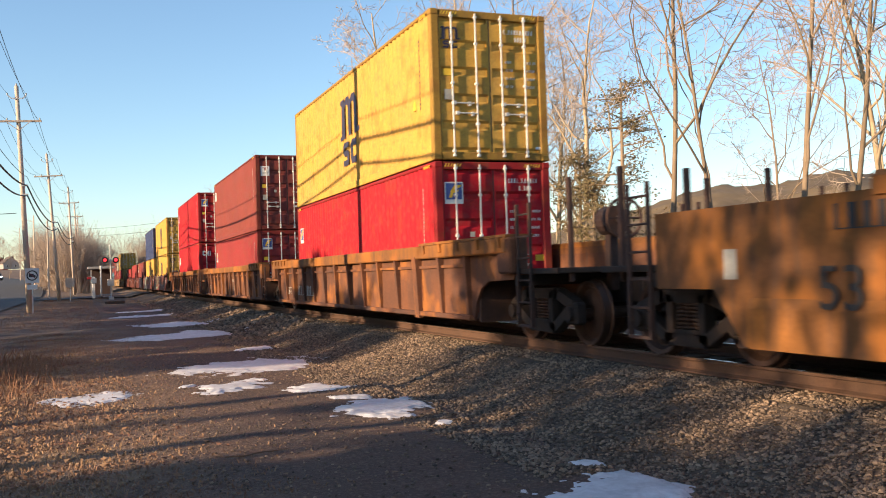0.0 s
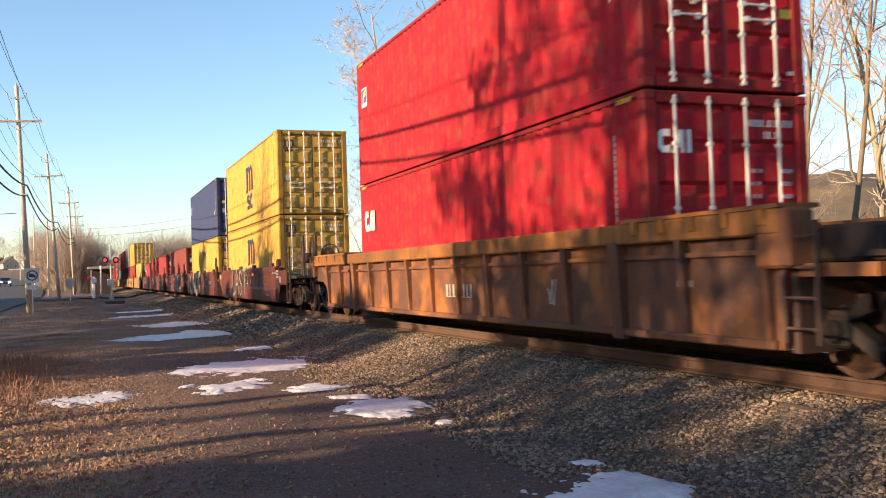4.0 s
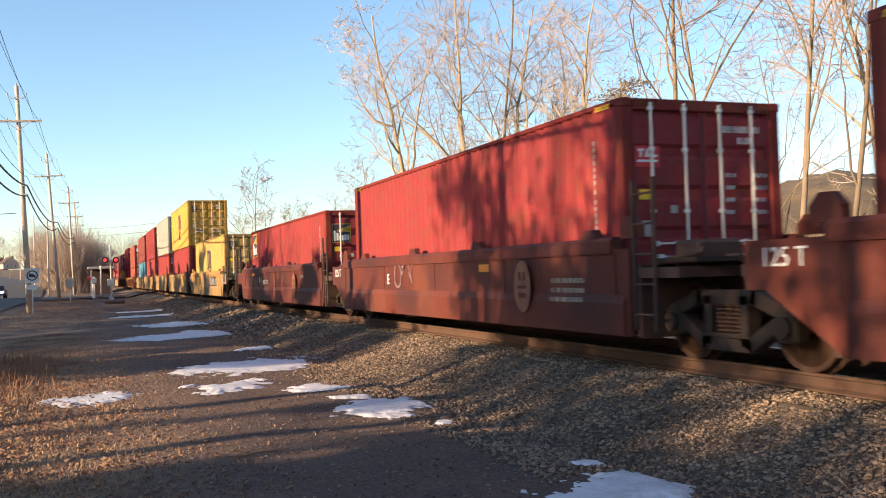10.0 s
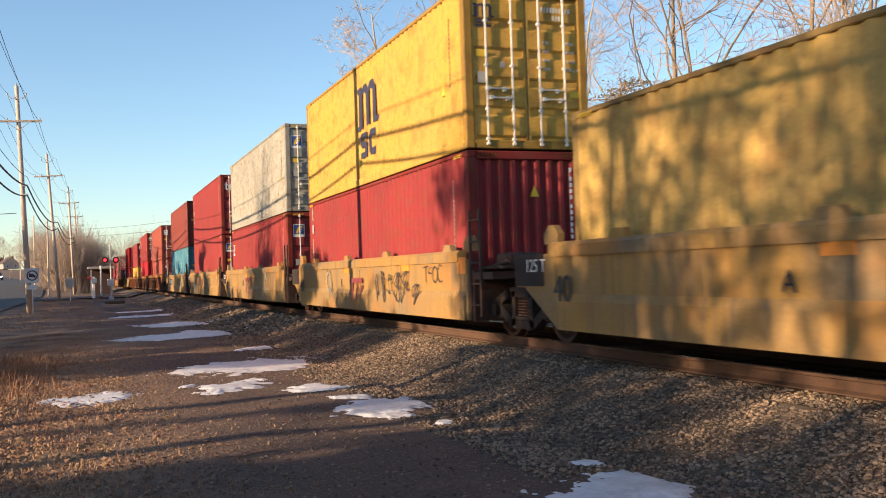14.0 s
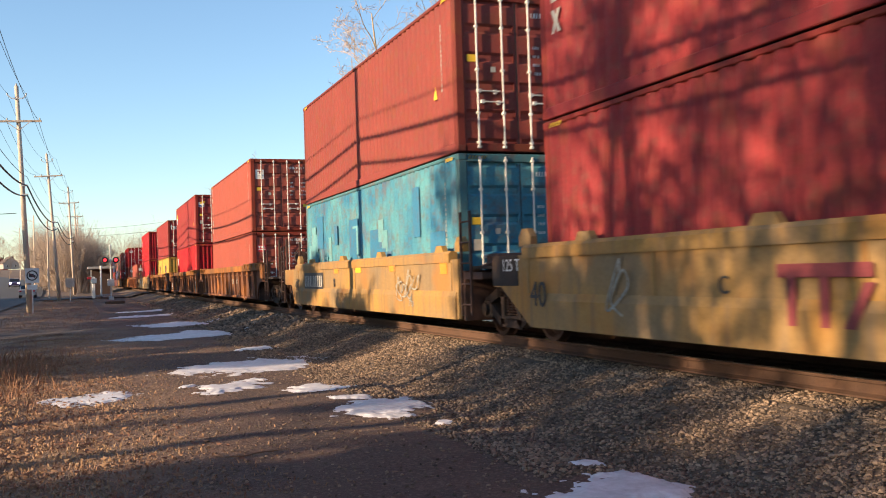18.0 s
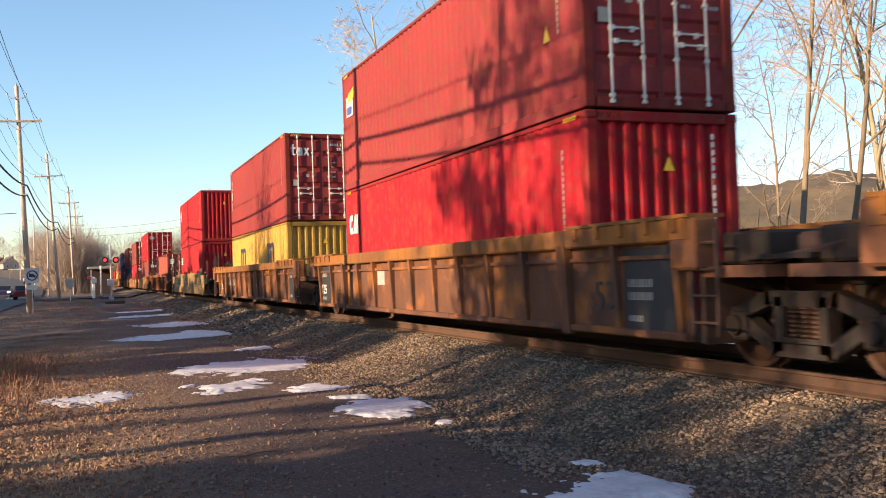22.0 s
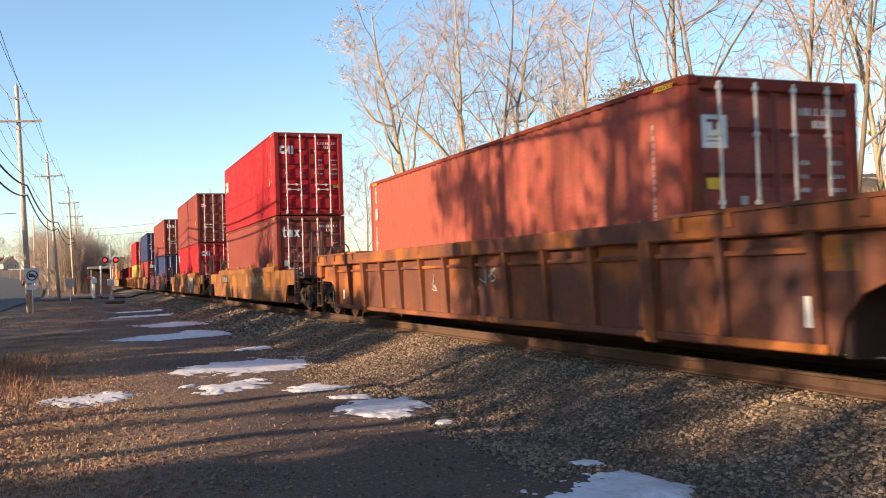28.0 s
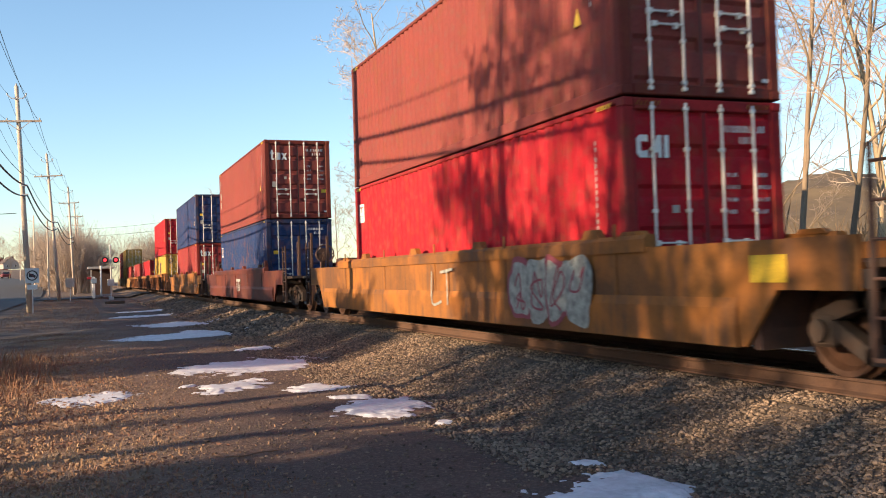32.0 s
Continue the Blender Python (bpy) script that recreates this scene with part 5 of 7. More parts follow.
STONE_M = mat("crushed_stone", (0.195, 0.136, 0.092), 0.9, col2=(0.10, 0.070, 0.050), scale=1.5, fine=30, amount=0.9, bump=0.3)
_nt = STONE_M.node_tree
_geo = _nt.nodes.new("ShaderNodeNewGeometry")
_hs = _nt.nodes.new("ShaderNodeHueSaturation")
_mr = _nt.nodes.new("ShaderNodeMapRange")
_mr.inputs[3].default_value, _mr.inputs[4].default_value = 0.35, 2.0
_b = _nt.nodes["Principled BSDF"]
_old = _b.inputs["Base Color"].links[0].from_socket
_nt.links.new(_geo.outputs["Random Per Island"], _mr.inputs[0])
_nt.links.new(_mr.outputs[0], _hs.inputs["Value"])
_nt.links.new(_old, _hs.inputs["Color"])
_nt.links.new(_hs.outputs[0], _b.inputs["Base Color"])


# snow patches: x, y, half widths, turn
SNOWS = [(2.95, 17.7, 1.1, 2.0, -0.67), (2.08, 14.29, 0.42, 0.9, -0.61), (3.17, 13.5, 0.50, 0.5, -0.61), (3.45, 11.15, 0.62, 1.0, -0.58), (3.3, 12.15, 0.3, 0.3, -0.5), (0.08, 14.3, 0.56, 0.8, -0.59),
         (2.8, 28.6, 1.55, 2.5, -0.79), (3.12, 36.01, 1.4, 2.0, -0.87), (2.93, 46.09, 1.0, 2.2, -0.95), (3.23, 53.5, 0.9, 1.9, -1.0), (3.73, 21.8, 0.41, 0.7, -0.73), (3.66, 6.0, 0.62, 0.6, -0.51), (3.88, 6.9, 0.16, 0.16, -0.55), (3.66, 9.62, 0.1, 0.16, -0.55), (1.44, 14.7, 0.12, 0.28, -0.6)]


def stones(name, n, x_of, y_of, z_of, size, seed, material):
    """Many broken stones: squashed, jittered octahedra-like lumps, joined into one mesh."""
    rng = np.random.default_rng(seed)
    base = np.array([(1, 0, -0.1), (0.35, 0.9, 0), (-0.75, 0.65, -0.05), (-0.95, -0.4, 0.05), (0.15, -1, -0.05), (0.5, 0.25, 0.62), (-0.42, 0.3, 0.66), (-0.1, -0.55, 0.6), (0, 0, -0.7)], float)
    faces = [(0, 1, 5), (1, 6, 5), (1, 2, 6), (2, 3, 6), (3, 7, 6), (3, 4, 7), (4, 5, 7), (4, 0, 5), (5, 6, 7), (1, 0, 8), (2, 1, 8), (3, 2, 8), (4, 3, 8), (0, 4, 8)]
    x, y = x_of(rng, n), y_of(rng, n)
    for sx, sy, ra, rb, ro in SNOWS:
        gone = ((x - sx) / ra) ** 2 + ((y - sy) / rb) ** 2 < 0.8
        y = np.where(gone, y + 2.6 * rb, y)
    z = z_of(x, y)
    s = size[0] + (size[1] - size[0]) * rng.random(n) ** 2
    ang = rng.random(n) * 6.283
    V = base[None] * (1 + rng.uniform(-0.28, 0.28, (n, 9, 3)))
    V = V * s[:, None, None] * np.stack([np.ones(n), rng.uniform(0.6, 1, n), rng.uniform(0.5, 1.0, n)], -1)[:, None]
    c, q = np.cos(ang)[:, None], np.sin(ang)[:, None]
    vx = V[..., 0] * c - V[..., 1] * q + x[:, None]
    vy = V[..., 0] * q + V[..., 1] * c + y[:, None]
    vz = V[..., 2] + z[:, None] + (s * 0.3)[:, None]
    P = np.stack([vx, vy, vz], -1).reshape(-1, 3)
    Fc = (np.array(faces)[None] + (np.arange(n) * 9)[:, None, None]).reshape(-1, 3)
    me = bpy.data.meshes.new(name)
    me.from_pydata(P.tolist(), [], Fc.tolist())
    me.materials.append(material)
    return me


def bed_top(x, y):
    return np.maximum(ballast_z(x, y), ground_z(x, y))


near_st = stones("ballast_stones", 64000, lambda r, n: 3.3 + 3.25 * r.random(n) ** 0.85, lambda r, n: 3.5 + 24 * r.random(n) ** 1.5, bed_top, (0.011, 0.032), 5, STONE_M)
tagged(new("ballast_stones", near_st), "loose crushed grey and tan ballast stones", "stones", kind="stuff")
far_st = stones("ballast_stones_far", 9000, lambda r, n: 3.7 + 2.4 * r.random(n), lambda r, n: 26 + 50 * r.random(n) ** 1.3, bed_top, (0.04, 0.08), 6, STONE_M)
tagged(new("ballast_stones", far_st), "loose crushed ballast stones farther along the track", "stones", kind="stuff")
grit = stones("grit", 5000, lambda r, n: 0.3 + 3.6 * r.random(n), lambda r, n: 5.5 + 18 * r.random(n) ** 1.4, ground_z, (0.006, 0.022), 7, STONE_M)
tagged(new("grit", grit), "scattered grit on the dirt verge", "stones", kind="stuff")

# rails, ties
rail_b = Build()
rail_prof = [(-0.07, -0.172), (0.07, -0.172), (0.07, -0.155), (0.012, -0.13), (0.012, -0.04), (0.036, -0.03), (0.036, -0.002), (0.02, 0.0), (-0.02, 0.0), (-0.036, -0.002), (-0.036, -0.03), (-0.012, -0.04), (-0.012, -0.13), (-0.07, -0.155)]
rail_b.prism(rail_prof, "y", -60, 620)
rail_me = rail_b.mesh("rail", RAIL)
head_me = Build().box(-0.022, -60, 0.001, 0.022, 620, 0.003).mesh("rail_head", TREAD)
for sx in (-1, 1):
    r_ = tagged(new("rail", rail_me), "rusty steel rail with a polished running surface", "rail", "rails of the track")
    r_.matrix_basis = Matrix.Translation((TRACK + sx * 0.7525, 0, RAIL_TOP))
    part("running_surface", head_me, r_, "polished steel")
tie_me = Build().box(-1.3, -0.115, -0.36, 1.3, 0.115, -0.174, 0.012).mesh("tie", TIE)
tie_root = tagged(new("railway_ties"), "weathered wooden railway ties half sunk in ballast", "ties", kind="structure")
for i in range(110):
    part("tie", tie_me, tie_root, "", Matrix.Translation((TRACK + 0.03 * math.sin(i * 2.1), -6 + i * 0.53, RAIL_TOP)) @ Matrix.Rotation(0.02 * math.sin(i * 1.7), 4, "Z"))
tb = Build()
for i in range(700):
    y = 52.4 + i * 0.53
    tb.box(TRACK - 1.3, y - 0.11, -0.36, TRACK + 1.3, y + 0.11, RAIL_TOP - 0.174)
tagged(new("railway_ties", tb.mesh("ties_far", TIE)), "weathered wooden ties farther along the track", "ties", kind="stuff")

# road on the far left, and the road over the crossing
ROAD = mat("worn_asphalt", (0.045, 0.045, 0.05), 0.85, col2=(0.06, 0.058, 0.06), scale=0.5, fine=30, amount=0.7, bump=0.3)
road = grid_mesh("road", np.linspace(-14.5, -4.9, 6), np.linspace(-60, 420, 90), lambda X, Y: 0 * X - 0.44, ROAD)
for _v in road.vertices:
    _v.co.x -= 0.0007 * max(_v.co.y - 115, 0) ** 2
    _v.co.z = float(ground_z(_v.co.x, _v.co.y)) + 0.06 if _v.co.y > 112 else -0.44
tagged(new("road", road), "grey asphalt road climbing away beside the railway", "road", kind="structure")
xing = grid_mesh("crossing_road", np.linspace(-6, 30, 40), np.linspace(99, 107, 4), lambda X, Y: -0.43 + 0.38 * smooth(-2, 4.5, X) - 0.3 * smooth(11, 20, X), ROAD)
tagged(new("crossing_road", xing), "asphalt road that crosses the track", "road", kind="structure")

# ---- snow ----
SNOW = mat("old_snow", (0.72, 0.70, 0.71), 0.6, col2=(0.50, 0.48, 0.48), scale=2.5, fine=14, amount=0.6, bump=0.5, bump_scale=12)


def snow_patch(cx, cy, rx, ry, rot=0.0, seed=0):
    """Thin drift whose ragged rim dips under the ground."""
    nx, ny = (110, 90) if rx > 0.3 else (60, 50)
    u = np.linspace(-1.45, 1.45, nx)
    v = np.linspace(-1.45, 1.45, ny)
    U, V = np.meshgrid(u, v)
    X = cx + U * rx * math.cos(rot) - V * ry * math.sin(rot)
    Y = cy + U * rx * math.sin(rot) + V * ry * math.cos(rot)
    N = np.zeros_like(X)
    for q in range(ny):
        for p in range(nx):
            w = Vector((X[q, p] * 1.3 + seed * 9.1, Y[q, p] * 1.3, seed * 3.7))
            N[q, p] = noise.noise(w / max(rx, 0.25) * 0.9) * 0.5 + noise.noise(w * 3.1) * 0.34 + noise.noise(w * 8.0) * 0.24 + noise.noise(w * 19.0) * 0.12
    f = 0.92 - np.hypot(U, V) + N
    z = bed_top(X, Y) + np.clip(f * 0.07, -0.04, 0.024) + 0.012 * np.clip(f, 0, 1) * N
    idx = np.arange(nx * ny).reshape(ny, nx)
    F = np.stack([idx[:-1, :-1], idx[:-1, 1:], idx[1:, 1:], idx[1:, :-1]], -1).reshape(-1, 4)
    keep = np.maximum.reduce([f[:-1, :-1], f[:-1, 1:], f[1:, 1:], f[1:, :-1]]).reshape(-1) > -0.12
    me = bpy.data.meshes.new("snow_patch")
    me.from_pydata(np.stack([X, Y, z], -1).reshape(-1, 3).tolist(), [], F[keep].tolist())
    me.materials.append(SNOW)
    me.polygons.foreach_set("use_smooth", [True] * len(me.polygons))
    return tagged(new("snow_patch", me), "thin patch of old melting snow on the dirt", "snow patch", "snow patches on the verge")


for i, (a, c, rx, ry, ro) in enumerate(SNOWS):
    snow_patch(a, c, rx * 0.98, ry * 0.92, ro, i + 3)


# ---- dead grass ----
def grass(name, n, fx, fy, hgt, seed, material):
    rng = np.random.default_rng(seed)
    x, y = fx(rng, n), fy(rng, n)
    z = ground_z(x, y) - 0.01
    h = hgt[0] + (hgt[1] - hgt[0]) * rng.random(n) ** 2
    a = rng.random(n) * 6.283
    lean = rng.uniform(0.2, 1.1, n)
    la = rng.random(n) * 6.283
    w = 0.004 + 0.004 * rng.random(n)
    dx, dy = np.cos(a) * w, np.sin(a) * w
    tx, ty = x + np.cos(la) * lean * h, y + np.sin(la) * lean * h
    mx_, my_ = x + np.cos(la) * lean * h * 0.35, y + np.sin(la) * lean * h * 0.35
    P = np.stack([np.stack([x - dx, y - dy, z], -1), np.stack([x + dx, y + dy, z], -1),
                  np.stack([mx_ + dx, my_ + dy, z + h * 0.6], -1), np.stack([mx_ - dx, my_ - dy, z + h * 0.6], -1), np.stack([tx, ty, z + h * (0.9 - 0.3 * lean)], -1)], 1).reshape(-1, 3)
    k = np.arange(n) * 5
    F4 = np.stack([k, k + 1, k + 2, k + 3], -1).tolist() + np.stack([k + 3, k + 2, k + 4], -1).tolist()
    me = bpy.data.meshes.new(name)
    me.from_pydata(P.tolist(), [], F4)
    me.materials.append(material)
    return me


STRAW = mat("dead_grass_blades", (0.38, 0.25, 0.14), 0.9, col2=(0.21, 0.095, 0.06), scale=0.8, amount=1.0)
WEED = mat("red_brown_weeds", (0.31, 0.165, 0.09), 0.9, col2=(0.18, 0.085, 0.05), scale=0.8, amount=1.0)
tagged(new("dead_grass", grass("dead_grass", 52000, lambda r, n: -1.0 + 1.0 * r.standard_normal(n), lambda r, n: 7.0 + 26 * r.random(n) ** 1.6, (0.015, 0.07), 3, STRAW)), "matted straw-coloured dead grass on the verge", "grass", kind="stuff")
tagged(new("dead_weeds", grass("dead_weeds", 2300, lambda r, n: -1.45 + 0.5 * r.standard_normal(n), lambda r, n: 19.0 + 2.4 * r.standard_normal(n), (0.06, 0.36), 4, WEED)), "taller reddish-brown dead weeds beside the verge", "weeds", kind="stuff")
tagged(new("dead_grass", grass("dead_grass_far", 6000, lambda r, n: -3.8 + 4.5 * r.random(n), lambda r, n: 35 + 62 * r.random(n), (0.05, 0.22), 8, WEED)), "dead grass along the far verge", "grass", kind="stuff")


# fallen leaves and scraps of bark among the dead grass
def litter(name, n, seed, material):
    rng = np.random.default_rng(seed)
    x, y = -0.9 + 0.95 * rng.standard_normal(n), 6.0 + 17 * rng.random(n) ** 1.5
    z = ground_z(x, y) + 0.012
    a, s_ = rng.random(n) * 6.283, 0.012 + 0.03 * rng.random(n)
    c, q = np.cos(a) * s_, np.sin(a) * s_
    up = s_ * rng.uniform(0.0, 0.9, n)
    P = np.stack([np.stack([x - c, y - q, z + up], -1), np.stack([x + q * 0.6, y - c * 0.6, z], -1), np.stack([x + c, y + q, z + up * 0.7], -1), np.stack([x - q * 0.6, y + c * 0.6, z + 0.004], -1)], 1).reshape(-1, 3)
    k = np.arange(n) * 4
    me = bpy.data.meshes.new(name)
    me.from_pydata(P.tolist(), [], np.concatenate([np.stack([k, k + 1, k + 2], -1), np.stack([k, k + 2, k + 3], -1)]).tolist())
    me.materials.append(material)
    return me


tagged(new("leaf_litter", litter("leaf_litter", 7000, 21, mat("dead_leaf", (0.17, 0.075, 0.042), 0.85, col2=(0.28, 0.18, 0.10), scale=2.5, fine=60, amount=1.0))), "red-brown fallen leaves strewn over the verge", "leaves", kind="stuff")


# ---- utility poles and wires ----
POLE_X = -3.6
POLES = [(-20.0, 13.3, -3.6), (19.8, 13.3, -3.6), (59.4, 13.3, -3.3), (95.4, 13.9, -2.55), (131.0, 14.0, -1.55), (166.0, 14.0, -1.1), (200.0, 14.0, -0.9)]


def sweep(b, pts, radii, n):
    """A connected tube along points."""
    rings = []
    for i, p in enumerate(pts):
        d = (pts[min(i + 1, len(pts) - 1)] - pts[max(i - 1, 0)]).normalized()
        a = d.cross(Vector((0, 0, 1)) if abs(d.z) < 0.9 else Vector((1, 0, 0))).normalized()
        c = d.cross(a)
        rings += [tuple(p + a * (radii[i] * math.cos(2 * math.pi * k / n)) + c * (radii[i] * math.sin(2 * math.pi * k / n))) for k in range(n)]
    fs = []
    for i in range(len(pts) - 1):
        fs += [(i * n + k, i * n + (k + 1) % n, (i + 1) * n + (k + 1) % n, (i + 1) * n + k) for k in range(n)]
    b.add(rings, fs)


def wire(p, q, sag, r, n=18):
    b = Build()
    p, q = Vector(p), Vector(q)
    sweep(b, [p.lerp(q, i / n) - Vector((0, 0, 4 * sag * (i / n) * (1 - i / n))) for i in range(n + 1)], [r] * (n + 1), 5)
    return b


def pole_z(y):
    return float(ground_z(POLE_X, y))


for i, (py, ph_, px_) in enumerate(POLES):
    r_ = thing("utility_pole", "tall weathered wooden utility pole with crossarms and cables", "utility pole", "poles along the road", Matrix.Translation((px_ + 0.3, py, pole_z(py))) @ Matrix.Rotation(-0.06 if i == 3 else -0.035, 4, "Y"))
    part("pole", cached(("pole", ph_), lambda: Build().tube((0, 0, -0.3), (0, 0, ph_), 0.17, 0.11, n=12).mesh("pole", WOODPOLE, True)), r_)
    part("crossarm", cached(("arm",), lambda: Build().box(-1.25, -0.06, -0.06, 1.25, 0.06, 0.06, 0.01).beam("y", [(-0.7, 0), (0, -0.55), (0.7, 0)], 0.035, -0.1, -0.07).mesh("crossarm", WOODPOLE)), r_, "", Matrix.Translation((0.0, -0.16, ph_ - 2.1)))
    part("top_arm", cached(("arm2",), lambda: Build().beam("y", [(-0.5, 0.12), (-0.3, -0.06), (0.3, -0.06), (0.5, 0.12)], 0.05, -0.03, 0.03).mesh("top_arm", GALV)), r_, "", Matrix.Translation((0, -0.14, ph_ - 0.7)))
    ins = cached(("insul",), lambda: Build().lathe([(0, 0.0), (0, 0.03), (0.04, 0.05), (0.06, 0.03), (0.1, 0.05), (0.13, 0.03), (0.16, 0.0)], "z", 10).mesh("insulator", PALE, True))
    for x_, z_ in ((-1.15, ph_ - 2.04), (-0.6, ph_ - 2.04), (1.15, ph_ - 2.04), (-0.5, ph_ - 0.58), (0.5, ph_ - 0.58), (0, ph_)):
        part("insulator", ins, r_, "", Matrix.Translation((x_, -0.12 if z_ < ph_ else 0, z_)))
    part("bracket", cached(("cab_br",), lambda: Build().box(-0.05, -0.25, 6.85, 0.3, -0.13, 6.95).box(-0.05, -0.25, 7.4, 0.3, -0.13, 7.5).mesh("bracket", GALV)), r_)
WIRES = [(-1.15, 2.0, 0.9, 0.010), (-0.6, 2.0, 0.9, 0.010), (1.15, 2.0, 0.9, 0.012), (-0.5, 0.5, 0.8, 0.010), (0.5, 0.5, 0.8, 0.010)]
for (y0, h0, x0_), (y1, h1, x1_) in zip(POLES, POLES[1:]):
    for dx, dz, sag, r in WIRES:
        sag = sag * (y1 - y0) / 35
        k0, k1 = x0_ + 0.3 - 0.035 * h0, x1_ + 0.3 - 0.035 * h1
        tagged(new("power_line", wire((k0 + dx, y0 - 0.1, pole_z(y0) + h0 - dz), (k1 + dx, y1 - 0.1, pole_z(y1) + h1 - dz), sag, r).mesh("power_line", WIRE)), "thin overhead power line strung between poles", "power line", "overhead lines")
    for dz, sag, r in ((7.45, 0.75, 0.045), (6.88, 0.9, 0.04), (7.95, 0.6, 0.015)):
        sag = sag * (y1 - y0) / 35
        k0, k1 = x0_ + 0.3 - 0.035 * 7, x1_ + 0.3 - 0.035 * 7
        tagged(new("telephone_cable", wire((k0 + 0.25, y0, pole_z(y0) + dz), (k1 + 0.25, y1, pole_z(y1) + dz), sag, r).mesh("telephone_cable", WIRE)), "thick black telephone cable hung low on the poles", "cable", "overhead lines")


# ---- trees ----
def tree_mesh(seed, height, r0, spread=0.55, fork=0.25, kids=(12, 7, 6, 5), lean=0.0):
    """Trunk and limbs in one mesh, fine twigs in another: crooked limbs that arch out and then rise, curling twigs at their ends."""
    rng = random.Random(seed)
    limbs, twigs = Build(), Build()

    def branch(p, d, length, r, lev):
        n = (12, 9, 7, 5, 3)[lev]
        pts, rad = [p], [r]
        q, dd = p.copy(), d.copy()
        bend = Vector((rng.gauss(0, 1), rng.gauss(0, 1), 0)) * (0.010, 0.10, 0.14, 0.14, 0.14)[lev]
        for i in range(n):
            if rng.random() < 0.3:
                bend = -bend
            dd = (dd + bend + Vector((rng.gauss(0, 1), rng.gauss(0, 1), rng.gauss(0.0, 0.7))) * (0.075, 0.15, 0.22, 0.26, 0.26)[lev] + Vector((0, 0, (0.24, 0.085, 0.07, 0.055, 0.04)[lev]))).normalized()
            q = q + dd * (length / n)
            pts.append(q.copy())
            rad.append(r * (1 - (0.85 if lev == 0 else 0.78) * ((i + 1) / n) ** 0.85))
        sweep(limbs if lev <= 1 else twigs, pts, [max(q_, (0.03, 0.020, 0.013, 0.010, 0.008)[lev]) for q_ in rad], (8, 6, 4, 3, 3)[lev])
        if lev >= 4:
            return
        m = kids[lev] + rng.randint(-1, 1)
        t = rng.uniform(0, 6.283)
        for i in range(m):
            f = (fork + (0.98 - fork) * (i + rng.random()) / m) if lev == 0 else (0.25 + 0.75 * (i + rng.random()) / m)
            k = min(int(f * n), n - 1)
            g = f * n - k
            bp_ = pts[k].lerp(pts[k + 1], g)
            rr = rad[k] + (rad[k + 1] - rad[k]) * g
            ax = (pts[k + 1] - pts[k]).normalized()
            t += 2.4 + rng.gauss(0, 0.5)
            o = ax.orthogonal().normalized()
            o = (o * math.cos(t) + ax.cross(o) * math.sin(t)).normalized()
            ang = rng.uniform(0.5, 1.05) * (spread / 0.55)
            nd = (ax * math.cos(ang) + o * math.sin(ang) + Vector((0, 0, 0.10))).normalized()
            ln = height * rng.uniform(0.28, 0.48) * (1.25 - 0.8 * f) if lev == 0 else length * rng.uniform(0.30, 0.55) * (1.15 - 0.45 * f)
            if lev == 0 and i in (1, 3):
                # a second leader
                nd = (ax * 0.86 + o * 0.5).normalized()
                branch(bp_, nd, height * (0.95 - f) * 0.9, rr * 0.62, 1)
                continue
            branch(bp_, nd, ln, rr * (rng.uniform(0.42, 0.72) if lev == 0 else rng.uniform(0.42, 0.66)), lev + 1)

    branch(Vector((0, 0, -0.2)), Vector((lean, 0, 1)).normalized(), height, r0, 0)
    return limbs, twigs


TREE_KINDS = {}
for nm, sd, h_, r0_, sp_, fk_, bark in (("a", 11, 19, 0.25, 0.56, 0.22, BARK_W), ("b", 23, 20, 0.22, 0.5, 0.26, BARK_W), ("c", 37, 15, 0.14, 0.62, 0.16, BARK_D),
                                        ("d", 41, 19, 0.115, 0.55, 0.24, BARK_D), ("e", 53, 12, 0.11, 0.62, 0.1, BARK_D), ("f", 67, 13, 0.13, 0.52, 0.15, BARK_W)):
    li, tw = tree_mesh(sd, h_, r0_, sp_ * 1.2, fk_, {"d": (11, 6, 5, 3), "c": (12, 7, 5, 4)}.get(nm, (15, 8, 5, 4)), 0.006 * (sd % 5 - 2))
    TREE_KINDS[nm] = (li.mesh("trunk", bark, True), tw.mesh("crown", TWIG_W if bark is BARK_W else TWIG))


def tree(kind, x, y, s=1.0, rot=0.0, label="bare winter tree with pale upright trunk and fine twigs", tilt=0.0, group="bare trees behind the track"):
    r_ = thing("tree", label, "tree", group, Matrix.Translation((x, y, float(ground_z(x, y)))) @ Matrix.Rotation(tilt, 4, "Y") @ Matrix.Rotation(rot, 4, "Z") @ Matrix.Scale(s, 4))
    part("trunk", TREE_KINDS[kind][0], r_)
    part("crown", TREE_KINDS[kind][1], r_)
    return r_


def at(px_, dist):
    """A spot on the far side of the track, by its bearing in degrees from +y and distance."""
    return dist * math.sin(radians(px_)), dist * math.cos(radians(px_))


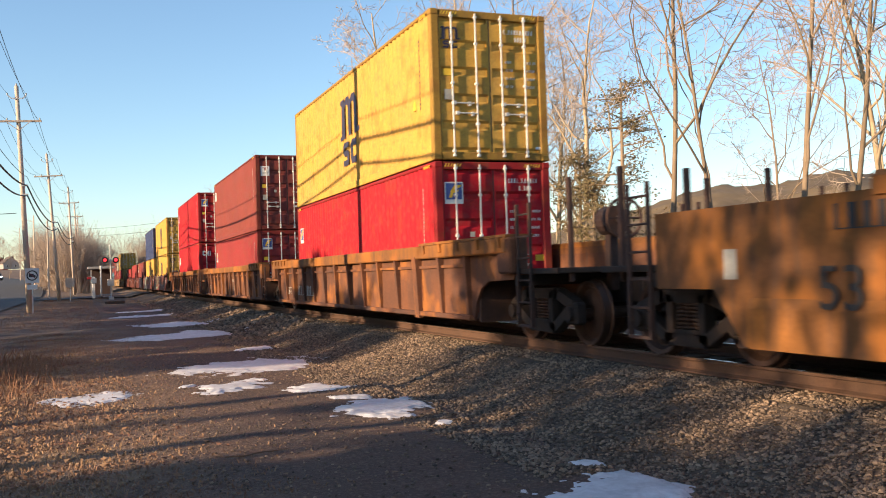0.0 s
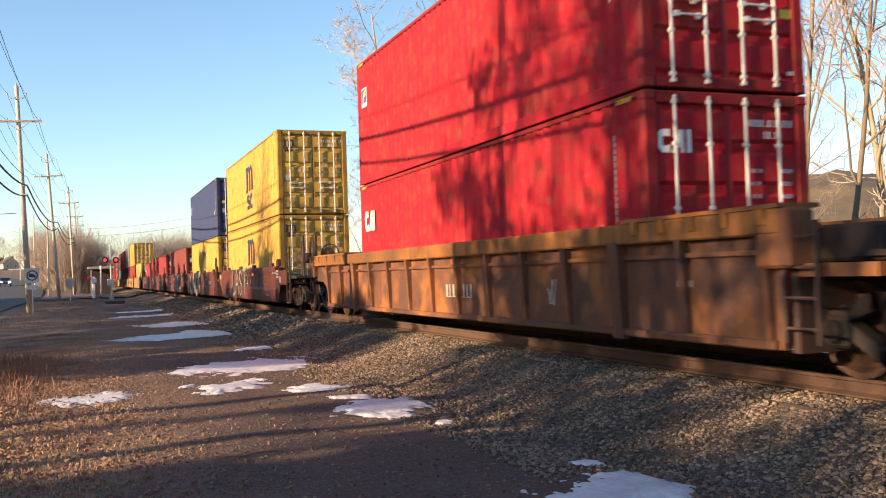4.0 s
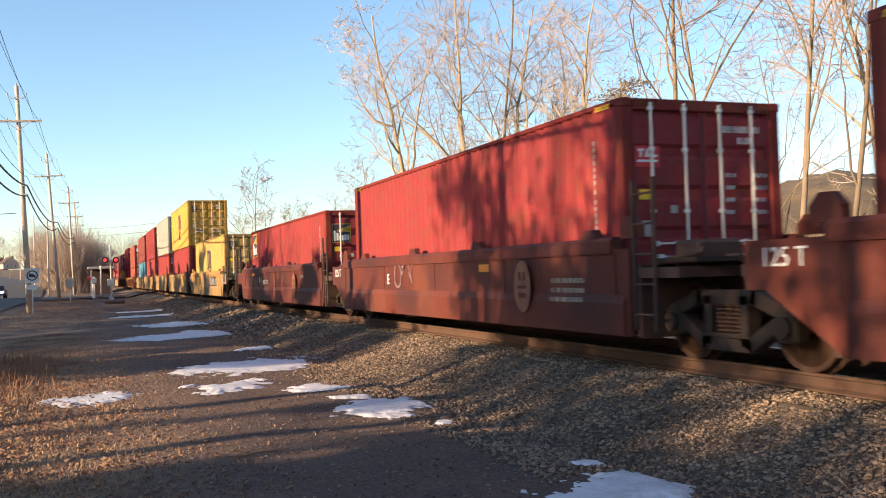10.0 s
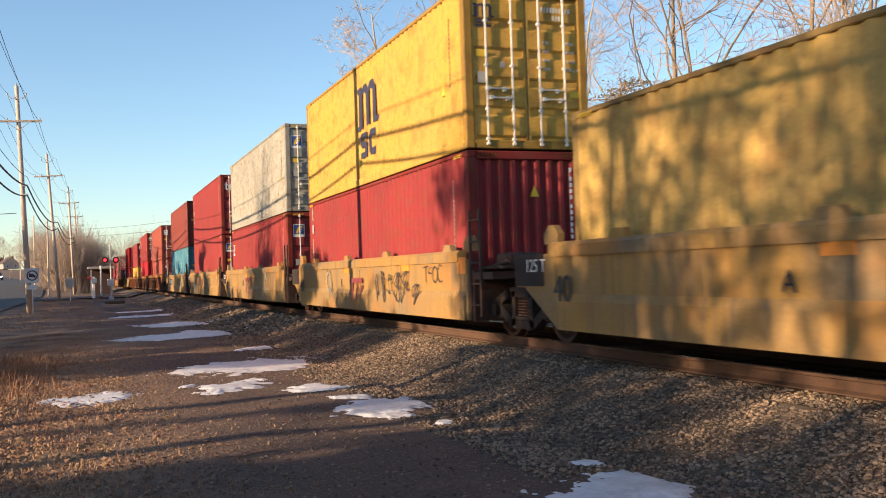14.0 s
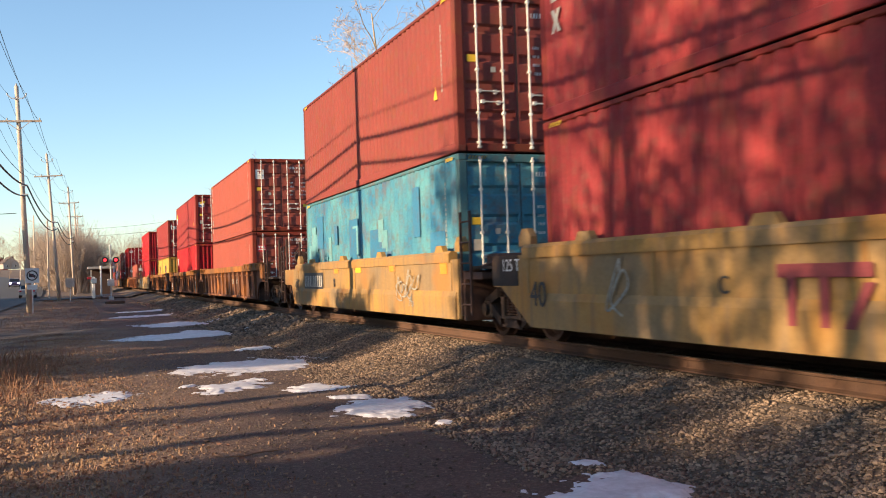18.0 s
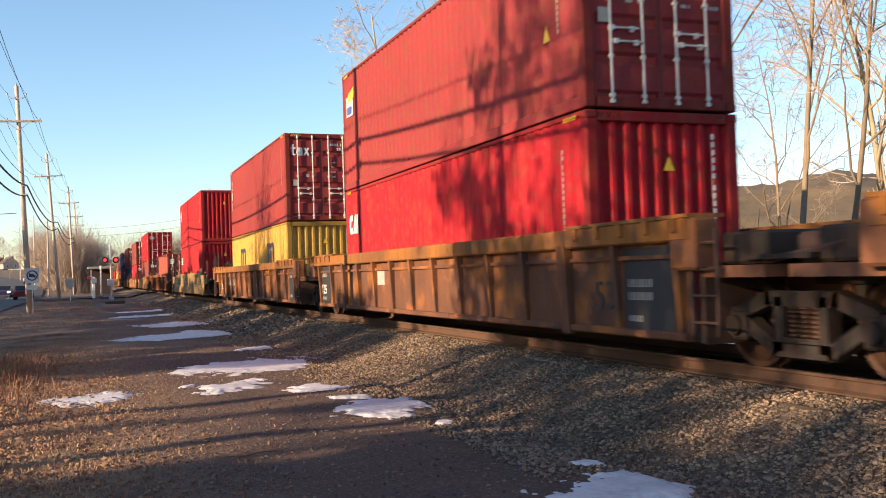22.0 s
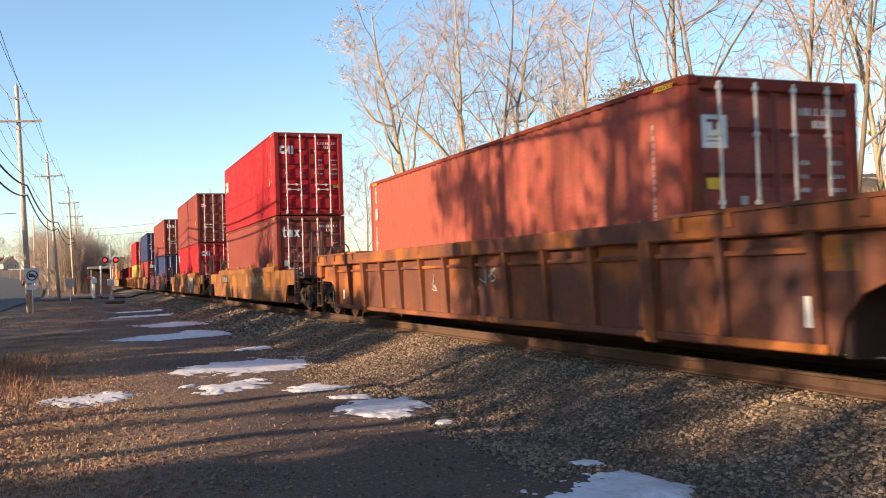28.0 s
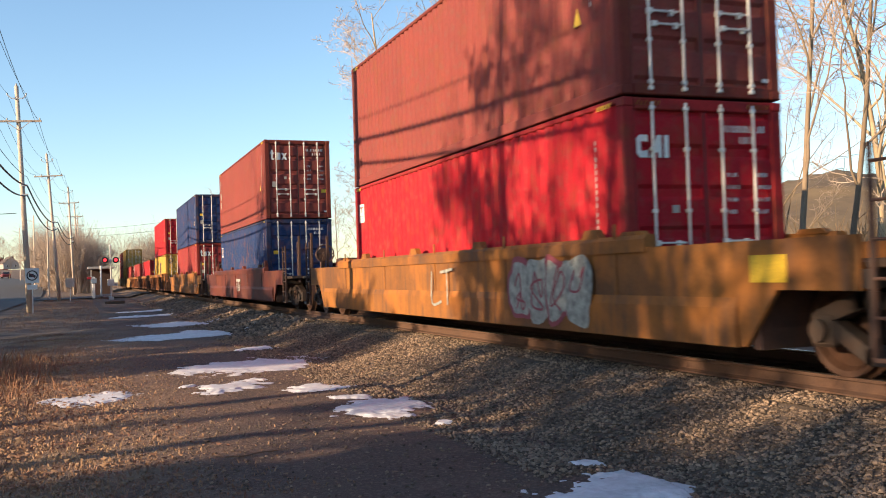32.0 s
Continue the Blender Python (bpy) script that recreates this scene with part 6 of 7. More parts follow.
TREES = [("a", 19.8, 54, 0.95, 0.3), ("b", 22.3, 50, 0.95, 1.0), ("a", 25.0, 52, 0.95, 4.0), ("a", 27.8, 60, 0.9, 2.0), ("c", 16.2, 80, 0.85, 0.5), ("f", 17.8, 84, 0.9, 1.5),
         ("c", 14.8, 88, 0.65, 3.4), ("e", 9.3, 96, 1.1, 1.0), ("e", 12.0, 110, 0.9, 2.0), ("f", 12.8, 112, 0.8, 4.0), ("d", 34.6, 34, 1.1, 0.2), ("d", 24.0, 53, 1.2, 1.4), ("d", 37.6, 33, 0.9, 5.0),
         ("a", 30.0, 47, 0.9, 4.5), ("d", 42.2, 29, 1.0, 2.2), ("d", 44.4, 28, 0.9, 0.9), ("f", 46.5, 32, 1.2, 5.2), ("f", 29.0, 62, 1.0, 0.0), ("c", 40.5, 50, 0.9, 0.4), ("e", 21.0, 66, 1.0, 5.5), ("e", 18.6, 72, 0.9, 0.8)]
for k, br, d, s, ro in TREES:
    x_, y_ = at(br, d)
    tree(k, x_, y_, s, ro)
def cedar(x, y, h, seed, wide=1.0, leaf=1.0):
    """Ragged evergreen: trunk, drooping limbs, many small clumps."""
    rng = random.Random(seed)
    r_ = thing("cedar_tree", "ragged brownish-green evergreen among bare trees, also added out of view for shade", "tree", "", Matrix.Translation((x, y, float(ground_z(x, y)))))
    tr, cr = Build(), Build()
    tr.tube((0, 0, -0.2), (0.15, 0, h), 0.17, 0.03, n=8)
    for i in range(int(46 * wide)):
        z = h * (0.12 + 0.86 * rng.random() ** 0.8)
        t = rng.uniform(0, 6.283)
        ln = (1.0 - 0.6 * z / h) * h * 0.26 * rng.uniform(0.5, 1.2) * math.sqrt(wide)
        p = Vector((0.15 * z / h, 0, z))
        q = p + Vector((math.cos(t) * ln, math.sin(t) * ln, ln * rng.uniform(-0.1, 0.45)))
        tr.tube(p, q, 0.035, 0.012, n=4, cap=False)
        for _ in range(34 if leaf > 1 else 90):
            f = rng.uniform(0.35, 1.1)
            c = p.lerp(q, f) + Vector((rng.gauss(0, 0.22 * wide), rng.gauss(0, 0.22 * wide), rng.gauss(0, 0.16 * wide)))
            a = Vector((rng.gauss(0, 1), rng.gauss(0, 1), rng.gauss(0, 0.6))).normalized() * rng.uniform(0.06, 0.17) * leaf
            e = Vector((rng.gauss(0, 1), rng.gauss(0, 1), rng.gauss(0, 1))).normalized() * rng.uniform(0.03, 0.08) * leaf
            cr.add([tuple(c - a), tuple(c + e), tuple(c + a), tuple(c - e)], [(0, 1, 2, 3)])
    part("trunk", tr.mesh("trunk", BARK_D), r_)
    part("crown", cr.mesh("crown", NEEDLE), r_)


cx_, cy_ = at(32.0, 37)
cedar(cx_, cy_, 9.8, 3, 1.0, 0.6)
cx_, cy_ = at(30.2, 38)
cedar(cx_, cy_, 6.0, 4, 1.0, 0.6)
cx_, cy_ = at(29.4, 41)
cedar(cx_, cy_, 7.6, 5, 1.0, 0.6)


# trees across the road, out of view, placed to shade the verge and the train
for nm, sd, h_, r0_, sp_, fk_ in (("g", 71, 22, 0.36, 0.7, 0.52), ("h", 83, 23, 0.32, 0.6, 0.55), ("i", 97, 21, 0.34, 0.75, 0.5)):
    li, tw = tree_mesh(sd, h_, r0_, sp_, fk_, (9, 4, 3, 2))
    TREE_KINDS[nm] = (li.mesh("trunk", BARK_D, True), tw.mesh("crown", TWIG))
for k, x_, y_, s, ro in (("h", -47, -2.8, 1.0, 1.3), ("h", -48, 2.6, 1.05, 3.3), ("c", -36, 22, 1.0, 0.4), ("h", -42, 27.4, 0.9, 2.0), ("e", -27, 28, 1.1, 0.6), ("e", -30, 46, 1.0, 2.2), ("h", -40, 50, 0.85, 0.2)):
    tree(k, x_, y_, s, ro, "bare spreading tree across the road", group="bare trees across the road")
# unseen cedars, added to shade the foreground
for x_, y_, h_, sd, wd in ((-20.6, 3.1, 7.0, 15, 1.3), (-20.6, 0.7, 6.6, 16, 1.3), (-20.5, -2.0, 7.2, 11, 1.6), (-21.5, -5.6, 9.0, 13, 1.8), (-22.0, -9.6, 8.8, 14, 1.8)):
    cedar(x_, y_, h_, sd, wd, 2.4)
# unseen cedar row, added to throw shade on the far verge and low car sides
rng_h = random.Random(5)
for i in range(44):
    cedar(-24.0 + rng_h.uniform(-1.2, 1.2), 13.0 + i * 2.35 + rng_h.uniform(-0.8, 0.8), rng_h.choice((8.2, 8.8, 9.4, 10.2) if i < 12 else (7.6, 8.6, 9.4, 10.4, 11.8)), 30 + i, 1.3, 2.4)


def shade_oak(x, y, s, seed, kind="i", clumps=17, low=0, span=(8.0, 9.8)):
    """An unseen tree; clumps of dead leaves are added high up to dapple the train."""
    r_ = tree(kind, x, y, s, seed * 1.7, "tall oak out of view across the road, its dead leaf clumps added for shade", group="oaks across the road")
    rng = random.Random(seed)
    b = Build()
    for i in range(clumps + low):
        c0 = Vector((rng.gauss(0, 2.6), rng.gauss(0, 2.6), rng.uniform(10.2, 16.5) if i < clumps else rng.uniform(*span)))
        k_ = rng.choice((0.35, 0.45, 0.6, 0.8))
        for _ in range(int(60 + 330 * k_)):
            c = c0 + Vector((rng.gauss(0, k_), rng.gauss(0, k_), rng.gauss(0, k_ * 1.2)))
            a = Vector((rng.gauss(0, 1), rng.gauss(0, 1), rng.gauss(0, 1))).normalized() * rng.uniform(0.10, 0.22)
            e = Vector((rng.gauss(0, 1), rng.gauss(0, 1), rng.gauss(0, 1))).normalized() * rng.uniform(0.08, 0.16)
            b.add([tuple(c - a), tuple(c + e), tuple(c + a), tuple(c - e)], [(0, 1, 2, 3)])
    part("dead_leaves", b.mesh("dead_leaves", BRUSH), r_, "brown dead leaves added to cast dappled shade")


# clump counts and heights set where shade should fall on train and ballast
for x_, y_, s_, sd, cl_, lw_, sp_ in ((-19.6, 0.7, 0.70, 1, 5, 9, (7.6, 9.0)), (-20, 5.75, 0.72, 2, 15, 10, (10.1, 11.8)), (-19.5, 8.7, 0.70, 3, 10, 0, (8.6, 10.0)), (-39, 0.1, 1.0, 4, 2, 0, (8, 9)), (-43, -6.9, 1.0, 6, 2, 0, (8, 9))):
    shade_oak(x_, y_, s_, sd, "gih"[sd % 3], cl_, lw_, sp_)


# brush: many thin stems as one mass
def thicket(name, pts, n, hgt, seed, label, material):
    rng = random.Random(seed)
    b = Build()
    for _ in range(n):
        x0, y0, rad = rng.choice(pts)
        x_, y_ = x0 + rng.gauss(0, rad), y0 + rng.gauss(0, rad)
        z_ = float(ground_z(x_, y_))
        h = rng.uniform(*hgt)
        p = Vector((x_, y_, z_ - 0.1))
        d = Vector((rng.gauss(0, 0.25), rng.gauss(0, 0.25), 1)).normalized()
        q = p + d * h * 0.5
        b.tube(p, q, 0.035, 0.025, n=3, cap=False)
        for _ in range(5):
            e = (d + Vector((rng.gauss(0, 0.45), rng.gauss(0, 0.45), rng.gauss(0, 0.2)))).normalized()
            s = p.lerp(q, rng.uniform(0.4, 1.0))
            w = s + e * h * rng.uniform(0.3, 0.55)
            b.tube(s, w, 0.022, 0.010, n=3, cap=False)
            for _ in range(3):
                e2 = (e + Vector((rng.gauss(0, 0.6), rng.gauss(0, 0.6), rng.gauss(0, 0.3)))).normalized()
                s2 = s.lerp(w, rng.uniform(0.3, 1.0))
                b.tube(s2, s2 + e2 * h * rng.uniform(0.12, 0.3), 0.012, 0.006, n=3, cap=False)
    tagged(new(name, b.mesh(name, material)), label, "brush", kind="stuff")


thicket("brush", [(x, y, 2.5) for x, y in (at(a, d) for a, d in ((22, 60), (26, 56), (30, 50), (33, 46), (36, 44), (40, 42), (44, 38), (47, 34), (18, 70), (15, 85)))], 900, (2.0, 4.5), 9, "tan leafless brush under the trees behind the track", BRUSH)
thicket("far_brush", [(-1.8, 150, 1.5), (-0.9, 158, 1.6), (-3.0, 165, 2.0), (-2.0, 175, 2.0), (-4.4, 172, 1.8)], 1300, (6.0, 11.5), 10, "tall leafless brown brush beyond the crossing", TWIG)
thicket("far_brush", [(14.5, 190, 3.0), (18.5, 200, 3.5), (23, 205, 4.0), (28, 210, 5.0), (33, 215, 5.0)], 1100, (9.0, 14.0), 12, "leafless brown woods far behind the track", TWIG)

# hill on the skyline
HILL = mat("wooded_hill", (0.15, 0.108, 0.062), 0.95, col2=(0.10, 0.07, 0.042), scale=0.06, fine=0.35, amount=0.9, bump=0.5, bump_scale=0.4)


def hill_z(X, Y):
    b = np.degrees(np.arctan2(X, Y))
    d = np.hypot(X, Y)
    crest = 23 + 15 * smooth(24, 42, b) + 2 * np.sin(b * 0.9)
    crest = crest + 1.1 * np.sin(X * 0.31 + 2 * np.sin(Y * 0.13)) * np.sin(Y * 0.37)
    return -3 + crest * smooth(250, 430, d) * smooth(14, 34, b) + 1.5 * np.sin(X * 0.11) * np.sin(Y * 0.09) * smooth(280, 400, d)


tagged(new("backdrop_hill", grid_mesh("backdrop_hill", np.linspace(80, 700, 170), np.linspace(-150, 620, 190), hill_z, HILL)), "brown wooded hillside on the skyline", "hill", kind="structure")


# ---- the crossing, signs and houses far off ----
LAMP_RED = glow("red_signal_lens", (1.0, 0.02, 0.03), 2.2)
LAMP_DIM = mat("dim_red_lens", (0.30, 0.02, 0.03), 0.2)
ALU = mat("aluminium_paint", (0.62, 0.62, 0.6), 0.5, 0.2)
CONCRETE = mat("weathered_concrete", (0.34, 0.32, 0.30), 0.9, col2=(0.25, 0.24, 0.23), scale=1.0, bump=0.3)
DARKWALL = mat("dark_shelter_wall", (0.06, 0.035, 0.03), 0.9)


def crossing_signal(x, y):
    z = float(ground_z(x, y))
    r = thing("crossing_signal", "railway crossing signal mast with flashing red lamps", "crossing signal", "", Matrix.Translation((x, y, z)))
    part("mast", Build().tube((0, 0, 0), (0, 0, 5.0), 0.06, n=10).box(-0.22, -0.22, 0, 0.22, 0.22, 0.3, 0.03).mesh("mast", ALU), r)
    part("crossarm", Build().tube((-0.52, -0.1, 3.7), (0.52, -0.1, 3.7), 0.035, n=8).mesh("crossarm", ALU), r)
    disc = cached(("disc",), lambda: Build().lathe([(0, 0), (0, 0.30), (-0.03, 0.30), (-0.03, 0.16)], "y", 24).lathe([(-0.03, 0.15), (-0.2, 0.16), (-0.2, 0.145), (-0.03, 0.13)], "y", 20).mesh("lamp_disc", BLACK))
    for sx, lens in ((-0.47, LAMP_RED), (0.47, LAMP_RED)):
        d = part("lamp_disc", disc, r, "black lamp background disc", Matrix.Translation((sx, -0.16, 3.7)))
        part("lens", Build().lathe([(-0.06, 0.0), (-0.055, 0.08), (-0.035, 0.135)], "y", 20).mesh("lens", lens, True), d, "glowing red lens")
    part("control_box", Build().box(-0.3, -0.2, 1.3, 0.3, 0.05, 1.95, 0.03).mesh("control_box", ALU), r)
    part("bell", Build().lathe([(4.9, 0.0), (4.95, 0.12), (5.1, 0.10), (5.15, 0.0)], "z", 14).mesh("bell", ALU, True), r)


crossing_signal(2.3, 92.0)
g_ = thing("crossing_gate", "white crossing gate post with its counterweight", "crossing gate", "", Matrix.Translation((0.85, 99.0, -0.45)))
part("post", Build().box(-0.14, -0.14, 0, 0.14, 0.14, 2.15, 0.03).mesh("post", WHITE), g_)
part("mechanism", Build().box(-0.25, -0.3, 1.5, 0.3, 0.25, 2.0, 0.04).mesh("mechanism", ALU), g_)
part("counterweight", Build().box(-0.6, -0.1, 1.9, -0.2, 0.1, 2.15, 0.03).mesh("counterweight", REDB), g_)
p_ = thing("signal_post", "slim pale signal post beside the crossing", "post", "", Matrix.Translation((1.55, 99.5, -0.4)))
part("post", Build().tube((0, 0, 0), (0, 0, 3.2), 0.09, n=10).mesh("post", WHITE), p_)

s_ = thing("flat_roofed_shelter", "small shelter with a flat grey roof by the crossing", "shelter", "", Matrix.Translation((2.0, 126, -0.5)))
part("roof", Build().box(-1.6, -1.4, 3.3, 1.6, 1.4, 3.6, 0.05).mesh("roof", CONCRETE), s_)
part("back_wall", Build().box(-1.1, 1.1, 0, 1.3, 1.25, 3.3).mesh("back_wall", DARKWALL), s_)
for sx in (-1.2, 1.2):
    part("post", Build().box(sx - 0.08, -1.2, 0, sx + 0.08, -1.05, 3.3).mesh("post", CONCRETE), s_)


def prohibition_sign(x, y, z0, w=0.72):
    r = thing("road_sign", "white square no-trucks sign on a post", "road sign", "", Matrix.Translation((x, y, z0)))
    part("post", Build().box(-0.03, 0.02, 0, 0.03, 0.06, 2.5).mesh("post", GALV), r)
    pl = part("plate", Build().box(-w / 2, -0.005, 1.72, w / 2, 0.01, 2.55, 0.004).mesh("plate", WHITE), r)
    ring_b = Build()
    for i in range(32):
        a, c = 2 * math.pi * i / 32, 2 * math.pi * (i + 1) / 32
        ring_b.beam("y", [(0.26 * math.cos(a), 2.14 + 0.26 * math.sin(a)), (0.26 * math.cos(c), 2.14 + 0.26 * math.sin(c))], 0.06, -0.012, -0.007)
    part("ring", ring_b.mesh("ring", BLACK), pl)
    part("symbol", Build().prism([(-0.17, 2.05), (0.18, 2.05), (0.18, 2.16), (0.08, 2.16), (0.08, 2.24), (-0.17, 2.24)], "y", -0.014, -0.009).mesh("symbol", BLACK), pl)
    part("slash", Build().beam("y", [(-0.18, 2.32), (0.18, 1.96)], 0.045, -0.018, -0.015).mesh("slash", REDM), pl)
    part("lower_plate", Build().box(-0.26, -0.005, 1.36, 0.26, 0.01, 1.62, 0.004).mesh("lower_plate", WHITE), r)


prohibition_sign(-2.72, 57.0, -0.5)
t_ = thing("small_sign", "small pale sign on a post near the crossing", "road sign", "", Matrix.Translation((-1.2, 90, -0.5)))
part("post", Build().box(-0.03, 0.02, 0, 0.03, 0.06, 1.9).mesh("post", GALV), t_)
part("plate", Build().box(-0.38, -0.01, 1.3, 0.38, 0.01, 2.1, 0.004).mesh("plate", PALE), t_)

# distant pole behind the train
r_ = thing("utility_pole", "distant wooden utility pole behind the railway", "utility pole", "", Matrix.Translation((17.1, 150, -1.3)))
part("pole", Build().tube((0, 0, 0), (0, 0, 12.3), 0.15, 0.1, n=10).mesh("pole", WOODPOLE), r_)
part("crossarm", Build().box(-1.0, -0.06, 11.1, 1.0, 0.06, 11.25).mesh("crossarm", WOODPOLE), r_)
for dz in (0.0, 1.2):
    tagged(new("power_line", wire((17.1, 150, 11.0 - dz), (-3.6, 166, 10.0 - dz), 0.5, 0.02).mesh("power_line", WIRE)), "thin line across the railway", "power line", "overhead lines")
tagged(new("power_line", wire((-3.6, 59.3, 5.3), (-22, 62, 5.6), 0.3, 0.02).mesh("power_line", WIRE)), "service line crossing the road", "power line", "overhead lines")

# thin poles and bare saplings up the road
for i, (x_, y_, h_) in enumerate(((-6.8, 150, 11), (-9.5, 185, 11), (-3.9, 118, 9), (-12.5, 215, 11), (-4.6, 140, 10))):
    q_ = thing("street_pole", "slim wooden pole beside the road", "pole", "poles up the road", Matrix.Translation((x_, y_, float(ground_z(x_, y_)))))
    part("pole", Build().tube((0, 0, -0.2), (0, 0, h_), 0.11, 0.08, n=8).mesh("pole", WOODPOLE), q_)
    part("bracket", Build().tube((0, 0, h_ - 1), (-1.2, 0, h_ - 0.6), 0.04, n=6).mesh("bracket", GALV), q_)
for i, (k, x_, y_, s) in enumerate((("e", -7.5, 165, 0.75), ("c", -16, 235, 0.6), ("e", -20, 225, 0.8), ("f", -26, 260, 0.9), ("e", -22, 290, 0.9), ("c", -3.2, 134, 0.55))):
    tree(k, x_, y_, s, i * 1.3, "bare tree beside the climbing road", group="bare trees up the road")

SIDING = mat("pale_siding", (0.36, 0.32, 0.30), 0.8, scale=0.5)
SHINGLE = mat("dark_shingles", (0.10, 0.075, 0.07), 0.9, scale=1.0, bump=0.3)


def house(x, y, w, d, h, rot, wallm, words="small gabled house up the road", group="houses up the road"):
    r = thing("house", words, "house", group, Matrix.Translation((x, y, float(ground_z(x, y)) - 0.3)) @ Matrix.Rotation(rot, 4, "Z"))
    part("wall", Build().box(-w / 2, -d / 2, 0, w / 2, d / 2, h).prism([(-w / 2, h), (w / 2, h), (0, h + w * 0.42)], "y", -d / 2, d / 2).mesh("wall", wallm), r)
    part("roof", Build().beam("y", [(-w / 2 - 0.3, h - 0.1), (0, h + w * 0.42 + 0.15)], 0.2, -d / 2 - 0.3, d / 2 + 0.3).beam("y", [(w / 2 + 0.3, h - 0.1), (0, h + w * 0.42 + 0.15)], 0.2, -d / 2 - 0.3, d / 2 + 0.3).mesh("roof", SHINGLE), r)
    for sx in (-0.25, 0.25):
        wd = part("window", Build().box(sx * w - 0.5, -d / 2 - 0.05, 1.0, sx * w + 0.5, -d / 2 - 0.005, 2.2).mesh("window", WHITE), r)
        part("pane", Build().box(sx * w - 0.4, -d / 2 - 0.07, 1.1, sx * w + 0.4, -d / 2 - 0.055, 2.1).mesh("pane", GLASSD), wd)
    part("chimney", Build().box(w * 0.2, -0.3, h + 0.5, w * 0.2 + 0.6, 0.3, h + w * 0.42 + 0.9).mesh("chimney", RUST), r)


hx_, hy_ = at(26.4, 104)
house(hx_, hy_, 5.5, 6, 4.6, -0.5, mat("yellow_siding", (0.50, 0.36, 0.14), 0.8, scale=0.5), "yellow-sided house glimpsed through the trees", "houses behind the track")
house(-37, 545, 8, 9, 3.0, 0.3, SIDING)
house(-46, 600, 9, 10, 4.4, 0.1, CMAT["brown"])

# an old tie lying in the weeds
tagged(new("timber", Build().box(-0.7, -0.12, 0, 0.7, 0.12, 0.2, 0.02).mesh("timber", TIE)), "dark discarded timber lying by the track", "timber").matrix_basis = pose(2.1, 74, -0.5, 0, 0, 12)
for i, (x_, y_, l_, a_) in enumerate(((1.15, 8.55, 0.6, 14),)):
    st = Build()
    rngs = random.Random(i)
    pts = [Vector((t * l_, rngs.gauss(0, 0.03), 0.02 + rngs.random() * 0.02)) for t in (0, 0.25, 0.5, 0.75, 1)]
    sweep(st, pts, [0.006, 0.006, 0.005, 0.004, 0.003], 5)
    tagged(new("fallen_twig", st.mesh("fallen_twig", TIE)), "thin fallen twig on the gravel", "twig").matrix_basis = Matrix.Translation((x_, y_, float(ground_z(x_, y_)))) @ Matrix.Rotation(radians(a_), 4, "Z")


# ---- road vehicles ----
def road_car(name, label, paint_m, lights=None):
    r = thing(name, label, "car", "cars on the road")
    prof = [(-2.2, 0.35), (2.2, 0.35), (2.25, 0.8), (1.5, 0.95), (0.75, 1.45), (-1.2, 1.48), (-2.0, 1.0), (-2.25, 0.9)]
    part("body", Build().prism(prof[:4] + [(-2.0, 1.0), (-2.25, 0.9)], "x", -0.88, 0.88).prism([(1.3, 0.93), (0.72, 1.44), (-1.15, 1.46), (-1.9, 0.98)], "x", -0.74, 0.74).mesh("body", paint_m), r)
    part("windscreen", Build().prism([(1.36, 0.97), (0.8, 1.40), (0.76, 1.39), (1.3, 0.96)], "x", -0.66, 0.66).mesh("windscreen", GLASSD), r)
    part("rear_window", Build().prism([(-1.88, 1.02), (-1.25, 1.44), (-1.3, 1.46), (-1.95, 1.05)], "x", -0.66, 0.66).mesh("rear_window", GLASSD), r)
    for sx in (-1, 1):
        part("side_window", Build().prism([(1.05, 1.0), (0.66, 1.36), (-1.05, 1.38), (-1.5, 1.04)], "x", sx * 0.742, sx * 0.752).mesh("side_window", GLASSD), r)
        for y in (-1.4, 1.4):
            tyre = cached(("tyre",), lambda: Build().lathe([(-0.1, 0.2), (-0.11, 0.3), (-0.08, 0.33), (0.08, 0.33), (0.11, 0.3), (0.1, 0.2)], "x", 18).mesh("tyre", RUBBER, True))
            rim = cached(("rim",), lambda: Build().lathe([(-0.09, 0.0), (-0.08, 0.2), (0.08, 0.2), (0.09, 0.0)], "x", 14).mesh("rim", GALV))
            wh = part("wheel", rim, r, "", Matrix.Translation((sx * 0.8, y, 0.33)))
            part("tyre", tyre, wh)
        part("headlight", Build().box(sx * 0.62 - 0.16, 2.2, 0.62, sx * 0.62 + 0.16, 2.27, 0.78, 0.02).mesh("headlight", lights or PALE), r)
        part("tail_light", Build().box(sx * 0.7 - 0.12, -2.28, 0.72, sx * 0.7 + 0.12, -2.2, 0.9, 0.02).mesh("tail_light", REDB), r)
    return r


SILVER = mat("silver_paint", (0.55, 0.55, 0.56), 0.35, 0.4)
DKRED = mat("dark_red_paint", (0.22, 0.03, 0.035), 0.35)
DKBLUE = mat("dark_blue_paint", (0.06, 0.05, 0.12), 0.35)
HEAD = glow("lit_headlamp", (1.0, 0.95, 0.85), 18.0)
silver_car = road_car("silver_car", "silver hatchback driving away on the road", SILVER)
red_car = road_car("red_car", "dark red car driving away on the road", DKRED)
blue_car = road_car("dark_car", "dark car with lit headlamps coming down the road", DKBLUE, HEAD)
grey_car = road_car("grey_car", "grey car coming down the road", DKBLUE, HEAD)


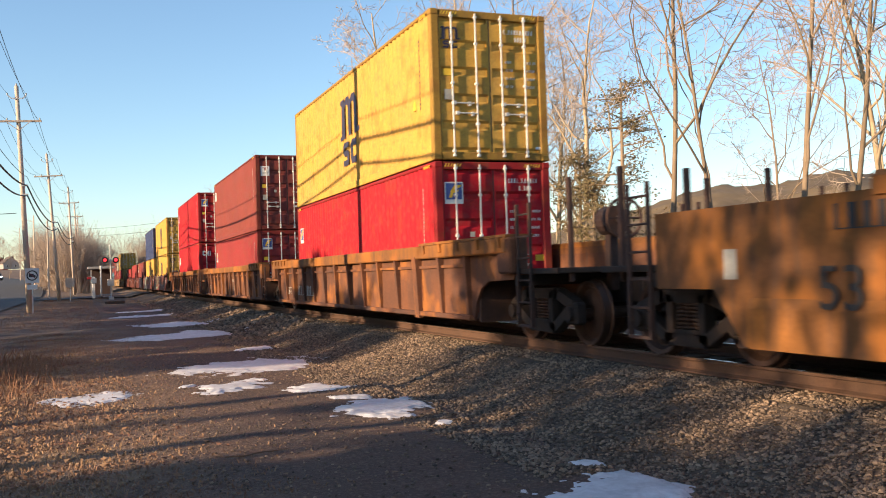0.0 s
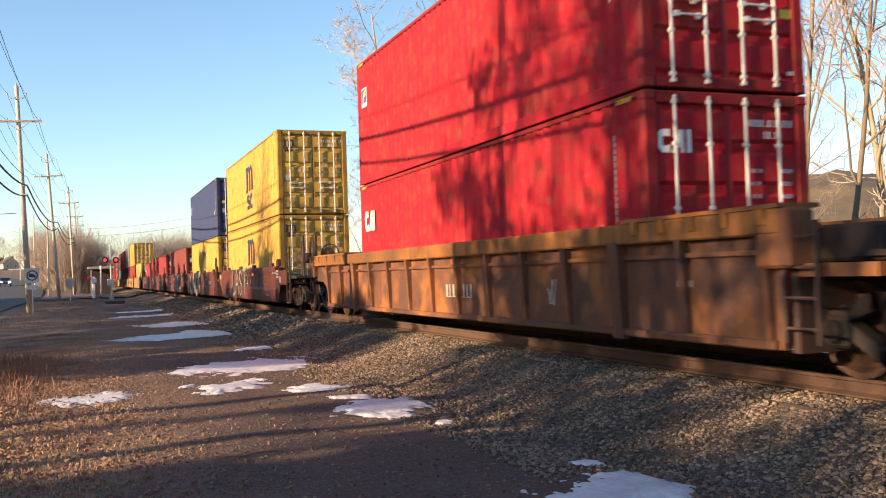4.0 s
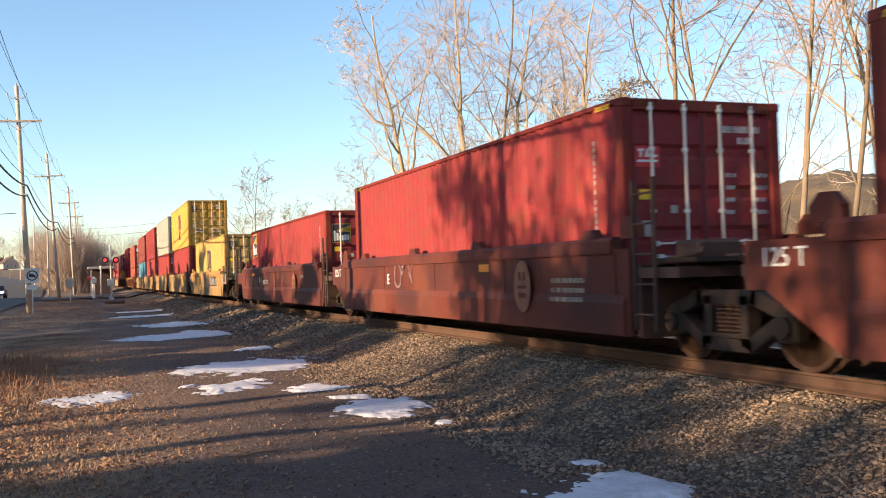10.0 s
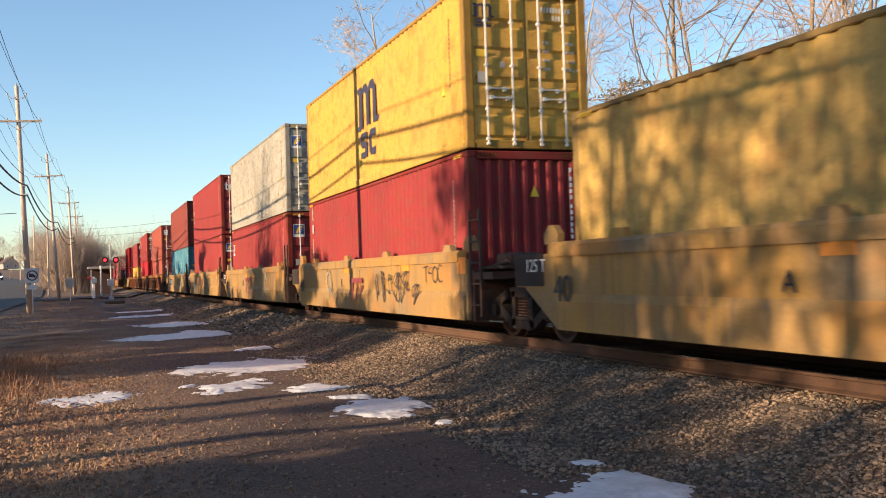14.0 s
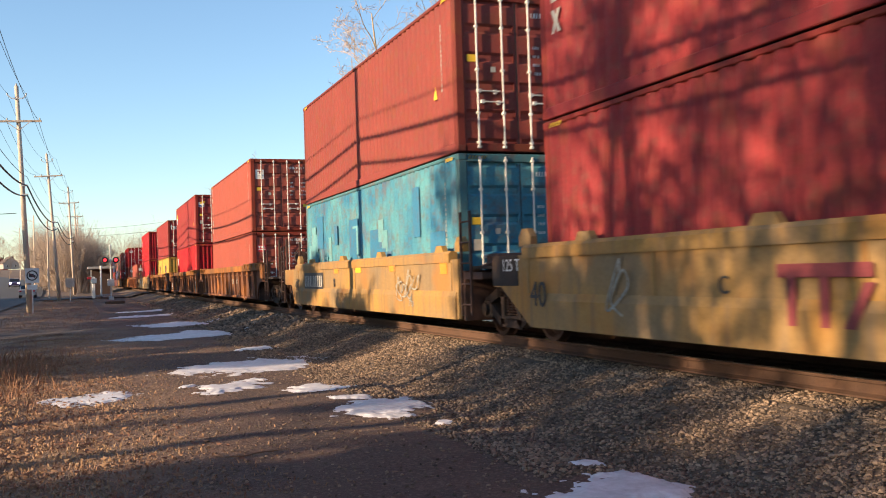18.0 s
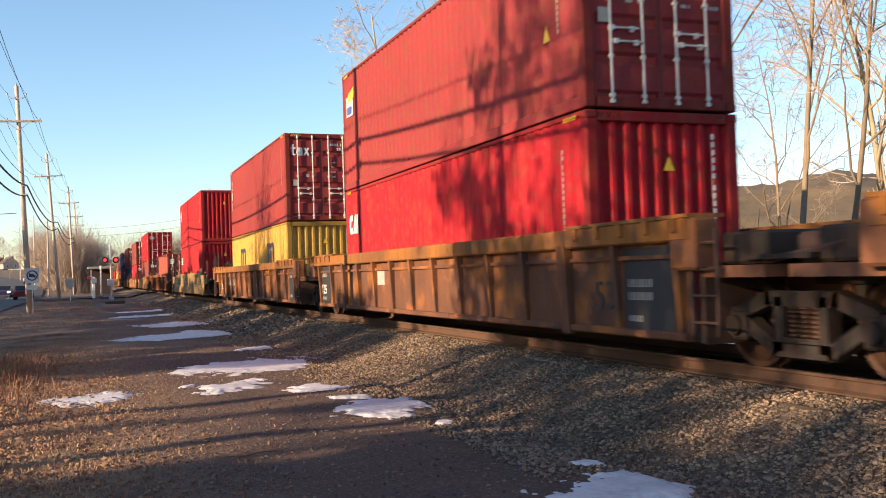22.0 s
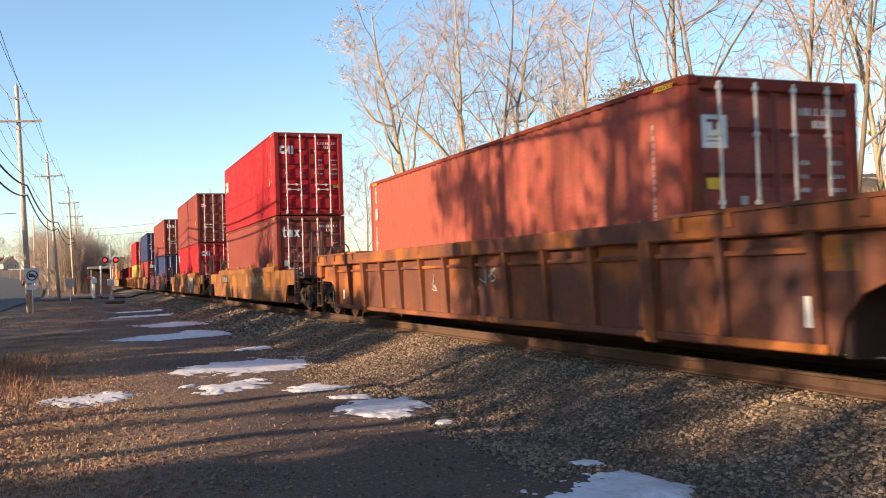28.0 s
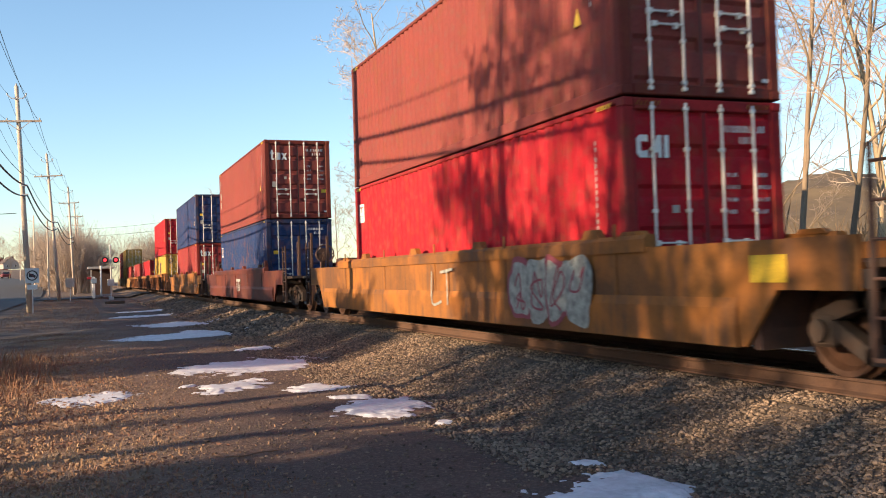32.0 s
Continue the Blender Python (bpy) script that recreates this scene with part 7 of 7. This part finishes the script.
def road_spot(x, y):
    return (x - 0.0007 * max(y - 115, 0) ** 2, y)


def drive(x, y, away=True):
    a = road_spot(x, y)
    b = road_spot(x, y + 4)
    z = (float(ground_z(*a)) + 0.06) if y > 112 else -0.44
    ang = math.degrees(math.atan2(-(b[0] - a[0]), b[1] - a[1]))
    return pose(a[0], a[1], z, 0, 0, ang if away else ang + 180)


# ---- what moves ----
def motions():
    for ob, u, z in trains:
        walk(ob, [(0, Matrix.Translation((TRACK, u, z))), (END, Matrix.Translation((TRACK, u - SPEED * END, z)))])
    walk(silver_car, [(0, drive(-6.4, 20)), (12.0, drive(-6.4, 20)), (16.5, drive(-6.4, 93)), (18, drive(-6.2, 120)), (20, drive(-6.0, 152)), (24, drive(-6.2, 215)), (END, drive(-6.2, 330))])
    walk(red_car, [(0, drive(-6.4, 0)), (16.0, drive(-6.4, 0)), (22.0, drive(-6.0, 108)), (25.0, drive(-5.8, 135)), (END, drive(-6.2, 240))])
    walk(blue_car, [(0, drive(-9.6, 330, False)), (10.0, drive(-9.6, 270, False)), (16.5, drive(-9.0, 185, False)), (22.5, drive(-9.0, 118, False)), (27.0, drive(-9.2, 60, False)), (END, drive(-9.2, 0, False))])
    walk(grey_car, [(0, drive(-9.6, 220, False)), (6.0, drive(-9.6, 150, False)), (8.5, drive(-9.2, 128, False)), (12.0, drive(-9.2, 100, False)), (18.0, drive(-9.2, 20, False)), (END, drive(-9.2, -50, False))])
    for w, u, (x, y, z) in spinning:
        t0 = min(max((u - 45) / SPEED, 0.0), END)
        t1 = min(max((u + 1) / SPEED, 0.0), END)
        f0, f1 = frame(t0) - 1, frame(t1) - 1
        rows = [(0, pose(x, y, z))] if f0 > 0 else []
        a = 0.0
        for f in range(f0, f1 + 1):
            rows.append((f / FPS, pose(x, y, z, (f - f0) * degrees_per_frame)))
            a = (f - f0) * degrees_per_frame
        if f1 < frame(END) - 1:
            rows.append((END, pose(x, y, z, a)))
        if len(rows) > 1:
            walk(w, rows)


degrees_per_frame = math.degrees(SPEED / FPS / 0.455)
motions()
